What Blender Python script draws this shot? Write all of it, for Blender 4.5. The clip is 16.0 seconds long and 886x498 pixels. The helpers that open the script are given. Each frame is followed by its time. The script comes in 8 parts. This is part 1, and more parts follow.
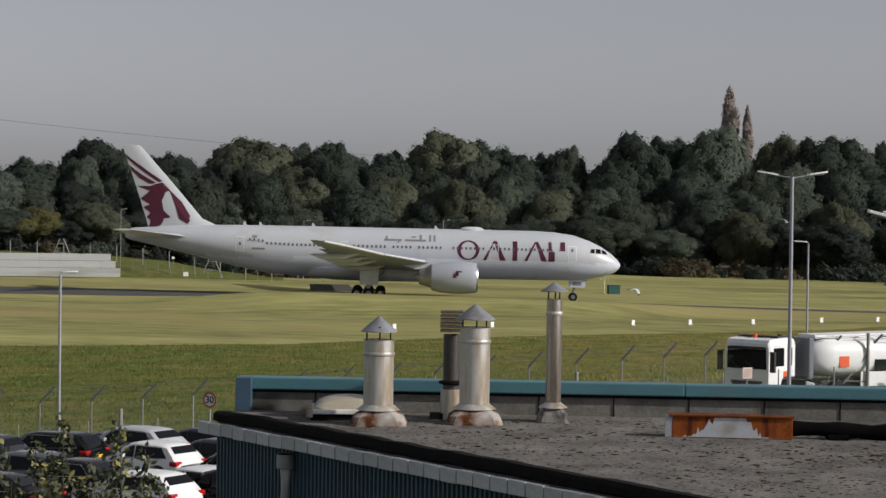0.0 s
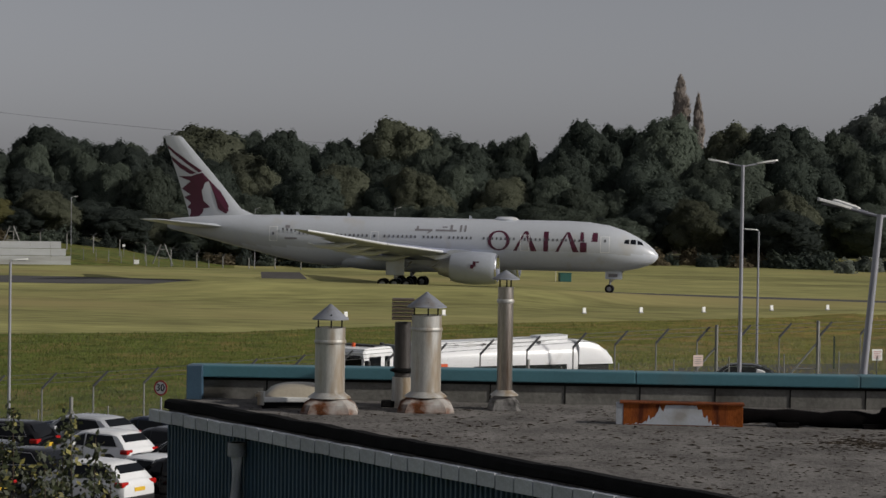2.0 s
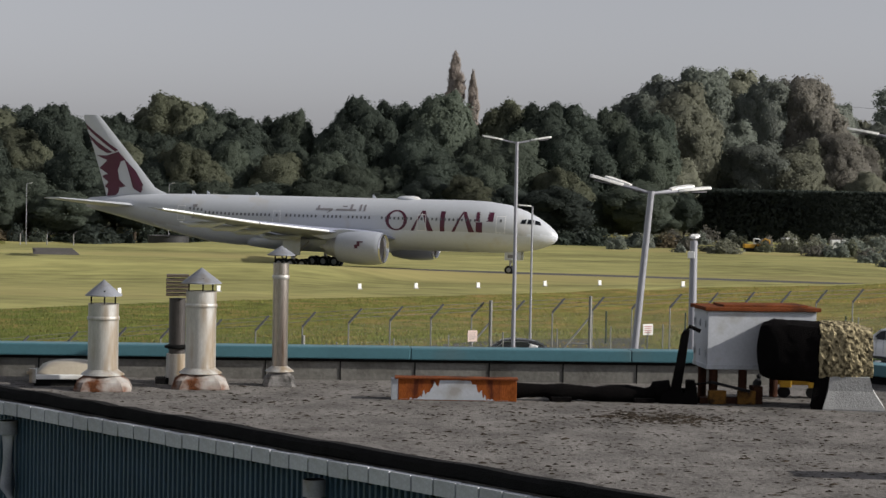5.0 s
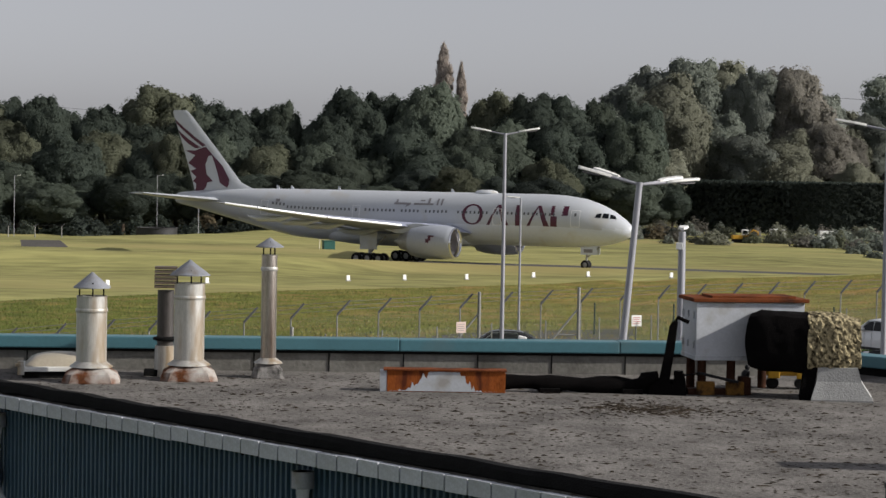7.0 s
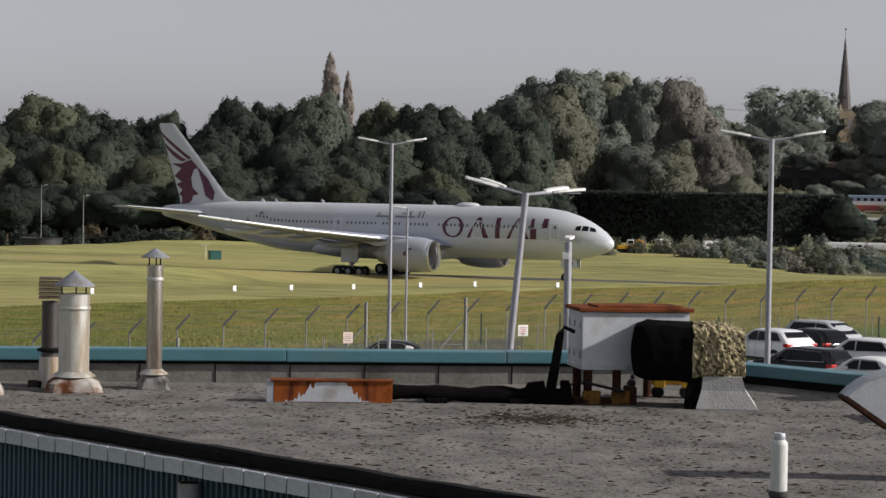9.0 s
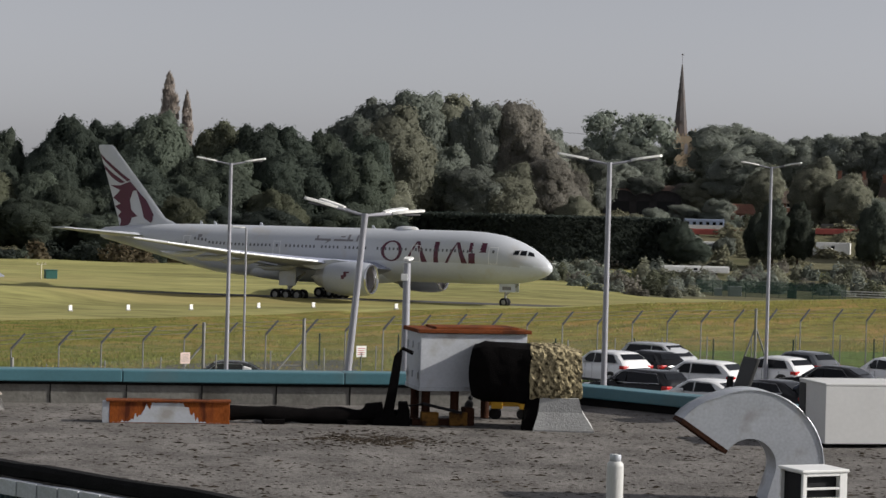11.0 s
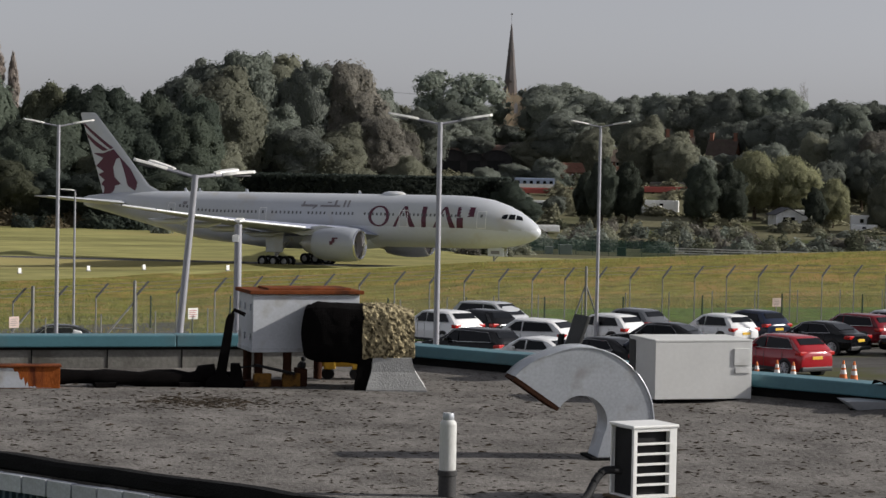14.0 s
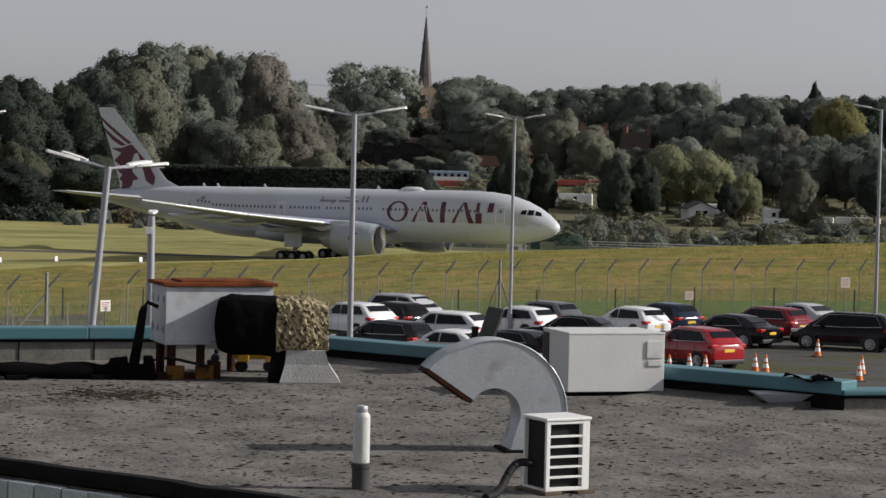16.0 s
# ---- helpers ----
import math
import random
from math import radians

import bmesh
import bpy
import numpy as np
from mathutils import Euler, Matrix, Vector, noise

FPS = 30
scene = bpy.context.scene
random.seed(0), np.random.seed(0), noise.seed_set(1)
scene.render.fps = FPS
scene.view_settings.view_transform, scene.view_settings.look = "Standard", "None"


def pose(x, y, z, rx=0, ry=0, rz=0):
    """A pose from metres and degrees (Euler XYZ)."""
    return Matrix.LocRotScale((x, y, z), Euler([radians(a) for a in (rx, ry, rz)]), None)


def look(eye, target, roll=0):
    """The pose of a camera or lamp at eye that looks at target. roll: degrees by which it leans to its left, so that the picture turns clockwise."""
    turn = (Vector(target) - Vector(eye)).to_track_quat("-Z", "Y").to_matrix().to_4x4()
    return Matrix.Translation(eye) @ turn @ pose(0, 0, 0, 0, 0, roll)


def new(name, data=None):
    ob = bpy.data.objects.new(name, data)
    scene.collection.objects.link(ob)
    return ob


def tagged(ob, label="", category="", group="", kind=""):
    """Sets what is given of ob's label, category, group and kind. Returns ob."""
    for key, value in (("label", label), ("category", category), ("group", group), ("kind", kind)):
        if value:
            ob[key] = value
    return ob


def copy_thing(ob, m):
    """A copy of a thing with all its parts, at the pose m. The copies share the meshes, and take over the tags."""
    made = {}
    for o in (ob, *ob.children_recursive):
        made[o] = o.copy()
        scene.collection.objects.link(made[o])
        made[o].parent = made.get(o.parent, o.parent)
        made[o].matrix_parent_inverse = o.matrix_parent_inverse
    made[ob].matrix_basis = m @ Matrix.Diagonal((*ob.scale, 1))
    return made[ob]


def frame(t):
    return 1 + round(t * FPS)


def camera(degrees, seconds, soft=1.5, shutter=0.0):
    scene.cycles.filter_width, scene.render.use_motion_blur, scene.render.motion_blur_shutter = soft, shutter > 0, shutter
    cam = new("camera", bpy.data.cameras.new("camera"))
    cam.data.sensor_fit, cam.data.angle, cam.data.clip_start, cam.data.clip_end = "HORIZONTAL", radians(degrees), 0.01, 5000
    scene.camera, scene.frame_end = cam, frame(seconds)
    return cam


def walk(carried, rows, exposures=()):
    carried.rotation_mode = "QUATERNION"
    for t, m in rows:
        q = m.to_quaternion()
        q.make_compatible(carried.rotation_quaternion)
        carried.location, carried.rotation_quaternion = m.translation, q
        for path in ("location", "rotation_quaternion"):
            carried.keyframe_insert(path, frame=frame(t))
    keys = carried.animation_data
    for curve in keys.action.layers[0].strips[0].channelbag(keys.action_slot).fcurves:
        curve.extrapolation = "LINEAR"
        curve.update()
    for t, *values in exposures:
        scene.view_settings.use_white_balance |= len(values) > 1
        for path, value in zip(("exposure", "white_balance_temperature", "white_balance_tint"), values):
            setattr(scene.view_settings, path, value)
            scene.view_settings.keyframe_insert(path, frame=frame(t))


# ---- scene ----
cam = camera(21.99, 16.0)
walk(cam, [
    (0, pose(0, 0, 11, 89.005, -0.804, 0.016)),
    (0.5, pose(0, 0, 11, 88.932, -0.764, -0.4)),
    (1, pose(0, 0, 11, 89.036, -0.933, -0.658)),
    (1.5, pose(0, 0, 11, 88.845, -0.946, -1.021)),
    (2, pose(0, 0, 11, 88.716, -0.85, -1.202)),
    (2.5, pose(0, 0, 11, 89.24, -0.828, -2.093)),
    (3, pose(0, 0, 11, 89.23, -0.811, -2.86)),
    (3.5, pose(0, 0, 11, 89.011, -0.917, -3.499)),
    (4, pose(0, 0, 11, 88.615, -1.005, -4.438)),
    (4.5, pose(0, 0, 11, 88.253, -1.306, -6.109)),
    (4.7, pose(0, 0, 11, 88.213, -1.038, -6.75)),
    (6.8, pose(0, 0, 11, 88.156, -1.001, -7.02)),
    (7, pose(0, 0, 11, 87.994, -0.947, -7.132)),
    (7.5, pose(0, 0, 11, 88.124, -0.668, -7.893)),
    (8, pose(0, 0, 11, 88.381, -0.905, -8.518)),
    (8.5, pose(0, 0, 11, 88.422, -0.83, -9.086)),
    (9, pose(0, 0, 11, 88.297, -0.99, -9.976)),
    (9.5, pose(0, 0, 11, 88.249, -1.184, -11.07)),
    (10, pose(0, 0, 11, 88.377, -1.122, -12.301)),
    (10.2, pose(0, 0, 11, 88.662, -1.242, -12.816)),
    (12.3, pose(0, 0, 11, 88.941, -1.118, -14.96)),
    (12.5, pose(0, 0, 11, 88.68, -1.063, -15.167)),
    (13, pose(0, 0, 11, 88.298, -1.086, -15.85)),
    (13.5, pose(0, 0, 11, 88.056, -1.209, -17.72)),
    (14, pose(0, 0, 11, 88.006, -1.083, -18.252)),
    (14.5, pose(0, 0, 11, 87.87, -1.116, -18.681)),
    (15, pose(0, 0, 11, 87.839, -1.265, -19.339)),
    (15.5, pose(0, 0, 11, 87.843, -1.439, -20.079)),
    (16, pose(0, 0, 11, 87.865, -1.308, -20.404)),
], exposures=[(0, -0.07), (0.5, -0.30), (1.5, -0.51), (3, -0.53), (4, -0.39), (4.7, 0.20), (7, 0.28), (16, 0.16)])

# ---- light ----
SUN_AZ, SUN_EL = 108.0, 27.0    # degrees clockwise from +Y, above the horizon
world = bpy.data.worlds.new("sky")
scene.world = world
world.use_nodes = True
wn, wl = world.node_tree.nodes, world.node_tree.links
sky = wn.new("ShaderNodeTexSky")
sky.sky_type, sky.sun_disc = "NISHITA", False
sky.sun_elevation, sky.sun_rotation = radians(SUN_EL), radians(SUN_AZ)
sky.air_density, sky.dust_density, sky.ozone_density = 1.0, 1.2, 1.0
hsv = wn.new("ShaderNodeHueSaturation")
hsv.inputs["Saturation"].default_value = 0.15
wl.new(sky.outputs[0], hsv.inputs["Color"])
tint = wn.new("ShaderNodeMix")
tint.data_type, tint.blend_type = "RGBA", "MULTIPLY"
tint.inputs[0].default_value = 1.0
tint.inputs[7].default_value = (0.97, 0.975, 1.06, 1)
wl.new(hsv.outputs[0], tint.inputs[6])
wl.new(tint.outputs[2], wn["Background"].inputs[0])
wn["Background"].inputs[1].default_value = 0.085
sun = new("sun", bpy.data.lights.new("sun", "SUN"))
sun.data.energy, sun.data.angle, sun.data.color = 4.2, radians(0.8), (1.0, 0.95, 0.885)
a, e = radians(SUN_AZ), radians(SUN_EL)
sun.matrix_world = look((0, 0, 200), (-math.sin(a) * math.cos(e) * 100, -math.cos(a) * math.cos(e) * 100, 200 - math.sin(e) * 100))


# ---- helpers of this scene ----
def mat(name, color, rough=0.6, metal=0.0, scale=3.0, vary=0.2, bump=0.15, dirt=None, dirt_amount=0.5, dirt_scale=0.6, fine=12.0, per_object=0.0, stretch=(1, 1, 1), island=0.0, translucent=0.0, relief=0.02, relief_scale=0.0):
    """A surface with grain at two scales, blotches of dirt and fine relief."""
    m = bpy.data.materials.new(name)
    m.use_nodes = True
    n, l = m.node_tree.nodes, m.node_tree.links
    b = n["Principled BSDF"]
    b.inputs["Roughness"].default_value, b.inputs["Metallic"].default_value = rough, metal
    if rough >= 0.8:
        b.inputs["Specular IOR Level"].default_value = 0.08
    tc, mp = n.new("ShaderNodeTexCoord"), n.new("ShaderNodeMapping")
    mp.inputs["Scale"].default_value = stretch
    l.new(tc.outputs["Object"], mp.inputs["Vector"])
    big, small = n.new("ShaderNodeTexNoise"), n.new("ShaderNodeTexNoise")
    for t, s, d in ((big, scale, 4.0), (small, scale * fine, 3.0)):
        t.inputs["Scale"].default_value, t.inputs["Detail"].default_value = s, d
        l.new(mp.outputs[0], t.inputs["Vector"])
    mix = n.new("ShaderNodeMix")
    mix.data_type = "FLOAT"
    mix.inputs[0].default_value = 0.45
    l.new(big.outputs["Fac"], mix.inputs[2])
    l.new(small.outputs["Fac"], mix.inputs[3])
    ramp = n.new("ShaderNodeValToRGB")
    lo, hi = [max(0.0, c * (1 - vary)) for c in color], [min(1.0, c * (1 + vary)) for c in color]
    ramp.color_ramp.elements[0].position, ramp.color_ramp.elements[0].color = 0.3, (*lo, 1)
    ramp.color_ramp.elements[1].position, ramp.color_ramp.elements[1].color = 0.7, (*hi, 1)
    l.new(mix.outputs[0], ramp.inputs[0])
    out = ramp.outputs[0]
    if dirt:
        patch, edge = n.new("ShaderNodeTexNoise"), n.new("ShaderNodeValToRGB")
        patch.inputs["Scale"].default_value, patch.inputs["Detail"].default_value = dirt_scale, 6.0
        l.new(mp.outputs[0], patch.inputs["Vector"])
        edge.color_ramp.elements[0].position, edge.color_ramp.elements[1].position = 0.66 - 0.3 * dirt_amount, 0.78 - 0.2 * dirt_amount
        l.new(patch.outputs["Fac"], edge.inputs[0])
        over = n.new("ShaderNodeMix")
        over.data_type = "RGBA"
        over.inputs[7].default_value = (*dirt, 1)
        l.new(edge.outputs[0], over.inputs[0])
        l.new(out, over.inputs[6])
        out = over.outputs[2]
    for amount, node, socket in ((per_object, "ShaderNodeObjectInfo", "Random"), (island, "ShaderNodeNewGeometry", "Random Per Island")):
        if amount:
            info, rng, hv = n.new(node), n.new("ShaderNodeMapRange"), n.new("ShaderNodeHueSaturation")
            rng.inputs["To Min"].default_value, rng.inputs["To Max"].default_value = 1 - amount, 1 + amount
            l.new(info.outputs[socket], rng.inputs["Value"])
            l.new(rng.outputs[0], hv.inputs["Value"])
            l.new(out, hv.inputs["Color"])
            out = hv.outputs[0]
    l.new(out, b.inputs["Base Color"])
    if bump:
        bp = n.new("ShaderNodeBump")
        bp.inputs["Strength"].default_value, bp.inputs["Distance"].default_value = bump, relief
        height = small
        if relief_scale:
            height = n.new("ShaderNodeTexNoise")
            height.inputs["Scale"].default_value, height.inputs["Detail"].default_value = relief_scale, 2.0
            l.new(mp.outputs[0], height.inputs["Vector"])
        l.new(height.outputs["Fac"], bp.inputs["Height"])
        l.new(bp.outputs[0], b.inputs["Normal"])
    if translucent:
        tr, ms = n.new("ShaderNodeBsdfTranslucent"), n.new("ShaderNodeMixShader")
        l.new(out, tr.inputs[0])
        if bump:
            l.new(bp.outputs[0], tr.inputs["Normal"])
        ms.inputs[0].default_value = translucent
        l.new(b.outputs[0], ms.inputs[1])
        l.new(tr.outputs[0], ms.inputs[2])
        l.new(ms.outputs[0], n["Material Output"].inputs[0])
    return m


def mesh_of(name, verts, faces, material, smooth=False, index=None):
    me = bpy.data.meshes.new(name)
    me.from_pydata([tuple(v) for v in verts], [], faces)
    for m in (material if isinstance(material, (list, tuple)) else [material]):
        me.materials.append(m)
    if index is not None:
        me.polygons.foreach_set("material_index", index)
    me.polygons.foreach_set("use_smooth", [smooth] * len(me.polygons))
    me.update()
    return me


def put(name, me, parent=None, label=""):
    ob = new(name, me)
    ob.parent = parent
    return tagged(ob, label)


def part(name, bm, material, parent=None, label="", smooth=False):
    """Links a bmesh as one mesh object under a thing or a part."""
    me = bpy.data.meshes.new(name)
    bmesh.ops.recalc_face_normals(bm, faces=bm.faces)
    for f in bm.faces:
        f.smooth = smooth
    bm.to_mesh(me)
    bm.free()
    me.materials.append(material)
    if smooth:
        me.set_sharp_from_angle(angle=radians(40))
    return put(name, me, parent, label)


def thing(name, label, category, group="", m=None, kind=""):
    ob = tagged(new(name), label, category, group, kind)
    ob.empty_display_size = 0.2
    if m is not None:
        ob.matrix_basis = m
    return ob


def box(bm, x0, x1, y0, y1, z0, z1, bevel=0.0, m=None):
    vs = [bm.verts.new(v) for v in ((x0, y0, z0), (x1, y0, z0), (x1, y1, z0), (x0, y1, z0), (x0, y0, z1), (x1, y0, z1), (x1, y1, z1), (x0, y1, z1))]
    fs = [bm.faces.new([vs[i] for i in q]) for q in ((3, 2, 1, 0), (4, 5, 6, 7), (0, 1, 5, 4), (1, 2, 6, 5), (2, 3, 7, 6), (3, 0, 4, 7))]
    if bevel:
        es = list({e for f in fs for e in f.edges})
        got = bmesh.ops.bevel(bm, geom=es, offset=bevel, segments=2, affect="EDGES", profile=0.6)
        vs = list({v for f in got["faces"] for v in f.verts} | {v for v in vs if v.is_valid})
    if m is not None:
        bmesh.ops.transform(bm, matrix=m, verts=[v for v in vs if v.is_valid])
    return bm


def loft(bm, rings, closed=True, caps=True):
    """Rings of points joined one to the next."""
    made = [[bm.verts.new(p) for p in r] for r in rings]
    k = len(made[0])
    for a, b in zip(made, made[1:]):
        for i in range(k if closed else k - 1):
            bm.faces.new((a[i], a[(i + 1) % k], b[(i + 1) % k], b[i]))
    if caps and closed:
        bm.faces.new(made[0][::-1])
        bm.faces.new(made[-1])
    return bm


def tube(bm, points, radii, seg=12, caps=True):
    """A round bar through points, with a radius at each."""
    pts = [Vector(p) for p in points]
    if not isinstance(radii, (list, tuple)):
        radii = [radii] * len(pts)
    rings = []
    for i, (p, r) in enumerate(zip(pts, radii)):
        d = (pts[min(i + 1, len(pts) - 1)] - pts[max(i - 1, 0)]).normalized()
        if i in (0, len(pts) - 1) or d.length < 0.5:
            d = ((pts[1] - pts[0]) if i == 0 else (pts[-1] - pts[-2])).normalized() if i in (0, len(pts) - 1) else Vector((0, 0, 1))
        u = d.orthogonal().normalized() if abs(d.z) < 0.99 else Vector((1, 0, 0))
        v = d.cross(u)
        rings.append([p + (u * math.cos(q) + v * math.sin(q)) * max(r, 1e-4) for q in (2 * math.pi * j / seg for j in range(seg))])
    return loft(bm, rings, True, caps)


def lathe(bm, profile, seg=24, centre=(0, 0, 0), axis="Z"):
    """Turned round an axis: (radius, height) pairs."""
    rings = []
    for r, h in profile:
        ring = []
        for j in range(seg):
            a = 2 * math.pi * j / seg
            p = (r * math.cos(a), r * math.sin(a), h) if axis == "Z" else (h, r * math.cos(a), r * math.sin(a))
            ring.append(Vector(p) + Vector(centre))
        rings.append(ring)
    return loft(bm, rings, True, False)


def B():
    return bmesh.new()


def bend(points, steps=6):
    """A smooth curve through points."""
    p = [Vector(q) for q in points]
    p = [p[0] * 2 - p[1]] + p + [p[-1] * 2 - p[-2]]
    out = []
    for a, b, c, d in zip(p, p[1:], p[2:], p[3:]):
        for i in range(steps):
            t = i / steps
            out.append(.5 * (2 * b + (c - a) * t + (2 * a - 5 * b + 4 * c - d) * t * t + (3 * b - a - 3 * c + d) * t ** 3))
    return out + [p[-2]]


def smooth_step(a, b, v):
    v = min(1.0, max(0.0, (v - a) / (b - a)))
    return v * v * (3 - 2 * v)


def table(v, pairs):
    for (a, p), (b, q) in zip(pairs, pairs[1:]):
        if v <= b:
            return p + (q - p) * min(1.0, max(0.0, (v - a) / (b - a)))
    return pairs[-1][1]


def polar(az, d, z=0.0):
    return Vector((d * math.sin(radians(az)), d * math.cos(radians(az)), z))


# ---- materials ----
M_MOWN = mat("mown_grass", (0.250, 0.238, 0.092), 0.9, scale=0.05, vary=0.62, bump=0.8, dirt=(0.290, 0.245, 0.105), dirt_amount=0.45, dirt_scale=0.03, fine=11, stretch=(0.35, 1, 1))
M_ROUGH = mat("rough_grass", (0.097, 0.114, 0.027), 0.95, scale=0.55, vary=0.85, bump=1.0, dirt=(0.165, 0.135, 0.044), dirt_amount=0.6, dirt_scale=0.22, fine=16)
M_VERGE = mat("verge_grass", (0.096, 0.142, 0.031), 0.95, scale=0.9, vary=0.7, bump=1.0, dirt=(0.110, 0.105, 0.035), dirt_amount=0.5, dirt_scale=0.4, fine=9, relief=.25, relief_scale=1.6)
M_SCRUB = mat("scrub_ground", (0.125, 0.118, 0.070), 0.95, scale=0.08, vary=0.4, bump=0.6, dirt=(0.05, 0.06, 0.02), dirt_amount=0.6, dirt_scale=0.05)
M_ASPHALT = mat("asphalt", (0.082, 0.078, 0.073), 0.9, scale=0.6, vary=0.45, bump=0.6, dirt=(0.075, 0.078, 0.030), dirt_amount=0.42, dirt_scale=0.35, fine=14, stretch=(.35, 1, 1))
M_TAXI = mat("taxiway_asphalt", (0.085, 0.082, 0.08), 0.85, scale=0.1, vary=0.2, bump=0.3, stretch=(0.2, 1, 1))
M_ROOF = mat("roof_felt", (0.140, 0.131, 0.122), 0.95, scale=0.9, vary=0.62, bump=0.55, dirt=(0.050, 0.042, 0.035), dirt_amount=0.30, dirt_scale=5.5, fine=22, stretch=(1.5, 1.0, 1))
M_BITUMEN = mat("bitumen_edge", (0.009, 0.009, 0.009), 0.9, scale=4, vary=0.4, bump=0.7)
M_BLUE = mat("blue_coated_steel", (0.058, 0.155, 0.185), 0.45, scale=1.5, vary=0.12, bump=0.05, dirt=(0.08, 0.13, 0.14), dirt_amount=0.3)
M_CLAD = mat("blue_grey_cladding", (0.036, 0.074, 0.115), 0.5, scale=2, vary=0.2, bump=0.05)
M_UPSTAND = mat("grey_render", (0.165, 0.160, 0.145), 0.9, scale=1.4, vary=0.3, bump=0.4, dirt=(0.07, 0.065, 0.055), dirt_amount=0.4, dirt_scale=0.9)
M_GUTTER = mat("weathered_white_plastic", (0.43, 0.45, 0.49), 0.6, scale=3, vary=0.25, bump=0.1, dirt=(0.24, 0.23, 0.22), dirt_amount=0.38, dirt_scale=1.5, per_object=0.12)
M_GALV = mat("galvanised_steel", (0.47, 0.46, 0.43), 0.5, 0.35, scale=5, vary=0.25, bump=0.08, dirt=(0.27, 0.21, 0.14), dirt_amount=0.62, dirt_scale=3.2, stretch=(1.3, 1.3, 0.22))
M_STAINLESS = mat("streaked_steel_flue", (0.40, 0.36, 0.32), 0.35, 0.85, scale=6, vary=0.45, bump=0.08, dirt=(0.12, 0.085, 0.06), dirt_amount=0.5, dirt_scale=3, stretch=(1.6, 1.6, 0.12))
M_RUST = mat("rusted_flashing", (0.105, 0.040, 0.018), 0.9, scale=6, vary=0.7, bump=0.4, dirt=(0.40, 0.38, 0.35), dirt_amount=0.80, dirt_scale=2.6)
M_CAP = mat("dull_cap_zinc", (0.24, 0.25, 0.275), 0.55, 0.3, scale=4, vary=0.25, bump=0.1, dirt=(0.17, 0.15, 0.13), dirt_amount=0.4, dirt_scale=3)
M_POLE = mat("lamp_pole_grey", (0.33, 0.33, 0.36), 0.45, 0.3, scale=3, vary=0.1, bump=0.03)
M_WHITE = mat("white_paint", (0.74, 0.74, 0.72), 0.45, scale=2, vary=0.06, bump=0.03, dirt=(0.5, 0.48, 0.44), dirt_amount=0.25)
M_DARK = mat("dark_rubber", (0.012, 0.012, 0.013), 0.7, scale=8, vary=0.3, bump=0.2)
M_DARK.node_tree.nodes["Principled BSDF"].inputs["Specular IOR Level"].default_value = 0.2
M_GLASS = mat("dark_window_glass", (0.006, 0.007, 0.009), 0.08, scale=1, vary=0.1, bump=0)
M_GLASS.node_tree.nodes["Principled BSDF"].inputs["Specular IOR Level"].default_value = 0.18
M_BARK = mat("bark", (0.075, 0.058, 0.043), 0.95, scale=3, vary=0.35, bump=0.8, stretch=(1, 1, 0.3))
# Distance haze is painted in: leaf colours paled and blued, slope trees most.
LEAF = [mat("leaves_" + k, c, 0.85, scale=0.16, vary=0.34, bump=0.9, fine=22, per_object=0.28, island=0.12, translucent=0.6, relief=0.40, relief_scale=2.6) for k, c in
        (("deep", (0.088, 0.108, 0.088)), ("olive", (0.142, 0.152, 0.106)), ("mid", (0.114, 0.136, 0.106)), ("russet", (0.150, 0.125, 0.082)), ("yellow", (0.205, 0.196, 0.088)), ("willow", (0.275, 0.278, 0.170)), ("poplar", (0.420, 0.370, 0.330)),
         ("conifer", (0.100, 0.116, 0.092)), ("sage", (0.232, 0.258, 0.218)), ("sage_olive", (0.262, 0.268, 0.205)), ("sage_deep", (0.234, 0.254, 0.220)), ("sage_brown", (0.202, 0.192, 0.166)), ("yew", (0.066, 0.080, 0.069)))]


def blend_along_x(m, other, x0, x1):
    """Drier grass towards one end of the field: mixes a second colour in along X with ragged edges."""
    n, l = m.node_tree.nodes, m.node_tree.links
    b = n["Principled BSDF"]
    old = b.inputs["Base Color"].links[0].from_socket
    tc, sep, nz, add, rng, mx = n.new("ShaderNodeTexCoord"), n.new("ShaderNodeSeparateXYZ"), n.new("ShaderNodeTexNoise"), n.new("ShaderNodeMath"), n.new("ShaderNodeMapRange"), n.new("ShaderNodeMix")
    nz.inputs["Scale"].default_value, nz.inputs["Detail"].default_value = 0.35, 6.0
    l.new(tc.outputs["Object"], sep.inputs[0])
    l.new(tc.outputs["Object"], nz.inputs["Vector"])
    add.operation = "MULTIPLY_ADD"
    l.new(nz.outputs["Fac"], add.inputs[0])
    add.inputs[1].default_value = (x1 - x0) * 1.2
    l.new(sep.outputs[0], add.inputs[2])
    rng.inputs["From Min"].default_value, rng.inputs["From Max"].default_value = x0 + (x1 - x0) * .6, x1 + (x1 - x0) * .6
    l.new(add.outputs[0], rng.inputs["Value"])
    mx.data_type, mx.blend_type = "RGBA", "MULTIPLY"
    mx.inputs[7].default_value = (*other, 1)
    l.new(rng.outputs[0], mx.inputs[0])
    l.new(old, mx.inputs[6])
    l.new(mx.outputs[2], b.inputs["Base Color"])


blend_along_x(M_ROUGH, (1.72, 1.36, 1.5), -14.0, 46.0)

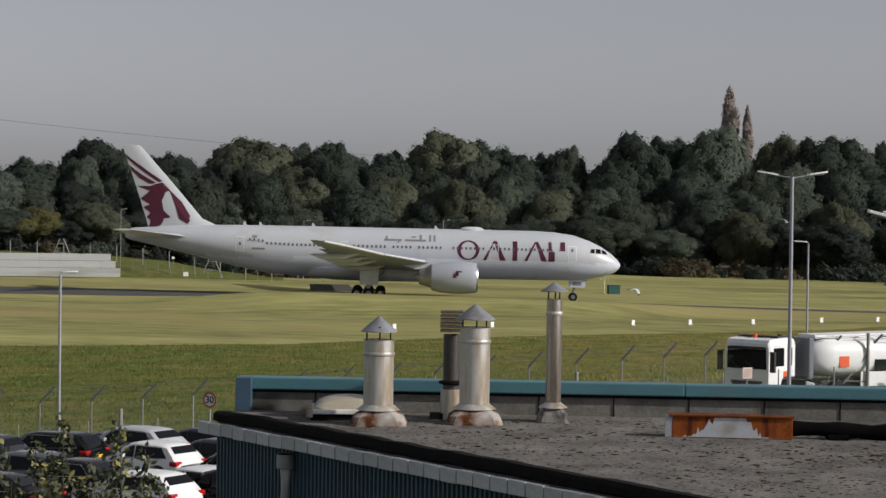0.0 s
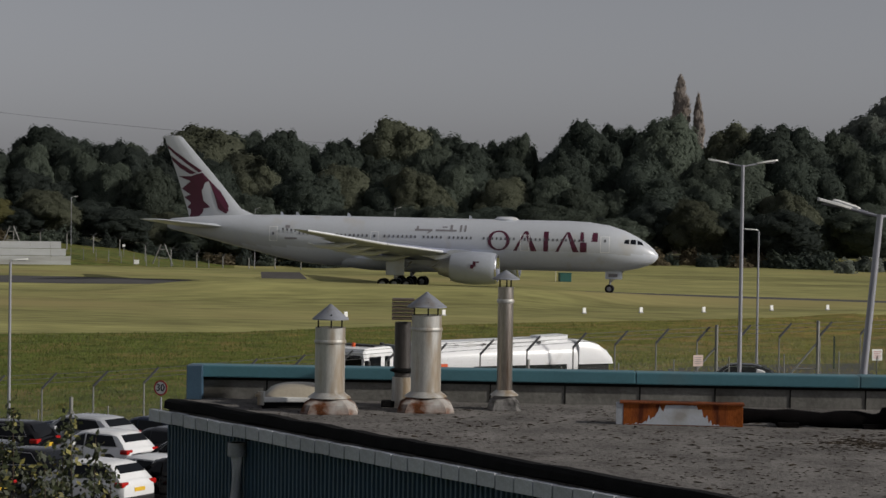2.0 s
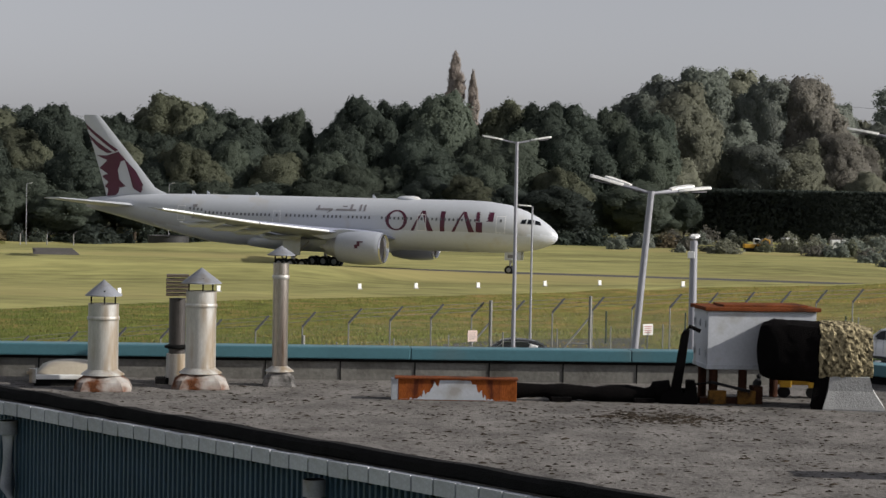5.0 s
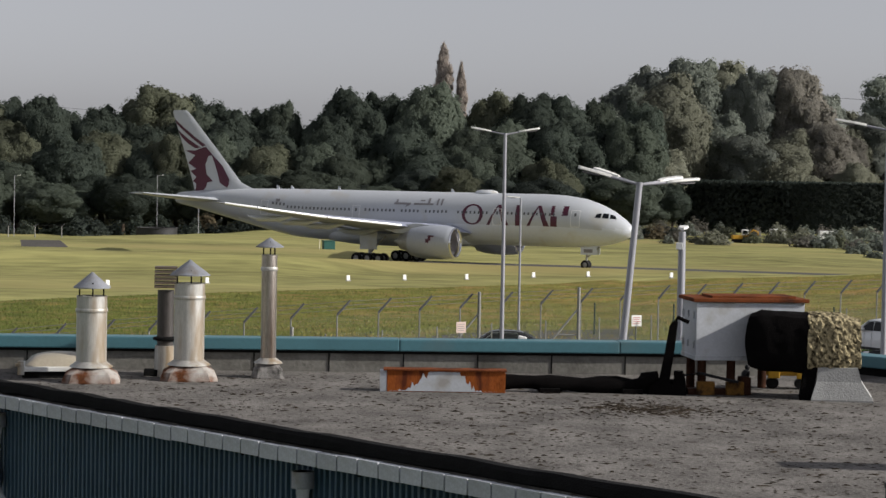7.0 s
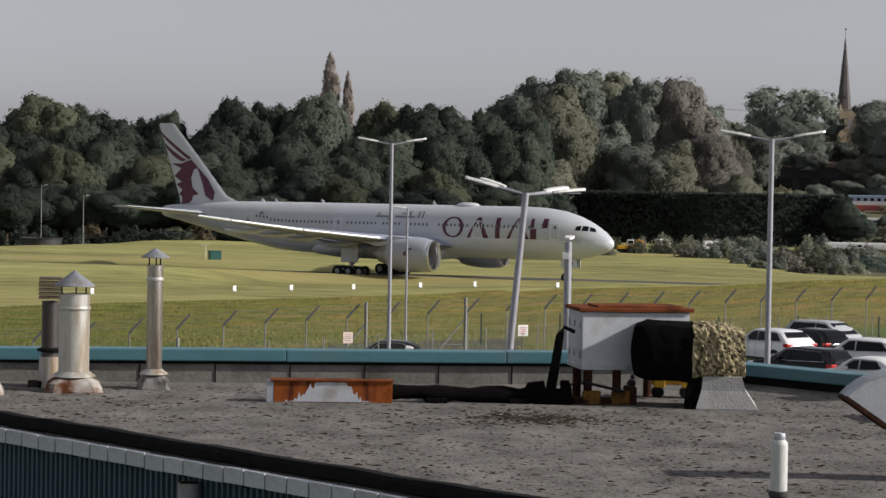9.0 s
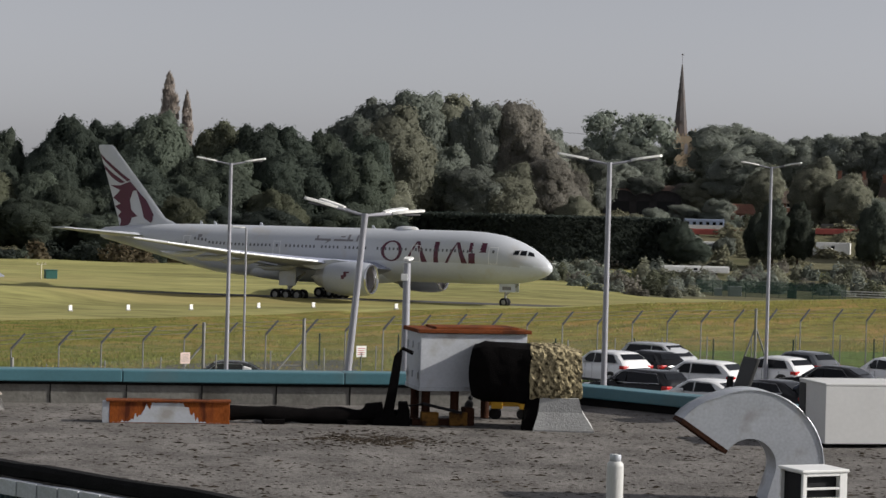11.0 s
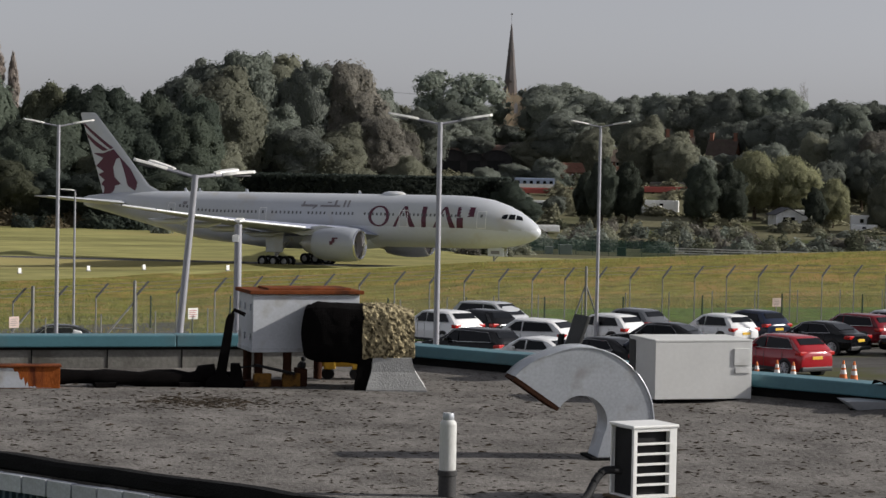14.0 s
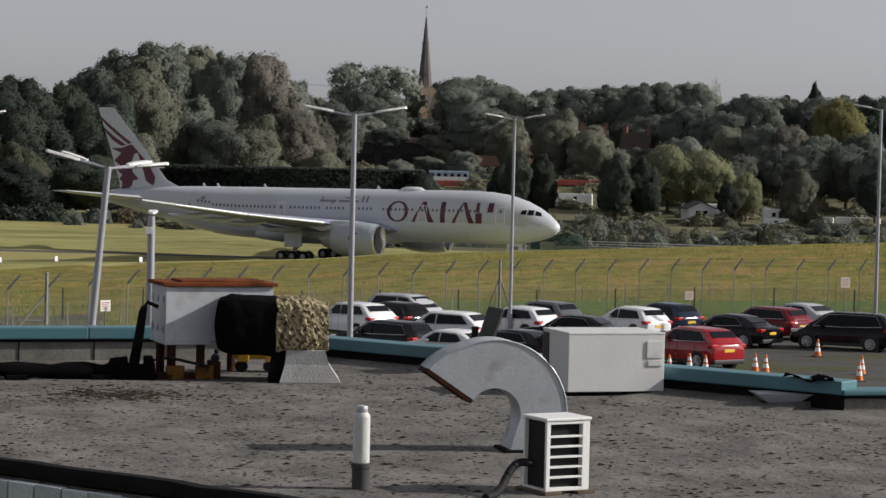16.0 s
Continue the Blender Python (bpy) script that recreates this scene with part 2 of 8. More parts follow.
# ---- the ground, one sheet to the horizon ----
FENCE_D = [(-40, 90), (-11, 97), (-5, 99), (4.5, 104), (12, 112), (20, 123), (27, 134), (45, 162)]
FENCE_Z = [(-11, 0.0), (-7, 0.2), (4.5, 1.7), (12, 2.2), (20, 2.5), (27, 2.6)]
ROAD_Z = [(-14, -1.0), (-7, -0.25), (3.5, 1.55), (8, 2.2), (14, 2.3)]
NEAR_Z = [(-12, 1.2), (0, 1.1), (8, 1.6), (16, 2.9), (30, 3.1)]
MOW_D = [(-40, 172), (-10, 178), (-4, 185), (3, 208), (7, 221), (11, 240), (16, 236), (20, 228), (45, 225)]


def field_z(x):
    return -0.23 - 0.0094 * min(200.0, max(-150.0, x))


EDGE_D = [(-12, 341), (-2.4, 342), (-1.6, 355), (-.5, 363), (.87, 377), (1.3, 383), (2.2, 394), (3, 405)]
HOLLOW_Z = [(-12, 2.2), (-8, 1.4), (-6.9, .7), (-6.2, -.3), (-5.35, -1.1), (-4.5, -1.7), (-3.5, -2.0), (0, -1.75), (1.5, -1.2), (2.8, 0)]
TAXI_Y = [(-260, 300), (-60, 293), (-9.3, 286.4), (11.8, 281.2), (34, 276), (57.7, 270.4), (82, 263.6), (115, 240)]


def ground_z(x, y):
    az, d = math.degrees(math.atan2(x, y)), math.hypot(x, y)
    if abs(az) > 70:
        az = 70 if az > 0 else -70
    df, zf, zn, dm = table(az, FENCE_D), table(az, FENCE_Z), table(az, NEAR_Z), table(az, MOW_D)
    crest = (max(0.0, az - 10) * 0.24 + 0.5 * smooth_step(16.5, 19.5, az)) * (1 - smooth_step(34, 45, az))
    base = field_z(x)
    if d < df:
        z = zn + (zf - zn) * smooth_step(df - 14, df - 2, d)
    elif d < dm:
        k = (d - df) / (dm - df)
        road = table(az, ROAD_Z)
        low = zf + (road - zf) * smooth_step(0.0, 3.0, d - df)
        low += (base - low) * smooth_step(15.0, 70.0, d - df)
        z = low + (base + crest - low) * smooth_step(0.15, 1.0, k) * smooth_step(8, 15, az)
    else:
        z = base + crest * (1 - smooth_step(dm + 2, dm + 20, d))
    z += smooth_step(400, 760, d) * 22 * smooth_step(4, 20, az)
    # the field ends in a crest: a hollow lies behind it, and a bank at the west end
    edge = table(az, EDGE_D)
    z += table(az, HOLLOW_Z) * smooth_step(edge, edge + 15, d) * (1 - smooth_step(425, 480, d))
    # shallow dip behind the rise, where the far fences stand
    z -= 0.8 * smooth_step(17.2, 19.5, az) * smooth_step(300, 345, d) * (1 - smooth_step(395, 440, d))
    z += 0.8 * smooth_step(11, 14, az) * (1 - smooth_step(15.2, 17.6, az)) * math.exp(-((d - 314) / 12) ** 2)
    if 205 < d < 315:
        # low grassy swell before the taxiway, nearer to it towards the east
        k = smooth_step(8, 40, x)
        off, wide, high = 33 - 21.5 * k, 11 - 6.8 * k, 1.64 - 1.14 * k
        z += high * math.exp(-((y - table(x, TAXI_Y) + off) / wide) ** 2) * smooth_step(-38, -17, x) * (1 - smooth_step(85, 110, x))
    return z


def build_ground():
    azs = [-180 + 10 * i for i in range(16)] + [-20 + 0.5 * i for i in range(121)] + [45 + 5 * i for i in range(28)]
    azs = sorted(set(azs))
    azs = [a for a in azs if a < 180]
    cols = []
    for az in azs:
        q = min(70, max(-70, az))
        df, dm = table(q, FENCE_D), table(q, MOW_D)
        ds = [0.02, 20, 45, 60, 75, df - 16, df - 12, df - 9, df - 6, df - 3, df]
        ds += [df + (dm - df) * k / 14 for k in range(1, 15)] + [max(v, dm + 20 + .3 * i) for i, v in enumerate((258, 261, 264, 266, 268, 270, 272, 274, 276, 279, 282, 285))] + [290, 297, 304, 310, 317, 323, 330, 336, 342, 348, 353, 358, 364, 370, 378, 390, 400, 410, 425, 440, 470, 510, 560, 620, 690, 780, 1000, 1600, 4500]
        ds[25:25] = [dm + 3, dm + 6, dm + 10, dm + 15] + [max(v, dm + 16 + .3 * i) for i, v in enumerate((222, 227, 232, 236, 240, 244, 248, 252, 255))]
        cols.append([polar(az, d) for d in ds])
    zones = [2] * 10 + [1] * 14 + [0] * 46 + [3] * 40
    n, verts, faces, idx = len(cols[0]), [], [], []
    for c in cols:
        for p in c:
            verts.append((p.x, p.y, ground_z(p.x, p.y)))
    for i in range(len(cols)):
        j = (i + 1) % len(cols)
        for k in range(n - 1):
            faces.append((i * n + k, j * n + k, j * n + k + 1, i * n + k + 1))
            q = verts[i * n + k]
            idx.append(1 if 341 < math.hypot(q[0], q[1]) < 465 and -30 < azs[i] < -4.4 else 3 if azs[i] > 18.5 and zones[k] == 0 and math.hypot(q[0], q[1]) > 345 else 2 if azs[i] > 19 and zones[k] == 1 and k < 13 else zones[k])
    faces.append(tuple(i * n for i in range(len(cols)))[::-1])
    idx.append(2)
    ob = put("ground", mesh_of("ground", verts, faces, [M_MOWN, M_ROUGH, M_VERGE, M_SCRUB], True, idx))
    tagged(ob, "mown airfield grass with a rough grassy bank before it", "ground", kind="structure")


def sheet(name, label, category, material, az0, az1, d_of, steps, lift, rows=8):
    verts, faces = [], []
    for i in range(steps + 1):
        az = az0 + (az1 - az0) * i / steps
        a, b = d_of(az)
        for k in range(rows + 1):
            p = polar(az, a + (b - a) * k / rows)
            verts.append((p.x, p.y, ground_z(p.x, p.y) + lift))
    for i in range(steps):
        for k in range(rows):
            q = i * (rows + 1) + k
            faces.append((q, q + rows + 1, q + rows + 2, q + 1))
    return tagged(put(name, mesh_of(name, verts, faces, material, True)), label, category, kind="structure")


# the aeroplane's way: seconds, main gear's place, pitch, heading
PLANE_ROWS = [
    (0, -9.28, 286.43, -0.14, 0.44, 1.59), (1, -4.04, 285.12, -0.19, 0.38, -4.99), (2, 1.20, 283.82, -0.24, 0.32, -10.98),
    (3, 6.48, 282.53, -0.29, 0.26, -16.35), (4, 11.82, 281.24, -0.34, 0.20, -21.12), (5, 17.23, 279.96, -0.39, 0.14, -25.28),
    (6, 22.73, 278.66, -0.45, 0.08, -28.86), (7, 28.33, 277.36, -0.50, 0.02, -31.89), (8, 34.02, 276.03, -0.55, -0.05, -34.41),
    (9, 39.81, 274.68, -0.61, -0.11, -36.47), (10, 45.69, 273.29, -0.66, -0.17, -38.14), (11, 51.65, 271.86, -0.71, -0.23, -39.48),
    (12, 57.68, 270.37, -0.77, -0.29, -40.60), (13, 63.75, 268.80, -0.83, -0.35, -41.58)]
PLANE_ROWS += [(14, 69.83, 267.16, -0.88, -0.41, -42.53), (15, 75.90, 265.41, -0.94, -0.47, -43.56), (16, 81.92, 263.56, -1.00, -0.53, -44.83)]


def build_taxiway():
    pts = [Vector((-260, 276, 0)), Vector((-120, 279, 0)), Vector((-60, 281, 0)), Vector((-40, 283, 0)), Vector((-24, 286, 0))] + [Vector((r[1], r[2], 0)) for r in PLANE_ROWS[::2]] + [Vector((115, 240, 0)), Vector((150, 215, 0)), Vector((180, 190, 0))]
    verts, faces = [], []
    for i, p in enumerate(pts):
        d = (pts[min(i + 1, len(pts) - 1)] - pts[max(i - 1, 0)]).normalized()
        s = Vector((-d.y, d.x, 0))
        for k in range(5):
            q = p + s * ((-6.5 + 13 * k / 4) * (1 + .65 * smooth_step(-18, -42, p.x)))
            verts.append((q.x, q.y, field_z(q.x) + 0.03))
    for i in range(len(pts) - 1):
        for k in range(4):
            faces.append((i * 5 + k, i * 5 + k + 5, i * 5 + k + 6, i * 5 + k + 1))
    tagged(put("taxiway", mesh_of("taxiway", verts, faces, M_TAXI, True)), "dark asphalt taxiway curving across the grass", "taxiway", kind="structure")


build_ground()
build_taxiway()
sheet("car_park_surface", "worn asphalt car park with grassy cracks", "pavement", M_ASPHALT, -30, 40, lambda az: (30, min(119.0, table(az, FENCE_D) - 13)), 70, 0.03)
sheet("perimeter_road", "asphalt perimeter road beyond the fence", "road", M_ASPHALT, -30, 12, lambda az: (table(az, FENCE_D) + 2, table(az, FENCE_D) + 15), 40, 0.04)

# ---- trees ----
def crown_mesh(name, seed, leafm, h, r, base=0.25, lobes=12, leaves=5800, size=0.30, spread=1.0, droop=0.0, column=False, cone=0.0, gap=0.0):
    """A crown of boughs, each with its own sprays, covered in small leaf clumps; height h and radius r."""
    rng = np.random.default_rng(seed)
    cz, rz = h * (base + 1) / 2, h * (1 - base) / 2
    mid, half = np.array([0, 0, cz]), np.array([r, r, rz])
    unit = lambda v: v / np.maximum(np.linalg.norm(v, axis=-1, keepdims=True), 1e-6)
    # boughs
    boughs, girth = [], []
    for i in range(lobes):
        f = (i + .5) / lobes
        a = i * 2.39996 + rng.uniform(-.5, .5)
        if column:
            w = r * (1 - f ** 5) ** .8 * (.8 + .2 * min(1.0, 3 * f))
            boughs.append((w * .15 * math.cos(a), w * .15 * math.sin(a), h * (base + (1 - base) * f * .97)))
            girth.append(w * rng.uniform(.74, .86) + .04 * r)
            continue
        u = 1 - 2 * f
        flat = math.sqrt(1 - u * u)
        k = rng.uniform(.40, .66) * (1 + .55 * gap)
        wide = spread * (1 - cone * (1 - f) ** 1.2)
        boughs.append((math.cos(a) * flat * r * k * wide, math.sin(a) * flat * r * k * wide, cz + u * rz * k * rng.uniform(.9, 1.12)))
        girth.append(r * rng.uniform(.36, .56) * (1 - .45 * cone * (1 - f)) * (1 - .45 * gap))
    if not column and not gap:
        boughs += [(0, 0, cz - .3 * rz), (0, 0, cz + .2 * rz)]
        girth += [.74 * r, .68 * r * (1 - .5 * cone)]
    boughs, girth = np.array(boughs), np.array(girth)
    boughs[:, 2] += h * .985 - (boughs[:, 2] + girth).max()
    # sprays on each bough
    per = 6 if column else 11
    owner = np.repeat(np.arange(len(girth)), per)
    d0 = rng.normal(size=(len(owner), 3))
    d0[:, 2] = np.where(rng.random(len(owner)) < .4, np.abs(d0[:, 2]), d0[:, 2])
    d0 = unit(d0)
    spray = boughs[owner] + d0 * girth[owner][:, None] * rng.uniform(.62, 1.06, (len(owner), 1)) * np.array([1, 1, .9])
    puff = girth[owner] * rng.uniform(.22, .52, len(owner))
    # leaf clumps on the outside of the whole
    many = leaves * 4
    pick = rng.choice(len(puff), many, p=puff ** 1.7 / (puff ** 1.7).sum())
    d = unit(rng.normal(size=(many, 3)))
    out = rng.uniform(.88, 1.08, many) + np.where(rng.random(many) < .04, rng.uniform(.05, .2, many), 0)
    pos = spray[pick] + d * (puff[pick] * out)[:, None]
    loose = rng.random(many) < .28
    bi = owner[pick]
    pos[loose] = boughs[bi[loose]] + d[loose] * (girth[bi[loose]] * rng.uniform(.93, 1.06, loose.sum()))[:, None]
    free = np.ones(many, bool)
    for i in range(len(girth)):
        free &= np.linalg.norm(pos - boughs[i], axis=1) > girth[i] * .86
    keep = np.flatnonzero(free)[:leaves]
    leaves, pos, d, bi = len(keep), pos[keep], d[keep], bi[keep]
    pos[:, 2] -= droop * np.linalg.norm(pos[:, :2], axis=1) * rng.uniform(0.2, 1.0, leaves)

    def soft(p, owners, own):
        n = .52 * own + .34 * unit(p - boughs[owners]) + .46 * unit((p - mid) / half) + np.array([0, 0, .38])
        return n
    face = unit(soft(pos, bi, d) + .5 * d + rng.normal(size=(leaves, 3)) * .42)
    nrm = unit(.65 * face + .6 * unit(soft(pos, bi, d)))
    a = np.cross(face, rng.normal(size=(leaves, 3)))
    if column or droop:
        a = np.tile([0, 0, 1.0], (leaves, 1)) + rng.normal(size=(leaves, 3)) * .22
    a = unit(a)
    b = unit(np.cross(face, a))
    s = size * rng.uniform(0.5, 1.3, leaves)[:, None]
    lg, wd = (2.2, .5) if column or droop else (1.0, .85)
    verts = np.stack([pos - a * s * .55 - b * s * wd, pos + a * s * lg, pos - a * s * .55 + b * s * wd], 1).reshape(-1, 3)
    faces = [(3 * i, 3 * i + 1, 3 * i + 2) for i in range(leaves)]
    normals = [np.repeat(nrm, 3, axis=0)]
    # inner masses of foliage behind the leaves
    bm = bmesh.new()
    bmesh.ops.create_icosphere(bm, subdivisions=1, radius=1)
    small = (np.array([v.co[:] for v in bm.verts]), [[v.index for v in f.verts] for f in bm.faces])
    bm.free()
    bm = bmesh.new()
    bmesh.ops.create_icosphere(bm, subdivisions=2, radius=1)
    large = (np.array([v.co[:] for v in bm.verts]), [[v.index for v in f.verts] for f in bm.faces])
    bm.free()
    fill = .92 if not gap else .6
    blocks = [verts]
    o = len(verts)
    for (sv, sf), cs, rs, ow in ((large, boughs, girth, np.arange(len(girth))), (small, spray, puff, owner)):
        for c, q, k in zip(cs, rs, ow):
            p = c + sv * (q * fill * rng.uniform(.88, 1.06, (len(sv), 1)))
            p[:, 2] -= droop * np.linalg.norm(p[:, :2], axis=1) * .55
            n = unit(soft(p, np.full(len(p), k), sv))
            blocks.append(p)
            faces += [tuple(o + i for i in f) for f in sf]
            normals.append(n[np.array(sf).ravel()])
            o += len(p)
    me = mesh_of(name, np.concatenate(blocks).tolist(), faces, leafm, True)
    me.normals_split_custom_set(np.concatenate(normals).tolist())
    return me


def trunk_mesh(seed, h, r):
    rng = random.Random(seed)
    bm = B()
    tube(bm, [(0, 0, -1.0), (0.1, 0, h * 0.15), (rng.uniform(-.4, .4), rng.uniform(-.4, .4), h * 0.4), (0, 0, h * 0.75)], [0.045 * r + 0.25, 0.035 * r + 0.2, 0.2, 0.06], 8)
    for i in range(6):
        a, z = i * 1.05 + rng.uniform(-.3, .3), h * rng.uniform(0.22, 0.5)
        e = r * rng.uniform(0.5, 0.75)
        tube(bm, [(0, 0, z), (e * .5 * math.cos(a), e * .5 * math.sin(a), z + h * .1), (e * math.cos(a), e * math.sin(a), z + h * rng.uniform(.16, .3))], [0.16, 0.1, 0.04], 6)
    me = bpy.data.meshes.new("trunk")
    bm.to_mesh(me)
    bm.free()
    me.materials.append(M_BARK)
    return me


TREES = {}


def make_tree(key, leafm, label, h=20.0, r=8.0, **kw):
    seeds = {"base": kw.pop("base", 0.12)}
    ob = thing("tree", label, "tree", "trees of the wood", pose(0, 0, -500))
    put("trunk", trunk_mesh(len(TREES) + 5, h, r), ob)
    put("crown", crown_mesh("crown", len(TREES) + 11, leafm, h, r, **seeds, **kw), ob)
    TREES[key] = (ob, h, r)
    return ob


for i, (k, m, txt) in enumerate((("deep", 0, "dark green broadleaved tree of dense rounded crown"), ("deep2", 0, "dark green broadleaved tree with uneven crown"), ("olive", 1, "olive green broadleaved tree in early autumn"),
                                 ("mid", 2, "green broadleaved tree with billowing crown"), ("mid2", 2, "tall green broadleaved tree"), ("russet", 3, "russet brown autumn tree"),
                                 ("yellow", 4, "yellowing broadleaved tree in autumn"))):
    make_tree(k, LEAF[m], txt, lobes=10 + i * 3 % 7, spread=1.0 + .03 * (i % 4))
make_tree("willow", LEAF[5], "pale green weeping willow", droop=0.45, leaves=7000, size=0.26)
make_tree("poplar", LEAF[6], "tall narrow lombardy poplar with greyish brown foliage", h=30, r=2.4, lobes=46, leaves=6500, size=0.24, base=0.03, column=True)
make_tree("conifer", LEAF[7], "dark blue-green conifer with dense ragged foliage", cone=0.40, base=0.02, lobes=18)
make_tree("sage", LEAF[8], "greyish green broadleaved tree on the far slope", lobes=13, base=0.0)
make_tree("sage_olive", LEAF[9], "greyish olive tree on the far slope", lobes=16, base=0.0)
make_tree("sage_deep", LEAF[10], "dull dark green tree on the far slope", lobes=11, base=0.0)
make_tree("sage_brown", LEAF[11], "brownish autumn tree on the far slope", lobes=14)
make_tree("yew", LEAF[12], "very dark evergreen tree at the edge of the wood", lobes=12, base=0.0)
make_tree("sparse", LEAF[8], "open-crowned tree with gaps between its boughs", lobes=20, leaves=6000, base=0.3, spread=1.15, gap=0.8)
used = set()


def plant(key, az, d, top, r, rng=random.Random(3)):
    """A tree at a bearing and distance; top: height of its tip above the datum."""
    ob, h, r0 = TREES[key]
    p = polar(az, d)
    z = ground_z(p.x, p.y) - 0.3
    top += 0.9
    sz, sr = max(0.12, (top - z) / h), r / r0
    m = Matrix.LocRotScale((p.x, p.y, z), Euler((0, 0, rng.uniform(0, 6.28))), None)
    t = ob if key not in used else copy_thing(ob, m)
    used.add(key)
    sr *= 1.2 if key != 'poplar' else 1.0
    t.matrix_basis = m @ Matrix.Diagonal((sr * rng.uniform(.92, 1.08), sr, sz, 1))
    return t


# skyline trees: bearing, distance, height of the tip, radius
WOOD_WEST = [(-10.6, 470, 13.9, 7), (-8.6, 465, 23.9, 7), (-7.8, 475, 21.2, 6), (-6.9, 478, 20.5, 6.5), (-4.9, 468, 24.5, 9), (-3.8, 475, 23.2, 6.5), (-2.9, 470, 24.1, 6), (-2.1, 478, 20.8, 6), (-1.2, 470, 21.8, 6.5), (0.2, 466, 26.3, 8.5),
             (1.0, 472, 24.3, 6), (1.8, 470, 22.1, 6), (2.5, 474, 21.9, 5.5), (3.0, 470, 23.5, 4.8), (3.7, 478, 18.5, 5), (4.2, 470, 21.5, 5), (4.9, 466, 26.9, 6), (5.6, 474, 25.6, 6), (6.7, 468, 27.8, 8), (8.4, 472, 26.7, 6), (9.3, 468, 25.7, 7), (10.2, 474, 26.2, 6.5)]
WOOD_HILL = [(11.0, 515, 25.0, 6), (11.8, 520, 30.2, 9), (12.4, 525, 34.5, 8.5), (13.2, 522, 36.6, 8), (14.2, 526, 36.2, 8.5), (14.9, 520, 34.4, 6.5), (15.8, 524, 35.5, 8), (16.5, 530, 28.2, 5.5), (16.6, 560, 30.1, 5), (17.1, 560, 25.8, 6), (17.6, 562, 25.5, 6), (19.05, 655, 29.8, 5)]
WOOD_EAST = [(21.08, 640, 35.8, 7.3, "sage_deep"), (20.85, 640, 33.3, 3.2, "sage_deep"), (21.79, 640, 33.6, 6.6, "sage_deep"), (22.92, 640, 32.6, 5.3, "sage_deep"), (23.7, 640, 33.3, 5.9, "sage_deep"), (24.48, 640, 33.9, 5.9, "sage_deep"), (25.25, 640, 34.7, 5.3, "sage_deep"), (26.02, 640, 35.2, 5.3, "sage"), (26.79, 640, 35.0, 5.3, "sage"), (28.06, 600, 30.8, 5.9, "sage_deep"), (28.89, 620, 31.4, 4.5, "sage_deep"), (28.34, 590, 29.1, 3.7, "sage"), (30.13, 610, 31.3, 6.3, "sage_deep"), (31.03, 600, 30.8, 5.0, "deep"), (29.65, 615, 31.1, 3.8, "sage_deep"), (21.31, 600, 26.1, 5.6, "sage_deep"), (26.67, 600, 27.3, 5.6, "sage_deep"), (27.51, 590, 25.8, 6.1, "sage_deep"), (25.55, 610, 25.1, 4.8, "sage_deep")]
rng = random.Random(12)
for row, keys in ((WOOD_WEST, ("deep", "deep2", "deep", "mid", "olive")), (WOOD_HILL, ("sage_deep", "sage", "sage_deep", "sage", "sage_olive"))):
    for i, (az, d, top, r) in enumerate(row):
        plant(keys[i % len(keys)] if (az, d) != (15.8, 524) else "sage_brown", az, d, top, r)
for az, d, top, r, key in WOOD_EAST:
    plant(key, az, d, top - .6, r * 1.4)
plant("poplar", 7.1, 500, 38.2, 2.5)
plant("poplar", 7.55, 500, 34.2, 1.7)
plant("sparse", 18.6, 640, 38.5, 9.5)


def bare_tree(az, d, top, r, seed):
    """An almost leafless tree: a forked trunk that splits into fine twigs."""
    rg = random.Random(seed)
    p = polar(az, d)
    z = ground_z(p.x, p.y) - .3
    ob = thing("tree", "almost bare pale-twigged tree on the skyline", "tree", "bare trees", pose(p.x, p.y, z))
    h = top - z
    bm = B()

    def grow(at, way, length, thick, depth):
        end = at + way * length
        tube(bm, [at, (at + end) / 2 + Vector((rg.uniform(-.1, .1), rg.uniform(-.1, .1), 0)) * length * .3, end], [thick, thick * .8, thick * .6], 4)
        if depth:
            for _ in range(4 if depth > 1 else 5):
                spread = Vector((rg.uniform(-1, 1), rg.uniform(-1, 1), rg.uniform(-.1, .5)))
                grow(at + way * length * rg.uniform(.45, 1), (way + spread * .62).normalized(), length * rg.uniform(.5, .75), thick * .55, depth - 1)
    grow(Vector((0, 0, 0)), Vector((0, 0, 1)), h * .48, .2, 4)
    tallest = max(v.co.z for v in bm.verts)
    widest = max(abs(v.co.x) for v in bm.verts)
    bmesh.ops.transform(bm, matrix=Matrix.Diagonal((r / widest, r / widest, h / tallest, 1)), verts=bm.verts)
    part("branches", bm, M_TWIG, ob)


M_TWIG = mat("pale_twigs", (0.20, 0.185, 0.15), 0.9, scale=3, vary=.25, bump=0)
bare_tree(27.5, 645, 38.0, 5.5, 3)
bare_tree(27.15, 642, 36.0, 4.5, 8)
plant("conifer", 29.62, 622, 34.0, 2.6)
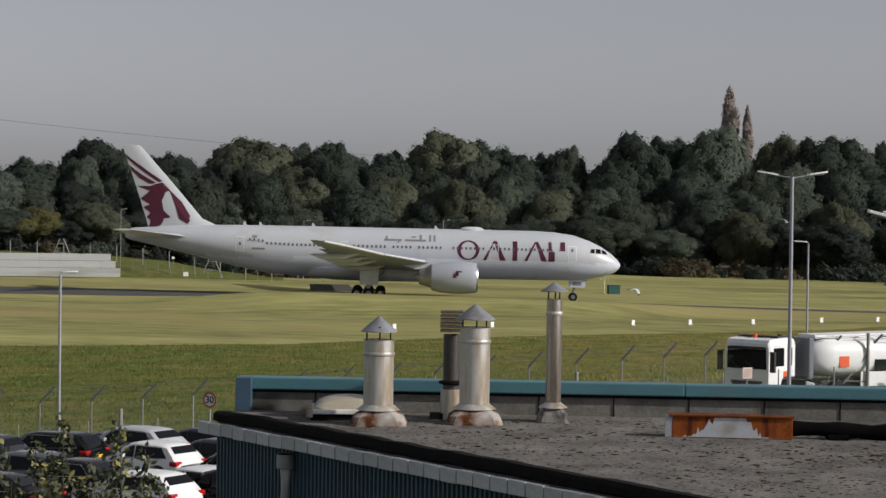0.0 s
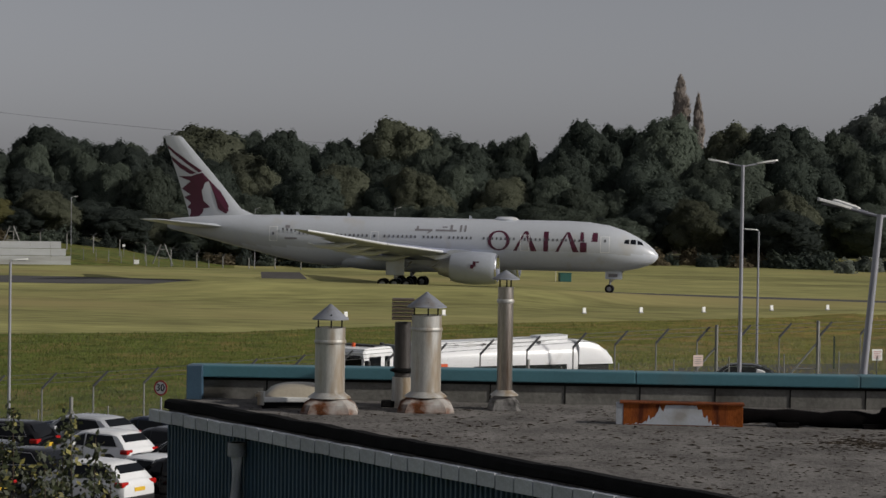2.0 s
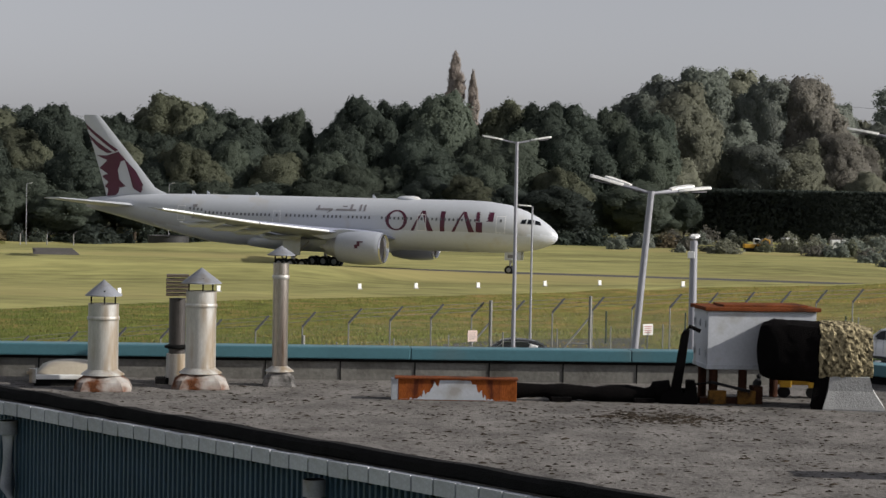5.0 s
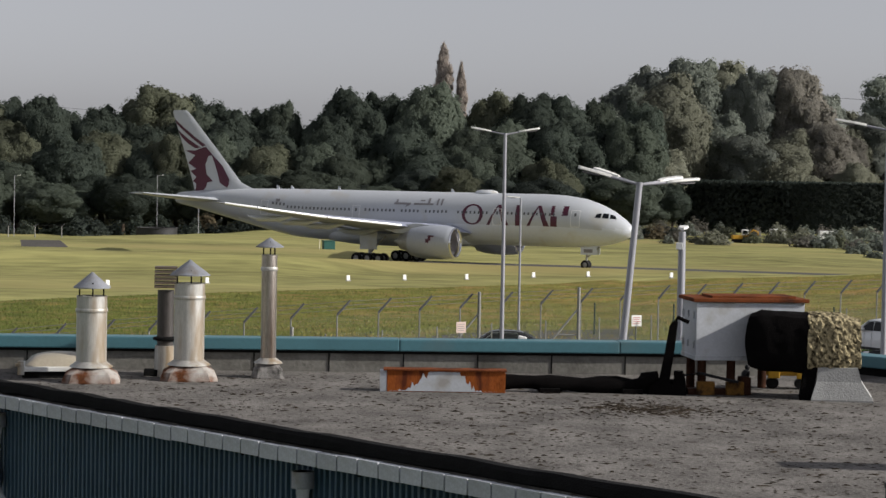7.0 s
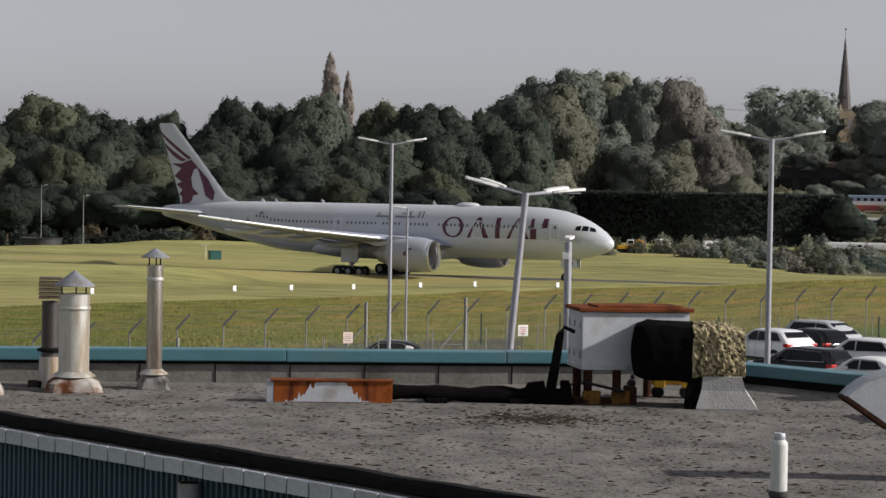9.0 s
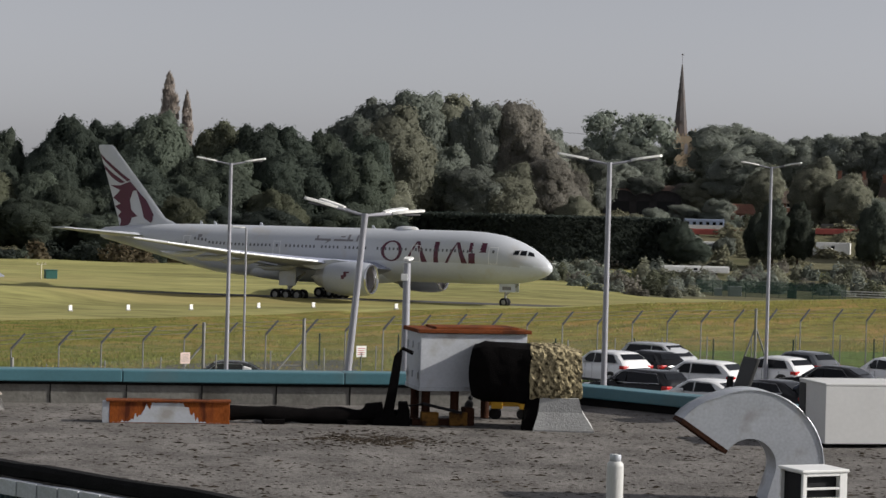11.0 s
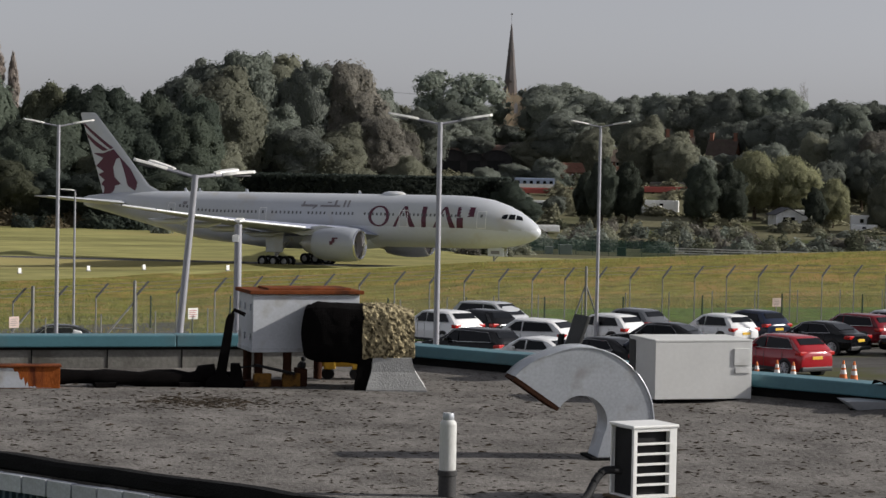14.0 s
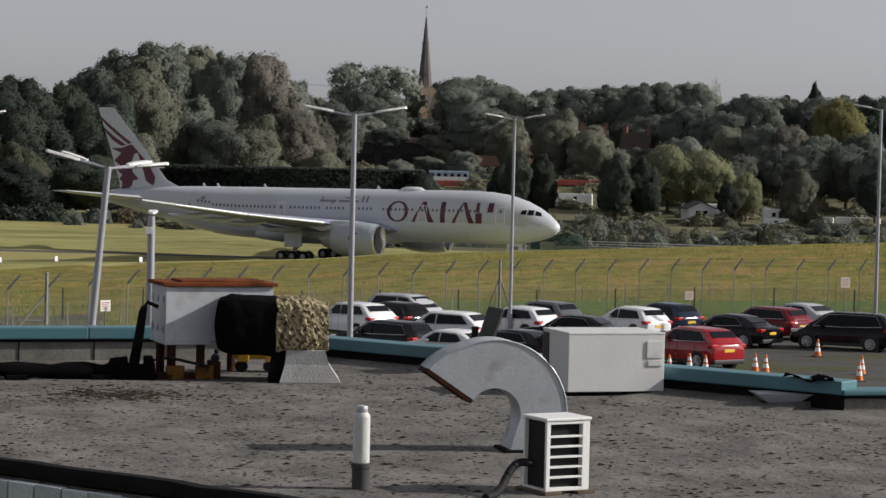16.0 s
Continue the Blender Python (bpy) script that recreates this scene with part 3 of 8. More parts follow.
# rows of lower trees before them
for d0, lo, hi, step in ((455, 17, 21, 1.15), (440, 12, 17, 1.0), (428, 6, 11, 0.9)):
    az = -16.0
    while az < 12.4:
        k = rng.choice(("deep", "deep2", "olive", "mid", "olive", "mid2", "mid", "yellow" if rng.random() < .3 else "deep"))
        # Near-black leaf colour stands in for the shade along the wood's foot.
        if (d0 < 430 and 4.6 < az < 13 and rng.random() < .8) or (az < -4.5 and rng.random() < .4):
            k = "yew"
        top = rng.uniform(lo, hi) + (5 if 10.5 < az < 17 and d0 > 430 else 0)
        plant(k, az, d0 + rng.uniform(-5, 5) + (20 if az > 10 else 0), top, rng.uniform(4.2, 6.5))
        az += step * rng.uniform(0.75, 1.25)

# ---- the flat-roofed building ----
ROOF_Z = 7.8
P1, P2, P3, P4 = Vector((-3.15, 35.9, 0)), Vector((10.75, 35.15, 0)), Vector((15.85, 26.85, 0)), Vector((26.0, 26.0, 0))
E1, E2 = Vector((-3.45, 35.3, 0)), Vector((10.0, 14.2, 0))
BUILDING = thing("flat_roofed_building", "low industrial building with a grey felt roof and blue cladding", "building")


def prism(bm, poly, z0, z1):
    lo, hi = [bm.verts.new((p.x, p.y, z0)) for p in poly], [bm.verts.new((p.x, p.y, z1)) for p in poly]
    bm.faces.new(hi)
    bm.faces.new(lo[::-1])
    for i in range(len(poly)):
        j = (i + 1) % len(poly)
        bm.faces.new((lo[i], lo[j], hi[j], hi[i]))
    return bm


def build_building():
    e = (E2 - E1).normalized()
    out = Vector((e.y, -e.x, 0))
    if out.dot(Vector((-1, -1, 0))) < 0:
        out = -out
    outline = [E1, P1, P2, P3, P4, Vector((24.0, 14.2, 0)), E2]
    part("roof", prism(B(), outline, ROOF_Z - 0.35, ROOF_Z), M_ROOF, BUILDING, "weathered grey felt roof with dark scuffs")
    inner = [p + (Vector((10, 25, 0)) - p) * 0.02 for p in outline]
    part("wall_core", prism(B(), inner, 0.2, ROOF_Z - 0.36), M_CLAD, BUILDING)
    # black felt kerb along the near edge, uneven
    length = (E2 - E1).length
    rg = random.Random(4)
    rings = []
    for i in range(61):
        p = E1 + e * (length * i / 60 - 0.05)
        w, h = rg.uniform(-.012, .012), rg.uniform(-.014, .014)
        prof = ((0.26, 0.0), (0.20, 0.03 + h), (0.0, 0.04 + h), (-0.05 + w, -.01), (-0.06 + w, -0.10 + h), (0.02, -0.14), (0.30, -0.22))
        rings.append([p - out * a + Vector((0, 0, ROOF_Z + b)) for a, b in prof])
    part("roof_kerb", loft(B(), rings), M_BITUMEN, BUILDING, "black bitumen felt kerb", True)
    # ribbed cladding
    n = int(length / 0.11)
    verts, faces = [], []
    for i in range(n):
        for u, w in ((0.0, .02), (.35, .02), (.5, -.045), (.85, -.045)):
            p = E1 + e * ((i + u) * length / n) + out * w
            verts += [(p.x, p.y, 0.3), (p.x, p.y, ROOF_Z - 0.3)]
    for i in range(4 * n - 1):
        faces.append((2 * i, 2 * i + 2, 2 * i + 3, 2 * i + 1))
    put("ribbed_cladding", mesh_of("ribbed_cladding", verts, faces, M_CLAD), BUILDING, "dark blue ribbed metal wall cladding")
    # gutter front of short panels
    bm = B()
    box(bm, 0.014, 0.376, -0.10, 0.0, -0.31, -0.13, 0.005)
    me = bpy.data.meshes.new("gutter_panel")
    bm.to_mesh(me)
    bm.free()
    me.materials.append(M_GUTTER)
    turn = math.degrees(math.atan2(e.y, e.x))
    for i in range(int(length / 0.39)):
        p = E1 + e * (0.39 * i - 0.25) + out * 0.13
        ob = put("gutter_panel", me, BUILDING)
        ob.matrix_basis = pose(p.x, p.y, ROOF_Z + rg.uniform(-.006, .006), 0, rg.uniform(-.4, .4), turn)
    for i in range(int(length / 0.39)):
        if i % 3 == 1:
            p = E1 + e * (0.39 * i - 0.25 + 0.3) + out * 0.13
            part("gutter_bracket", box(B(), -0.02, 0.02, -0.012, 0.012, ROOF_Z - 0.345, ROOF_Z - 0.165, 0.004, Matrix.Translation(p)), M_BITUMEN, BUILDING)
    # rainwater pipes
    for s in (2.45, 9.9, 17.7):
        p = E1 + e * s + out * 0.14
        bm = B()
        tube(bm, [p + Vector((0, 0, ROOF_Z - 0.4)), p + Vector((0, 0, ROOF_Z - 1.35)), p + e * 0.22 + Vector((0, 0, ROOF_Z - 1.7)), p + e * 0.22 + Vector((0, 0, 0.5))], 0.115, 14)
        pipe = part("downpipe", bm, M_GUTTER, BUILDING, "grey plastic downpipe", True)
        bm = B()
        tube(bm, [p + Vector((0, 0, ROOF_Z - 0.40)), p + Vector((0, 0, ROOF_Z - 0.60))], 0.135, 14)
        part("collar", bm, M_CAP, pipe, smooth=True)
    # parapets: grey upstand, black strip painted as the coping's shadow, blue folded coping
    for a, b, low in ((P1, P2, 0), (P2, P3, 0.13), (P3, P4, 0.13)):
        d = (b - a).normalized()
        s = Vector((-d.y, d.x, 0))
        if s.dot(Vector((0, -1, 0))) < 0:
            s = -s

        def bar(bm, y0, y1, z0, z1, bev=0.0, x0=0.0, x1=(b - a).length):
            m = Matrix.Translation(a + Vector((0, 0, ROOF_Z - low))) @ Matrix((( d.x, s.x, 0, 0), (d.y, s.y, 0, 0), (0, 0, 1, 0), (0, 0, 0, 1)))
            return box(bm, x0, x1, y0, y1, z0, z1, bev, m)
        part("parapet_upstand", bar(B(), -0.30, 0.0, -0.3, 0.30), M_UPSTAND, BUILDING, "stained grey rendered upstand")
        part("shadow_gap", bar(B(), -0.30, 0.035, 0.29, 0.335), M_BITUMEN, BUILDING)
        ln = (b - a).length
        k = max(1, round(ln / 3.9))
        for i in range(k):
            part("coping", bar(B(), -0.36, 0.09, 0.335 + 0.003 * (i % 2), (0.41 if a == P3 else 0.52) + 0.004 * (i % 2), 0.02, ln * i / k + (0 if i else -0.06), ln * (i + 1) / k - 0.004), M_BLUE, BUILDING, "teal blue folded metal coping")
        if low == 0:
            for i in range(1, int(ln / 1.17)):
                part("joint", bar(B(), 0.0, 0.012, 0.0, 0.30, 0, i * 1.17, i * 1.17 + 0.02), M_BITUMEN, BUILDING)
        if a == P2:
            rings = [[a + d * x + s * y + Vector((0, 0, ROOF_Z + z)) for y, z in ((0.0, -.05), (0.0, .08), (.2, .07), (.9, -.01), (.9, -.05))] for x in (-.3, (b - a).length - .5)]
            part("felt_fillet", loft(B(), rings), M_ROOF, BUILDING, "sloping grey felt along the parapet")
            # Black sheet gives this upstand its shade as colour.
            part("felt_upstand", bar(B(), 0.0, 0.02, 0.1, 0.30), M_BITUMEN, BUILDING, "black felt upstand")
    bm = B()
    box(bm, -0.12, 0.12, -0.1, 0.25, 0.0, 0.53, 0.01, Matrix.Translation(E1 + Vector((0.36, 0.35, ROOF_Z))))
    part("corner_trim", bm, M_CLAD, BUILDING)


build_building()


def flue(at, r, h, cap, steel, name, label, rusty=True, cone=0.44, skirt=.20):
    """A flue pipe on a flared flashing, with a conical rain cap on legs."""
    ob = thing(name, label, "chimney", "roof flues", pose(at[0], at[1], ROOF_Z))
    bm = B()
    tube(bm, [(0, 0, 0.15), (0, 0, h)], r, 28, False)
    lathe(bm, [(r, h), (r - 0.012, h), (r - 0.012, h - 0.4)], 28)
    part("pipe", bm, steel, ob, smooth=True)
    bm = B()
    lathe(bm, [(r + .006, h - 0.24), (r + .014, h - 0.23), (r + .014, h - 0.19), (r + .006, h - 0.18)], 28)
    part("band", bm, M_GALV, ob, smooth=True)
    bm = B()
    lathe(bm, [(r + .004, h - 0.005), (r + .012, h), (r, h + .004)], 28)
    part("rim", bm, M_GALV, ob, smooth=True)
    bm = B()
    lathe(bm, [(r, 0.30), (r + .02, 0.285), (r + .09, 0.235), (r + .10, 0.22), (r + .03, 0.20)], 28)
    part("storm_collar", bm, M_GALV, ob, smooth=True)
    bm = B()
    rings = []
    for z, w in ((0.0, r + skirt), (0.02, r + skirt), (0.13, r + skirt * .75), (0.22, r + .01)):
        c = w * 0.72
        rings.append([(x, y, z) for x, y in ((w, -c), (w, c), (c, w), (-c, w), (-w, c), (-w, -c), (-c, -w), (c, -w))])
    part("flashing", loft(bm, rings), M_RUST if rusty else M_DULLSKIRT, ob, "rust-stained flashing" if rusty else "")
    if cap:
        bm = B()
        lathe(bm, [(0.01, h + .13 + cone * .5), (cap, h + .13), (cap, h + .115), (cap - .02, h + .118), (0.01, h + .11 + cone * .5)], 32)
        part("rain_cap", bm, M_CAP, ob, "grey conical rain cap", True)
        for i in range(3):
            a = 2.1 * i + 0.6
            bm = B()
            tube(bm, [((r - .02) * math.cos(a), (r - .02) * math.sin(a), h - 0.08), ((r - .02) * math.cos(a), (r - .02) * math.sin(a), h + .2)], 0.011, 6)
            part("leg", bm, M_BITUMEN, ob)
    return ob


M_DULLSKIRT = mat("grimy_lead_flashing", (0.20, 0.19, 0.18), 0.7, 0.2, scale=6, vary=0.5, bump=0.3, dirt=(0.03, 0.027, 0.024), dirt_amount=0.7, dirt_scale=5)
flue((-0.93, 33.75), 0.222, 1.26, 0.27, M_GALV, "flue_chimney", "galvanised flue with conical cap on a rust-stained base")
flue((0.50, 34.15), 0.225, 1.44, 0.30, M_GALV, "flue_chimney", "galvanised flue with conical cap and pale stained base")
flue((1.70, 34.55), 0.118, 1.86, 0.21, M_STAINLESS, "flue_chimney", "slender streaked steel flue with a small conical cap", False, 0.26, .13)


# ---- the airliner ----
M_PLANE = mat("aircraft_grey_paint", (0.468, 0.488, 0.518), 0.32, scale=0.25, vary=0.05, bump=0.02, dirt=(0.44, 0.43, 0.41), dirt_amount=0.25, dirt_scale=0.3)
# White and wing paints are tinted blue to offset yellow bounce from the grass.
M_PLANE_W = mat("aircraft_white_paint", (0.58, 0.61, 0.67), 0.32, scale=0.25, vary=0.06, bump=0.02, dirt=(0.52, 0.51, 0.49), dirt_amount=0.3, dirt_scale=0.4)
M_NACELLE = mat("nacelle_grey_paint", (0.34, 0.36, 0.40), 0.35, scale=0.4, vary=0.08, bump=0.02)
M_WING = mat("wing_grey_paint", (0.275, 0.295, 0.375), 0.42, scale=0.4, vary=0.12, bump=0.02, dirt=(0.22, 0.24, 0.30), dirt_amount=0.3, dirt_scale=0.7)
M_LIP = mat("bare_metal", (0.72, 0.72, 0.73), 0.22, 1.0, scale=2, vary=0.05, bump=0)
M_SLAT = mat("slat_pale_metal", (0.60, 0.61, 0.63), 0.35, 0.3, scale=1, vary=0.08, bump=0)
M_MAROON = mat("maroon_paint", (0.072, 0.008, 0.028), 0.4, scale=0.6, vary=0.1, bump=0)
M_GREYMARK = mat("grey_marking", (0.20, 0.19, 0.20), 0.5, scale=1, vary=0.1, bump=0)
M_CABIN = mat("cabin_window_glass", (0.12, 0.122, 0.130), 0.25, scale=1, vary=0.1, bump=0)
M_DOORLINE = mat("door_outline", (0.78, 0.78, 0.77), 0.4, scale=1, vary=0.05, bump=0)
M_METAL = mat("gear_steel", (0.34, 0.34, 0.34), 0.45, 0.5, scale=3, vary=0.2, bump=0.05)
HULL = [(0.0, 4.62, .02, .02), (0.15, 4.63, .42, .40), (0.5, 4.66, .80, .78), (1.2, 4.78, 1.27, 1.28), (2.5, 5.0, 1.88, 1.92), (4.0, 5.22, 2.38, 2.42), (6.0, 5.45, 2.82, 2.84), (8.5, 5.60, 3.05, 3.04), (11, 5.65, 3.1, 3.1),
        (41, 5.65, 3.1, 3.1), (44.5, 5.78, 3.02, 2.96), (48, 6.10, 2.82, 2.62), (52, 6.53, 2.36, 2.12), (56, 6.93, 1.72, 1.58), (59.5, 7.18, 1.05, 1.02), (61.6, 7.28, .42, .70), (62.2, 7.30, .10, .45)]
NOSE = 31.6


def hull(d):
    for a, b in zip(HULL, HULL[1:]):
        if d <= b[0]:
            k = (d - a[0]) / (b[0] - a[0])
            return [a[i] + (b[i] - a[i]) * k for i in (1, 2, 3)]
    return HULL[-1][1:]


def on_hull(d, z, side, off=0.02):
    cz, hw, hh = hull(d)
    s = max(-0.995, min(0.995, (z - cz) / hh))
    c = math.sqrt(1 - s * s)
    return Vector((NOSE - d, side * (hw * c + off * c), z + off * s))


def decal(quads, side, off=0.02, nu=1, nv=4):
    """Flat markings laid on the hull: quads of (distance from the nose, height)."""
    verts, faces = [], []
    for q in quads:
        o = len(verts)
        for i in range(nu + 1):
            for j in range(nv + 1):
                u, v = i / nu, j / nv
                d = (q[0][0] * (1 - u) + q[1][0] * u) * (1 - v) + (q[3][0] * (1 - u) + q[2][0] * u) * v
                z = (q[0][1] * (1 - u) + q[1][1] * u) * (1 - v) + (q[3][1] * (1 - u) + q[2][1] * u) * v
                verts.append(on_hull(d, z, side, off))
        for i in range(nu):
            for j in range(nv):
                a = o + i * (nv + 1) + j
                faces.append((a, a + nv + 1, a + nv + 2, a + 1))
    return verts, faces


def wing_solid(bm, stations, n=9):
    """Aerofoil sections: (y, leading d, trailing d, z, thickness)."""
    rings = []
    for y, le, te, z, th in stations:
        c = te - le
        up, lo = [], []
        wash = .055 * smooth_step(6, 20, abs(y)) if len(stations) > 4 else 0
        for i in range(n):
            u = i / (n - 1)
            t = th * c * (1.48 * math.sqrt(u) - 0.63 * u - 1.76 * u ** 2 + 1.42 * u ** 3 - 0.51 * u ** 4) * 2.0
            up.append((NOSE - le - u * c, y, z + t * 0.6 + wash * u * c))
            lo.append((NOSE - le - u * c, y, z - t * 0.4 + wash * u * c))
        rings.append(up + lo[::-1][1:-1])
    return loft(bm, rings)


AIRLINER = thing("airliner", "twin-engined wide-body airliner, grey and white with a maroon tail emblem, taxiing", "aeroplane")


def wheel(parent, x, y, z, r, w, name="wheel"):
    bm = B()
    lathe(bm, [(r * .55, -w / 2), (r * .9, -w / 2), (r, -w * .3), (r, w * .3), (r * .9, w / 2), (r * .55, w / 2)], 20)
    me = bpy.data.meshes.new("tyre")
    bm.to_mesh(me)
    bm.free()
    me.materials.append(M_DARK)
    t = put(name, me, parent)
    t.matrix_basis = pose(x, y, z, 90, 0, 0)
    bm = B()
    lathe(bm, [(0.02, -w * .4), (r * .3, -w * .42), (r * .56, -w * .3), (r * .56, w * .3), (r * .3, w * .42), (0.02, w * .4)], 16)
    me = bpy.data.meshes.new("hub")
    bm.to_mesh(me)
    bm.free()
    me.materials.append(M_METAL)
    put("hub", me, t)
    return t


def build_airliner():
    A = AIRLINER
    rings, seg = [], 48
    ds = [h[0] for h in HULL[:9]] + [14 + 3 * i for i in range(10)] + [h[0] for h in HULL[10:]]
    extra = [0.3, 0.8, 1.8, 3.2, 5, 7.2, 9.7, 46, 50, 54, 58, 60.6]
    for d in sorted(ds + extra):
        cz, hw, hh = hull(d)
        rings.append([(NOSE - d, hw * math.cos(a), cz + hh * math.sin(a)) for a in (2 * math.pi * (j + 0.5) / seg for j in range(seg))])
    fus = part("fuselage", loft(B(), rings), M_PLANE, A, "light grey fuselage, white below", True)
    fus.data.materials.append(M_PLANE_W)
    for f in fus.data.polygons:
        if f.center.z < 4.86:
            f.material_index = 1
    bm = B()
    secs = []
    for d, w, lo in ((19.5, .3, 2.6), (21, 2.2, 2.3), (24, 3.3, 2.05), (31, 3.45, 2.0), (36, 3.2, 2.1), (39, 2.0, 2.4), (41, .3, 2.7)):
        secs.append([(NOSE - d, w * math.cos(q), 3.6 + (3.6 - lo) * math.sin(q)) for q in (math.pi + math.pi * j / 12 for j in range(13))])
    loft(bm, secs, False, False)
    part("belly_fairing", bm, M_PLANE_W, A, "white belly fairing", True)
    # wings
    for s in (-1, 1):
        st = [(s * 2.4, 19.3, 33.2, 3.9, .115), (s * 10.2, 24.6, 34.2, 4.75, .10), (s * 20, 29.9, 36.2, 5.75, .09), (s * 28.6, 34.3, 37.8, 6.85, .085), (s * 31.0, 36.0, 38.0, 7.25, .07), (s * 32.2, 37.2, 38.1, 7.45, .05)]
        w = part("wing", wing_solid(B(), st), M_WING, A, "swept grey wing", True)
        for y in (7.0, 14.0, 18.5, 23.0):
            te, z = table(y, [(2.4, 33.2), (10.2, 34.2), (20, 36.2), (28.6, 38.2)]), table(y, [(2.4, 3.9), (10.2, 4.75), (28.6, 6.7)])
            bm = B()
            tube(bm, [(NOSE - te + 4.2, s * y, z - .25), (NOSE - te + 2.5, s * y, z - .55), (NOSE - te - .2, s * y, z - .6), (NOSE - te - 1.6, s * y, z - .35)], [.08, .34, .32, .05], 10)
            part("flap_fairing", bm, M_PLANE, w, smooth=True)
        bm = B()
        wing_solid(bm, [(s * 3.2, 33.0, 34.6, 3.75, .06), (s * 9.8, 33.9, 35.4, 4.6, .06)], 6)
        part("inner_flap", bm, M_WING, w)
        bm = B()
        wing_solid(bm, [(s * 10.6, 34.2, 35.3, 4.90, .06), (s * 22, 36.5, 37.4, 6.32, .06)], 6)
        part("outer_flap", bm, M_WING, w)
        # leading edge strip of bare metal
        bm = B()
        for (y0, l0, z0), (y1, l1, z1) in (((4.2, 20.5, 4.10), (8.6, 23.5, 4.58)), ((10.9, 24.95, 4.83), (20, 29.87, 5.76)), ((20.1, 29.95, 5.77), (28.4, 34.25, 6.84)), ((28.5, 34.3, 6.85), (31.6, 36.6, 7.33))):
            tube(bm, [(NOSE - l0 + .03, s * y0, z0 + .03), (NOSE - l1 + .03, s * y1, z1 + .03)], [.17, .13], 10)
        part("slat", bm, M_SLAT, w, "bright metal leading edge", True)
        # tailplane
        bm = B()
        wing_solid(bm, [(s * 1.0, 54.0, 60.6, 7.05, .10), (s * 10.6, 60.2, 62.6, 7.95, .09)])
        part("tailplane", bm, M_PLANE, A, "swept light grey tailplane", True)
        # engine
        ex, ey, ez = NOSE - 18.4, s * 9.62, 2.96
        bm = B()
        lathe(bm, [(1.62, -.25), (1.60, -.02), (1.66, .03), (1.76, -.10), (1.90, -.7), (1.98, -1.8), (1.97, -3.2), (1.83, -4.6), (1.60, -5.6), (1.52, -5.6), (1.5, -5.2)], 40, (ex, ey, ez), "X")
        nac = part("engine_nacelle", bm, M_NACELLE, A, "large grey engine nacelle", True)
        bm = B()
        lathe(bm, [(1.5, -.55), (1.55, -.15), (1.63, .02), (1.69, .015), (1.785, -.13)], 40, (ex + .012, ey, ez), "X")
        part("inlet_lip", bm, M_LIP, nac, "polished metal inlet lip", True)
        bm = B()
        lathe(bm, [(1.58, -.2), (1.54, -.7), (1.56, -1.5), (0.5, -1.55)], 40, (ex, ey, ez), "X")
        part("inlet_duct", bm, M_GREYMARK, nac, smooth=True)
        bm = B()
        lathe(bm, [(0.02, -.75), (.25, -.95), (.5, -1.5)], 20, (ex, ey, ez), "X")
        part("spinner", bm, M_DARK, nac, smooth=True)
        for k in range(22):
            a = 2 * math.pi * k / 22
            bm = B()
            tip, side = Vector((0, math.cos(a), math.sin(a))), Vector((0, -math.sin(a), math.cos(a)))
            c = Vector((ex - 1.35, ey, ez))
            loft(bm, [[c + tip * .4 + side * .1 + Vector((.05, 0, 0)), c + tip * .4 - side * .1, c + tip * .4 - side * .1 - Vector((.03, 0, 0))], [c + tip * 1.53 + side * .16 + Vector((.15, 0, 0)), c + tip * 1.53 - side * .12, c + tip * 1.53 - side * .12 - Vector((.03, 0, 0))]])
            part("fan_blade", bm, M_GREYMARK, nac)
        bm = B()
        lathe(bm, [(1.45, -5.3), (1.3, -5.6), (.95, -6.9), (.85, -7.1), (.8, -6.9)], 28, (ex, ey, ez), "X")
        lathe(bm, [(.7, -6.6), (.5, -7.2), (.05, -8.0)], 20, (ex, ey, ez), "X")
        part("exhaust", bm, M_METAL, nac, smooth=True)
        bm = B()
        loft(bm, [[(ex - 1.6, ey - .2, ez + 1.85), (ex - 1.6, ey + .2, ez + 1.85), (ex - 7.5, ey + .2, ez + .9), (ex - 7.5, ey - .2, ez + .9)], [(ex - 5.0, ey - .16, ez + 2.15), (ex - 5.0, ey + .16, ez + 2.15), (ex - 10, ey + .16, ez + 1.6), (ex - 10, ey - .16, ez + 1.6)]])
        part("pylon", bm, M_PLANE, A)
        q = Vector((ex - 2.9, ey - 1.99, ez + .35)) if s < 0 else Vector((ex - 2.9, ey + 1.99, ez + .35))
        bm = B()
        for z0, z1, x0, x1 in ((-.1, .5, .2, .55), (-.35, .1, -.1, .3), (.35, .5, .3, .95)):
            box(bm, q.x + x0, q.x + x1, q.y - .012, q.y + .012, q.z + z0, q.z + z1, 0, None)
        part("engine_emblem", bm, M_MAROON, nac)
        # main gear: strut, brace, bogie, six wheels, door
        bm = B()
        tube(bm, [(0, s * 5.4, 4.0), (0, s * 5.4, 1.0)], [.30, .22], 12)
        leg = part("main_strut", bm, M_METAL, A, smooth=True)
        bm = B()
        tube(bm, [(1.9, s * 5.0, 3.4), (0.1, s * 5.4, 1.4)], .11, 8)
        tube(bm, [(0, s * 2.6, 3.0), (0, s * 5.3, 1.9)], .10, 8)
        part("brace", bm, M_METAL, leg, smooth=True)
        bm = B()
        box(bm, -1.7, 1.7, s * 5.4 - .16, s * 5.4 + .16, .52, .82, .05)
        part("bogie_beam", bm, M_METAL, leg)
        bm = B()
        box(bm, -1.1, 1.2, s * 6.0 - .04, s * 6.0 + .04, 1.75, 3.9, .03)
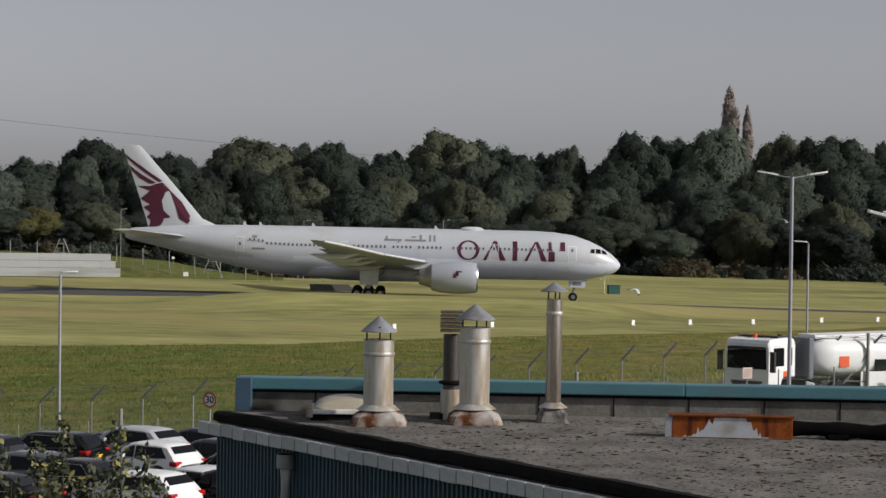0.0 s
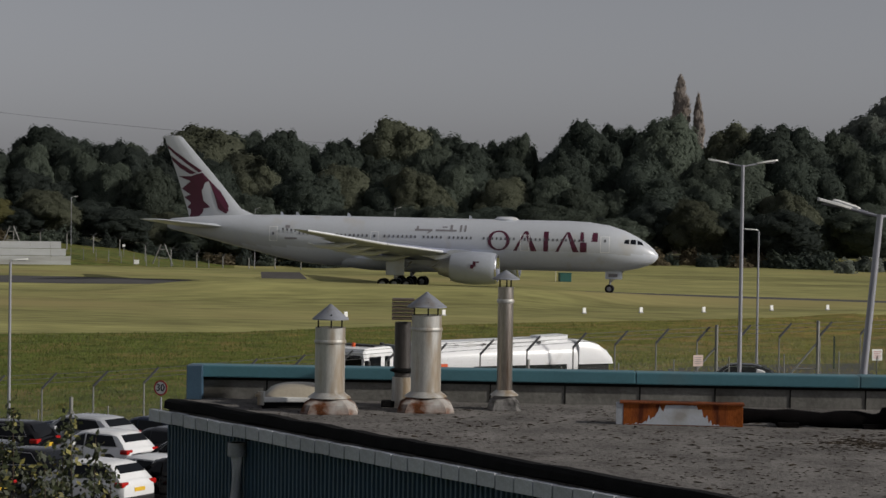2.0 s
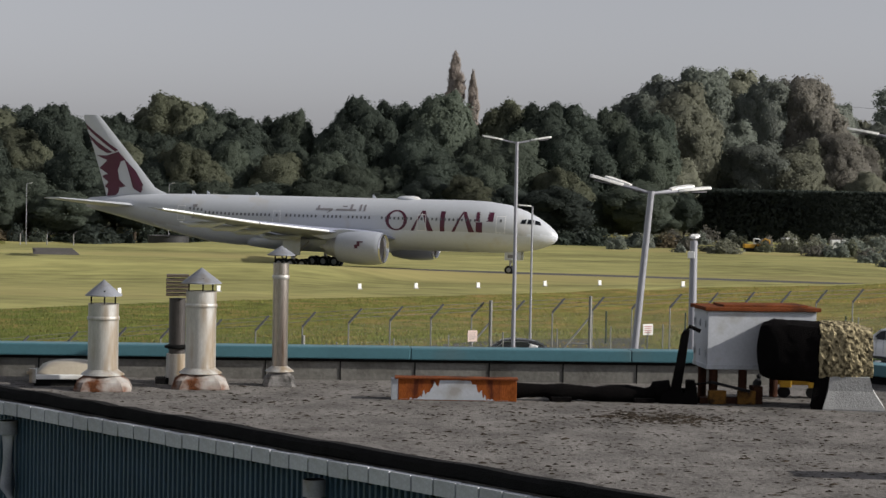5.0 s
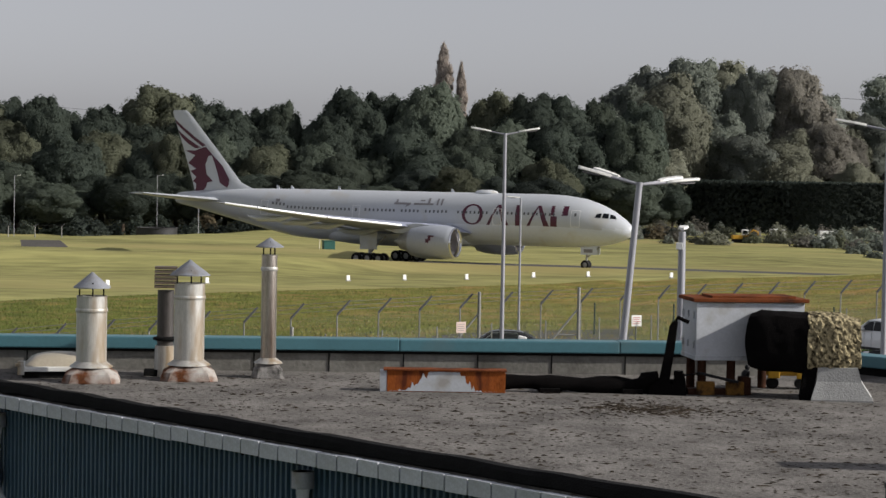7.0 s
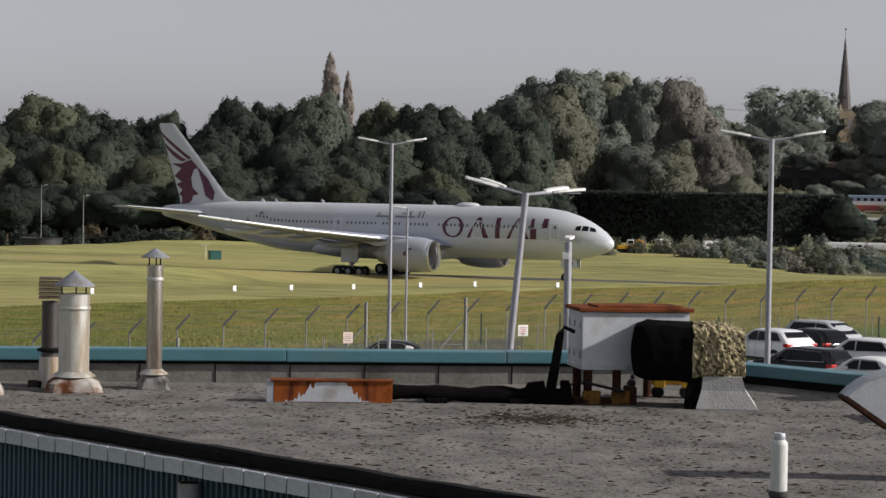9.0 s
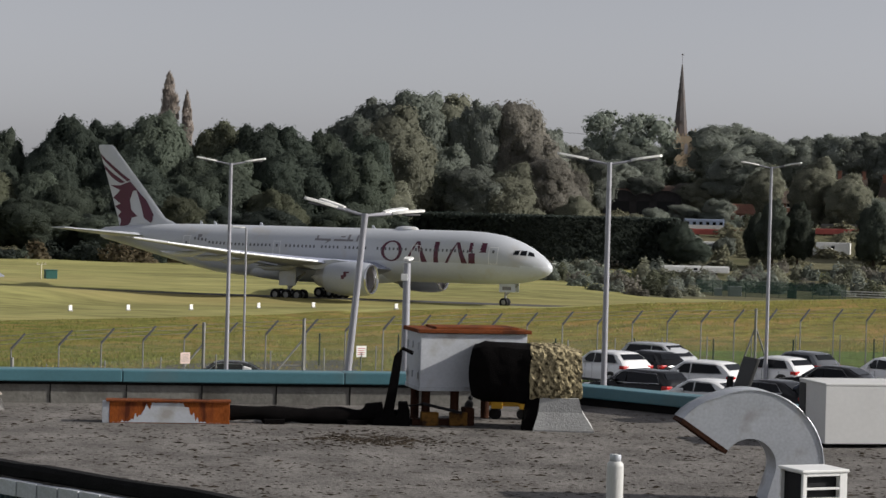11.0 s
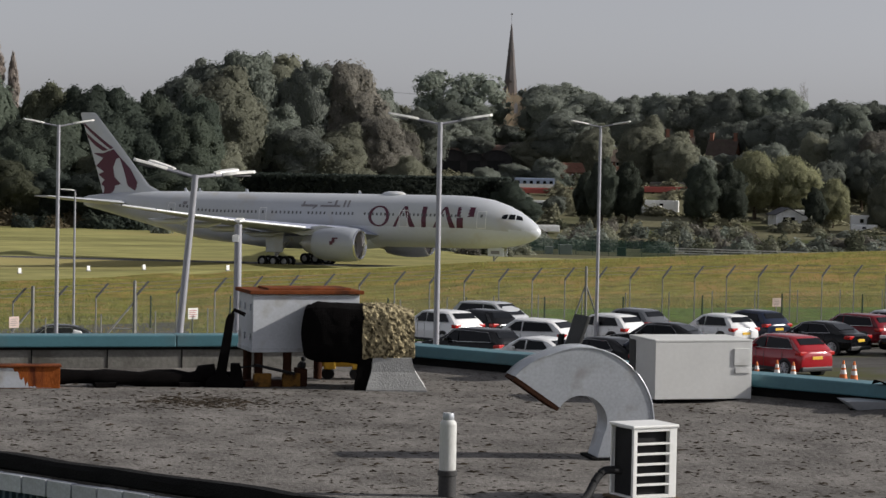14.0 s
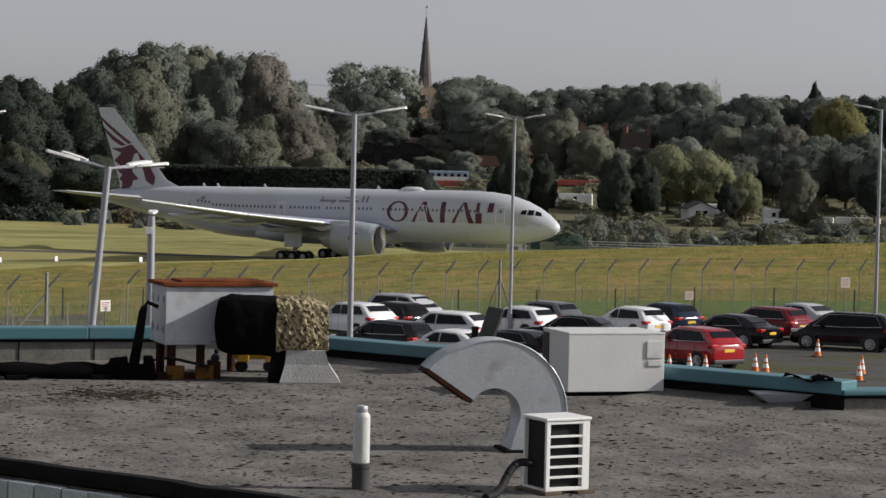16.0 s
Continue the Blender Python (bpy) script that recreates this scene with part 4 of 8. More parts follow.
        part("gear_door", bm, M_PLANE_W, leg)
        for dx in (-1.47, 0, 1.47):
            for dy in (-.7, .7):
                wheel(A, dx, s * 5.4 + dy, .66, .66, .5, "main_wheel")
        wheel(A, NOSE - 5.9, s * .32, .54, .54, .38, "nose_wheel")
    # fin
    rings = []
    for z, le, te, th in ((7.6, 50.0, 59.2, .55), (8.7, 51.0, 59.5, .5), (9.4, 52.6, 59.7, .42), (13.8, 56.4, 61.15, .3), (18.2, 60.35, 62.75, .16), (18.45, 60.75, 62.6, .08)):
        c = te - le
        rings.append([(NOSE - le - u * c, v * th, z) for u, v in ((0, 0), (.08, .5), (.3, 1), (.6, .7), (1, .04), (.999, -.04), (.6, -.7), (.3, -1), (.08, -.5))])
    fin = part("tail_fin", loft(B(), rings), M_PLANE, A, "light grey swept tail fin", True)

    def fin_x(z, u):
        le, te = table(z, [(8.7, 51.0), (9.4, 52.6), (13.8, 56.4), (18.2, 60.35)]), table(z, [(8.7, 59.5), (9.4, 59.7), (13.8, 61.15), (18.2, 62.75)])
        th = table(z, [(8.7, .5), (9.4, .42), (13.8, .3), (18.2, .16)])
        w = table(u, [(0, 0), (.08, .5), (.3, 1), (.6, .7), (1, .04)]) * th
        return NOSE - le - u * (te - le), w
    # emblem: a head-like silhouette and two sweeping stripes, as (height, share of the chord)
    head = [(13.84, 0.258), (12.77, 0.205), (11.47, 0.141), (9.68, 0.182), (9.19, 0.267), (8.70, 0.402), (9.16, 0.428), (11.56, 0.296), (12.77, 0.239), (12.61, 0.351), (11.56, 0.545), (10.33, 0.619), (9.48, 0.545), (9.29, 0.695), (8.11, 0.860), (8.05, 0.985), (9.16, 0.937), (9.45, 0.985), (10.00, 0.884), (10.72, 0.985), (11.04, 0.831), (11.76, 0.985), (12.74, 0.711), (13.32, 0.953), (13.32, 0.656), (13.65, 0.432)]
    stripes = ([(17.33, 0.985), (15.80, 0.578), (14.04, 0.227), (13.84, 0.355), (15.34, 0.658), (16.77, 0.985)],
               [(15.93, 0.985), (14.88, 0.736), (13.71, 0.424), (13.65, 0.634), (14.33, 0.828), (15.34, 0.985)])
    for s in (-1, 1):
        for shape in (head,) + stripes:
            verts, faces = [], []
            zs = [p[0] for p in shape]
            rows = max(12, int((max(zs) - min(zs)) / .07))
            step = (max(zs) - min(zs)) / rows
            for i in range(rows):
                z0 = min(zs) + step * i
                zm = z0 + step / 2
                cuts = sorted(p[1] + (q[1] - p[1]) * (zm - p[0]) / (q[0] - p[0]) for p, q in zip(shape, shape[1:] + shape[:1]) if (p[0] > zm) != (q[0] > zm))
                for u0, u1 in zip(cuts[::2], cuts[1::2]):
                    edges = [u0] + [u for u in (.08, .19, .3, .45, .6, .8) if u0 < u < u1] + [u1]
                    for ua, ub in zip(edges, edges[1:]):
                        o = len(verts)
                        for z, u in ((z0, ua), (z0, ub), (z0 + step, ub), (z0 + step, ua)):
                            x, w = fin_x(z, u)
                            verts.append((x, s * (w + .03), z))
                        faces.append((o, o + 1, o + 2, o + 3))
            put("tail_emblem_shape", mesh_of("tail_emblem_shape", verts, faces, M_MAROON), fin)
        # name in plain shapes
        ring = []
        for i in range(28):
            a, b = 2 * math.pi * i / 28, 2 * math.pi * (i + 1) / 28
            ring.append([(19.3 + 1.38 * math.cos(a), 6.2 + 1.22 * math.sin(a)), (19.3 + 1.38 * math.cos(b), 6.2 + 1.22 * math.sin(b)), (19.3 + .95 * math.cos(b), 6.2 + 1.05 * math.sin(b)), (19.3 + .95 * math.cos(a), 6.2 + 1.05 * math.sin(a))])
        shapes = [ring]
        for c in (16.05, 10.9):
            shapes.append([[(c + .10, 7.4), (c - .08, 7.4), (c + 1.02, 5.0), (c + 1.42, 5.0)], [(c + .10, 7.4), (c - .30, 7.4), (c - 1.45, 5.0), (c - .72, 5.0)]])
        shapes += [[[(13.78, 7.4), (13.18, 7.4), (13.18, 5.0), (13.78, 5.0)]], [[(9.3, 7.4), (7.2, 7.4), (7.2, 6.3), (9.3, 6.3)]], [[(9.3, 6.2), (8.5, 6.2), (8.5, 5.0), (9.3, 5.0)]]]
        for g in shapes:
            v, f = decal(g, s)
            me = mesh_of("name_shape", v, f, M_MAROON)
            bm = B()
            bm.from_mesh(me)
            bmesh.ops.remove_doubles(bm, verts=bm.verts, dist=.004)
            bm.to_mesh(me)
            bm.free()
            put("name_shape", me, fus)
        bars = [[(29.8, 7.15), (27.6, 7.15), (27.6, 7.4), (29.8, 7.4)], [(27.2, 7.15), (24.6, 7.15), (24.6, 7.38), (27.2, 7.38)], [(24.2, 7.15), (23.95, 7.15), (23.95, 7.95), (24.2, 7.95)], [(23.65, 7.15), (23.4, 7.15), (23.4, 7.95), (23.65, 7.95)],
                [(25.4, 7.38), (25.1, 7.38), (25.1, 7.95), (25.4, 7.95)], [(28.3, 6.85), (28.0, 6.95), (27.6, 7.2), (28.0, 7.2)], [(29.6, 7.4), (29.35, 7.4), (29.35, 7.75), (29.6, 7.75)], [(26.4, 7.6), (25.8, 7.6), (25.8, 7.75), (26.4, 7.75)]]
        for g in bars:
            v, f = decal([g], s)
            put("lettering_bar", mesh_of("lettering_bar", v, f, M_GREYMARK), fus)
        # doors as pale outlines
        for d, w in ((6.3, 1.1), (16.1, 1.1), (34.8, 1.0), (47.7, 1.05)):
            z0, z1, t = (5.0, 6.95, .06) if d < 45 else (5.5, 7.3, .06)
            q = [[(d - w / 2, z0), (d - w / 2 + t, z0), (d - w / 2 + t, z1), (d - w / 2, z1)], [(d + w / 2 - t, z0), (d + w / 2, z0), (d + w / 2, z1), (d + w / 2 - t, z1)], [(d - w / 2, z1 - t), (d + w / 2, z1 - t), (d + w / 2, z1), (d - w / 2, z1)], [(d - w / 2, z0), (d + w / 2, z0), (d + w / 2, z0 + t), (d - w / 2, z0 + t)]]
            v, f = decal(q, s, .03)
            dr = put("door_outline", mesh_of("door_outline", v, f, M_DOORLINE), fus)
            v, f = decal([[(d - .13, 6.25), (d + .13, 6.25), (d + .13, 6.6), (d - .13, 6.6)]], s, .03, 1, 2)
            put("door_window", mesh_of("door_window", v, f, M_CABIN), dr)
        # cabin windows
        v, f = decal([[(20.0 - .11, 6.27), (20.0 + .11, 6.27), (20.0 + .11, 6.58), (20.0 - .11, 6.58)]], s, .035, 1, 2)
        win = mesh_of("cabin_window", [(p.x - (NOSE - 20), p.y, p.z) for p in map(Vector, v)], f, M_CABIN)
        d = 8.9
        while d < 46.5:
            if min(abs(d - q) for q in (16.1, 34.8)) > .8 and not (25.5 < d < 26.3 or 21.3 < d < 22.4 or 28.9 < d < 29.6):
                ob = put("cabin_window", win, fus)
                cz, hw, hh = hull(d)
                ob.matrix_basis = pose(NOSE - d, s * (hw - 3.1), cz - 5.65 + (0.25 if d > 44.5 else 0))
            d += .533 if d < 31 or d > 36 else .56
        # cockpit panes
        for q in ([(1.75, 5.95), (2.45, 6.05), (2.5, 6.55), (2.0, 6.35)], [(2.6, 6.05), (3.3, 6.1), (3.25, 6.65), (2.65, 6.6)], [(3.45, 6.1), (4.05, 6.15), (3.9, 6.6), (3.4, 6.65)]):
            v, f = decal([q], s, .03, 2, 3)
            put("cockpit_pane", mesh_of("cockpit_pane", v, f, M_GLASS), fus)
        v, f = decal([[(46.2, 7.15), (45.6, 7.15), (45.6, 7.5), (46.2, 7.5)]], s)
        put("flag_marking", mesh_of("flag_marking", v, f, M_GREYMARK), fus)
        v, f = decal([[(46.2, 5.75), (44.6, 5.75), (44.6, 5.98), (46.2, 5.98)]], s)
        put("registration_bar", mesh_of("registration_bar", v, f, M_GREYMARK), fus)
    bm = B()
    loft(bm, [[(NOSE - 18.8 - 1.5 * math.cos(q) * k, .9 * math.sin(q) * k, 8.68 + h) for q in (2 * math.pi * j / 20 for j in range(20))] for k, h in ((1, -.1), (1, .12), (.8, .33), (.4, .42))])
    part("antenna_radome", bm, M_PLANE_W, fus, "white radome hump", True)
    for d in (23.0, 38.4, 45.0, 47.0):
        bm = B()
        loft(bm, [[(NOSE - d, -.04, 8.7), (NOSE - d - .5, 0, 8.7), (NOSE - d, .04, 8.7)], [(NOSE - d - .3, -.02, 9.15), (NOSE - d - .5, 0, 9.15), (NOSE - d - .3, .02, 9.15)]])
        part("blade_antenna", bm, M_PLANE_W, fus)
    bm = B()
    tube(bm, [(NOSE - 5.7, 0, 2.9), (NOSE - 5.9, 0, .6)], [.18, .12], 10)
    leg = part("nose_strut", bm, M_METAL, A, smooth=True)
    bm = B()
    tube(bm, [(NOSE - 4.2, 0, 2.7), (NOSE - 5.85, 0, 1.3)], .07, 8)
    part("drag_brace", bm, M_METAL, leg)
    for s in (-1, 1):
        bm = B()
        box(bm, NOSE - 6.4, NOSE - 4.4, s * .55 - .03, s * .55 + .03, 1.75, 2.75, .02)
        dr = part("nose_gear_door", bm, M_PLANE_W, leg)
        bm = B()
        box(bm, NOSE - 6.0, NOSE - 4.9, s * .59 - .006, s * .59 + .006, 2.0, 2.4)
        part("door_marking_bar", bm, M_GREYMARK, dr)


build_airliner()

# ---- things on the roof ----
M_RUSTSTEEL = mat("rusty_painted_steel", (0.150, 0.045, 0.016), 0.85, scale=3, vary=0.5, bump=0.3, dirt=(0.06, 0.022, 0.012), dirt_amount=0.45, dirt_scale=2.5)
M_DARKRUST = mat("dark_rust", (0.040, 0.018, 0.011), 0.9, scale=5, vary=0.5, bump=0.4)
M_BEAMRUST = mat("bright_rust", (0.27, 0.075, 0.018), 0.85, scale=4, vary=0.5, bump=0.3, dirt=(0.085, 0.024, 0.012), dirt_amount=0.6, dirt_scale=4, stretch=(1.6, 1, .4))
M_PALEPANEL = mat("pale_grey_panel", (0.42, 0.44, 0.47), 0.6, scale=2, vary=0.12, bump=0.1, dirt=(0.30, 0.29, 0.27), dirt_amount=0.35, dirt_scale=2)
M_CABINET = mat("light_grey_enamel", (0.56, 0.56, 0.545), 0.55, scale=1.5, vary=0.06, bump=0.05, dirt=(0.34, 0.33, 0.31), dirt_amount=0.2, dirt_scale=1.2)
M_DULL = mat("dull_zinc_sheet", (0.40, 0.42, 0.45), 0.5, 0.35, scale=2.5, vary=0.2, bump=0.035, dirt=(0.26, 0.25, 0.24), dirt_amount=0.4, dirt_scale=2.2)
M_MOSS = mat("moss_and_lichen", (0.33, 0.28, 0.17), 1.0, scale=12, vary=0.7, bump=1.0, dirt=(0.03, 0.024, 0.014), dirt_amount=0.72, dirt_scale=16, relief=.02, relief_scale=26)
M_LAGGING = mat("black_felt_lagging", (0.0035, 0.003, 0.003), 1.0, scale=6, vary=0.5, bump=0.9)
M_YELLOW = mat("yellow_paint", (0.52, 0.30, 0.02), 0.6, scale=4, vary=0.15, bump=0.1, dirt=(0.2, 0.1, 0.02), dirt_amount=0.3)
M_OCHRE = mat("worn_ochre_paint", (0.15, 0.075, 0.018), 0.8, scale=6, vary=0.4, bump=0.2, dirt=(0.03, 0.018, 0.01), dirt_amount=0.65, dirt_scale=7)
M_TRIMDARK = mat("dark_louvre", (0.02, 0.02, 0.02), 0.7, scale=6, vary=0.3, bump=0.2)
M_CREAM = mat("aged_acrylic", (0.36, 0.32, 0.25), 0.35, scale=2, vary=0.15, bump=0.03)
M_CONCRETE = mat("cast_concrete", (0.33, 0.33, 0.32), 0.9, scale=3, vary=0.2, bump=0.4, dirt=(0.2, 0.2, 0.19), dirt_amount=0.4)


def roof_spot(x, y, turn=0.0):
    return pose(x, y, ROOF_Z, 0, 0, turn)


M_SOOTBROWN = mat("sooty_brown_steel", (0.115, 0.088, 0.066), 0.6, 0.3, scale=5, vary=0.4, bump=0.2)
# dark louvred flue behind the pale ones
def build_dark_flue():
    ob = thing("flue_chimney", "sooty dark flue with a square louvred cowl", "chimney", "roof flues", roof_spot(0.15, 34.75))
    bm = B()
    tube(bm, [(0, 0, .2), (0, 0, 1.30)], .125, 20)
    part("pipe", bm, mat("sooty_steel", (0.075, 0.068, 0.064), 0.5, 0.5, scale=4, vary=0.4, bump=0.1, stretch=(1, 1, .2)), ob, smooth=True)
    bm = B()
    tube(bm, [(0, 0, .0), (0, 0, .46)], [.17, .155], 20)
    part("lower_sleeve", bm, M_GALV, ob, smooth=True)
    bm = B()
    lathe(bm, [(.13, .60), (.19, .58), (.19, .55), (.13, .53)], 20)
    part("collar", bm, M_BITUMEN, ob, smooth=True)
    bm = B()
    box(bm, -.17, .17, -.17, .17, 1.62, 1.66, .008)
    cowl = part("cowl_top", bm, M_SOOTBROWN, ob)
    for i in range(5):
        bm = B()
        box(bm, -.175, .175, -.175, .175, 1.34 + .056 * i, 1.372 + .056 * i, .006)
        part("louvre", bm, M_SOOTBROWN, cowl)
    bm = B()
    box(bm, -.32, -.06, -.12, .1, 0, .1, .015)
    part("foot", bm, M_BITUMEN, ob)


build_dark_flue()


def build_skylight():
    ob = thing("dome_skylight", "yellowed acrylic dome skylight on a white frame", "skylight", m=roof_spot(-1.42, 34.75, 3))
    bm = B()
    box(bm, -.56, .56, -.5, .5, 0, .10, .01)
    part("kerb", bm, M_BITUMEN, ob)
    bm = B()
    box(bm, -.60, .60, -.55, .55, .10, .17, .015)
    part("frame", bm, M_WHITE, ob)
    n, rings = 12, []
    for i in range(n + 1):
        ring = []
        for j in range(n + 1):
            u, v = 2 * i / n - 1, 2 * j / n - 1
            h = max(0.0, (1 - u ** 4) * (1 - v ** 4)) ** .5
            ring.append((.52 * u, .47 * v, .17 + .19 * h * (1 - .25 * (u * u + v * v))))
        rings.append(ring)
    part("dome", loft(B(), rings, False), M_CREAM, ob, "yellowed translucent dome", True)
    for x in (-.58, .58):
        bm = B()
        box(bm, x - .05, x + .05, -.57, -.47, .05, .26, .01)
        box(bm, x - .09, x + .02, -.58, -.52, .18, .23, .01)
        part("hinge", bm, M_GALV, ob)


build_skylight()


def build_rust_beam():
    ob = thing("rusted_upstand", "low white steel upstand streaked with orange rust", "roof upstand", m=roof_spot(3.30, 32.45, -6))
    bm = B()
    box(bm, 0, 1.70, 0, .26, 0, .31, .008)
    part("body", bm, M_BEAMRUST, ob, "rusted steel body")
    # the white paint that is left, with a ragged upper edge
    rg = random.Random(8)
    xs = [.03 + 1.55 * i / 60 for i in range(61)]
    top = [min(.295, max(.014, .30 * smooth_step(.10, .62, x) * (1 - smooth_step(.98, 1.42, x)) + rg.uniform(-.11, .02) * (1 if abs(x - .8) > .22 else .1))) for x in xs]
    verts = [v for x, h in zip(xs, top) for v in ((x, -.004, .012), (x, -.004, h))]
    faces = [(2 * i, 2 * i + 2, 2 * i + 3, 2 * i + 1) for i in range(60)]
    put("white_paint_left", mesh_of("white_paint_left", verts, faces, M_PALEPANEL), ob, "flaking white paint")
    bm = B()
    box(bm, -.10, .0, .005, .27, -.0, .30, .006)
    part("end_plate", bm, M_DULL, ob)
    bm = B()
    box(bm, -.05, 1.72, -.03, .29, .305, .33, .005)
    part("cap_strip", bm, M_RUSTSTEEL, ob)
    # black lagged pipe that runs on from it
    ob = thing("lagged_pipe", "black felt-wrapped pipe lying along the roof", "pipe", m=roof_spot(4.95, 32.40, -4))
    rg = random.Random(5)
    bm = B()
    tube(bm, [(i * .24, rg.uniform(-.03, .03) + .12, .13 + rg.uniform(-.015, .02) - .003 * i) for i in range(12)], [.115 + rg.uniform(-.02, .025) for _ in range(12)], 10)
    part("wrapped_pipe", bm, M_LAGGING, ob, smooth=True)
    for x in (.7, 1.9):
        bm = B()
        box(bm, x - .15, x + .15, -.08, .30, 0, .07, .01)
        part("support_block", bm, M_LAGGING, ob)


build_rust_beam()


def build_plant_unit():
    turn = -15.5
    ob = thing("air_handling_unit", "weathered white plant box with a rusty lid on rusted legs", "ventilation unit", m=roof_spot(7.62, 32.2, turn))
    bm = B()
    box(bm, 0, 1.6, 0, .95, .55, 1.34, .012)
    m = pose(.13, 0, 0, 0, 0, 14.5)
    bmesh.ops.transform(bm, matrix=m, verts=bm.verts)
    part("casing", bm, M_PALEPANEL, ob, "pale grey panelled casing")
    bm = B()
    box(bm, -.05, 1.66, -.05, 1.0, 1.345, 1.40, .01, m)
    box(bm, .25, 1.5, .1, .8, 1.395, 1.43, .01, m)
    part("lid", bm, M_RUSTSTEEL, ob, "rusted sheet lid")
    bm = B()
    box(bm, -.01, 1.61, -.012, .96, .50, .565, .008, m)
    part("bottom_rail", bm, M_DULL, ob)
    for y in (.12, .5, .84):
        for z in (.72, 1.15):
            bm = B()
            box(bm, -.022, -.001, y - .03, y + .03, z - .05, z + .05, .006, m)
            part("catch", bm, M_DULL, ob)
    # The legs' rust colour is darkened to hold the shade below the casing.
    for x, y in ((.12, .1), (.55, .1), (.12, .85), (1.2, .85)):
        bm = B()
        tube(bm, [Vector((x, y, .03)), Vector((x, y, .52))], .065, 12)
        bmesh.ops.transform(bm, matrix=m, verts=bm.verts)
        part("leg", bm, M_DARKRUST, ob, "dark rusted steel leg", True)
    bm = B()
    box(bm, -.1, .78, -.02, .2, .0, .09, .01, m)
    box(bm, .68, .82, -.06, .24, .0, .26, .02, m)
    part("skid", bm, M_DARKRUST, ob)
    for x in (.12, .55):
        bm = B()
        box(bm, x - .10, x + .16, -.09, .02, .0, .20, .02, m)
        part("foot_plate", bm, M_OCHRE, ob, "worn ochre-painted foot")
    bm = B()
    tube(bm, [(-.05, .3, .25), (.2, -.05, .32), (.5, -.1, .26), (.75, 0, .2)], .022, 8)
    part("cable", bm, M_DARK, ob, smooth=True)
    # felt-wrapped duct, shaded side painted black, its mossy end on a concrete base
    duct = thing("lagged_duct", "black felt-wrapped duct with a moss-grown end", "duct", m=roof_spot(8.35, 31.70, turn) @ Matrix.Diagonal((.93, 1, 1, 1)))
    rg = random.Random(2)
    rings = []
    for i in range(9):
        x = .0 + .98 * i / 8
        k = .86 + .14 * smooth_step(0, .3, i / 8)
        ring = []
        for j in range(24):
            a = 2 * math.pi * j / 24
            c, s = math.cos(a), math.sin(a)
            q = (abs(c) ** 5 + abs(s) ** 5) ** -.2
            w = k * (1 + rg.uniform(-.035, .035))
            ring.append((x + .1 * s * s * (i == 0), .42 + .42 * c * q * w, .82 + .43 * s * q * w - .03 * x))
        rings.append(ring)
    part("wrapping", loft(B(), rings), M_LAGGING, duct, "torn black felt wrapping", True)
    rings = []
    for i in range(26):
        x = .96 + .80 * i / 25
        ring = []
        for j in range(72):
            a = 2 * math.pi * j / 72
            c, s = math.cos(a), math.sin(a)
            q = (abs(c) ** 4 + abs(s) ** 4) ** -.25
            w = (1 - .20 * smooth_step(.5, 1, i / 25)) * (1 + rg.uniform(-.022, .022) + .02 * math.sin(i * 1.3) * math.sin(j * .9))
            ring.append((x + rg.uniform(-.02, .02), .42 + .43 * c * q * w, .80 + .43 * s * q * w))
        rings.append(ring)
    part("mossy_end", loft(B(), rings), M_MOSS, duct, "yellow-brown moss and lichen crust")
    bm = B()
    rings = [[(x0, y0, z), (x1, y0, z), (x1, y1, z), (x0, y1, z)] for z, x0, x1, y0, y1 in ((0, 1.02, 1.96, -.10, .9), (.02, 1.02, 1.96, -.10, .9), (.27, 1.1, 1.78, .0, .8), (.47, 1.12, 1.72, .03, .78))]
    loft(bm, rings)
    part("flared_base", bm, M_CONCRETE, duct, "pale flared base")
    bm = B()
    loft(bm, [[(x0, y0, z), (x1, y0, z), (x1, y1, z), (x0, y1, z)] for z, x0, x1, y0, y1 in ((0, .84, 1.04, -.02, .7), (.5, .92, 1.12, .05, .7))])
    part("felt_skirt", bm, M_LAGGING, duct)
    # yellow trolley under the duct
    y = thing("yellow_trolley", "small yellow wheeled frame parked on the roof", "trolley", m=roof_spot(9.02, 33.15, turn) @ Matrix.Diagonal((1.25, 1, 1, 1)))
    bm = B()
    box(bm, .0, .50, 0, .3, .20, .36, .015)
    part("deck", bm, M_YELLOW, y)
    for x in (.06, .40):
        bm = B()
        box(bm, x, x + .14, -.03, .0, .16, .42, .01)
        part("upright", bm, M_YELLOW, y)
        bm = B()
        tube(bm, [(x + .05, .02, .08), (x + .05, .28, .08)], .08, 12)
        part("roller", bm, M_DARK, y)
    # a dark bird standing in the shade under it
    b = thing("bird", "small dark bird standing on the roof felt", "bird", m=roof_spot(8.79, 33.3, turn + 75))
    bm = B()
    tube(bm, [(-.15, 0, .10), (-.08, 0, .14), (0, 0, .19), (.06, 0, .23), (.09, 0, .27)], [.012, .04, .068, .055, .03], 12)
    part("body", bm, M_DARK, b, smooth=True)
    bm = B()
    bmesh.ops.create_uvsphere(bm, u_segments=12, v_segments=8, radius=.04, matrix=Matrix.Translation((.10, 0, .295)))
    part("head", bm, M_DARK, b, smooth=True)
    bm = B()
    tube(bm, [(.13, 0, .295), (.18, 0, .285)], [.013, .003], 8)
    part("beak", bm, M_DARK, b)
    for s in (-1, 1):
        bm = B()
        tube(bm, [(0, s * .03, .15), (.0, s * .03, .0)], .008, 6)
        part("leg", bm, M_DARK, b)
    # leaning black stand
    st = thing("roof_stand", "black felt-wrapped leaning stand with a short arm", "stand", m=roof_spot(7.32, 32.2, turn))
    bm = B()
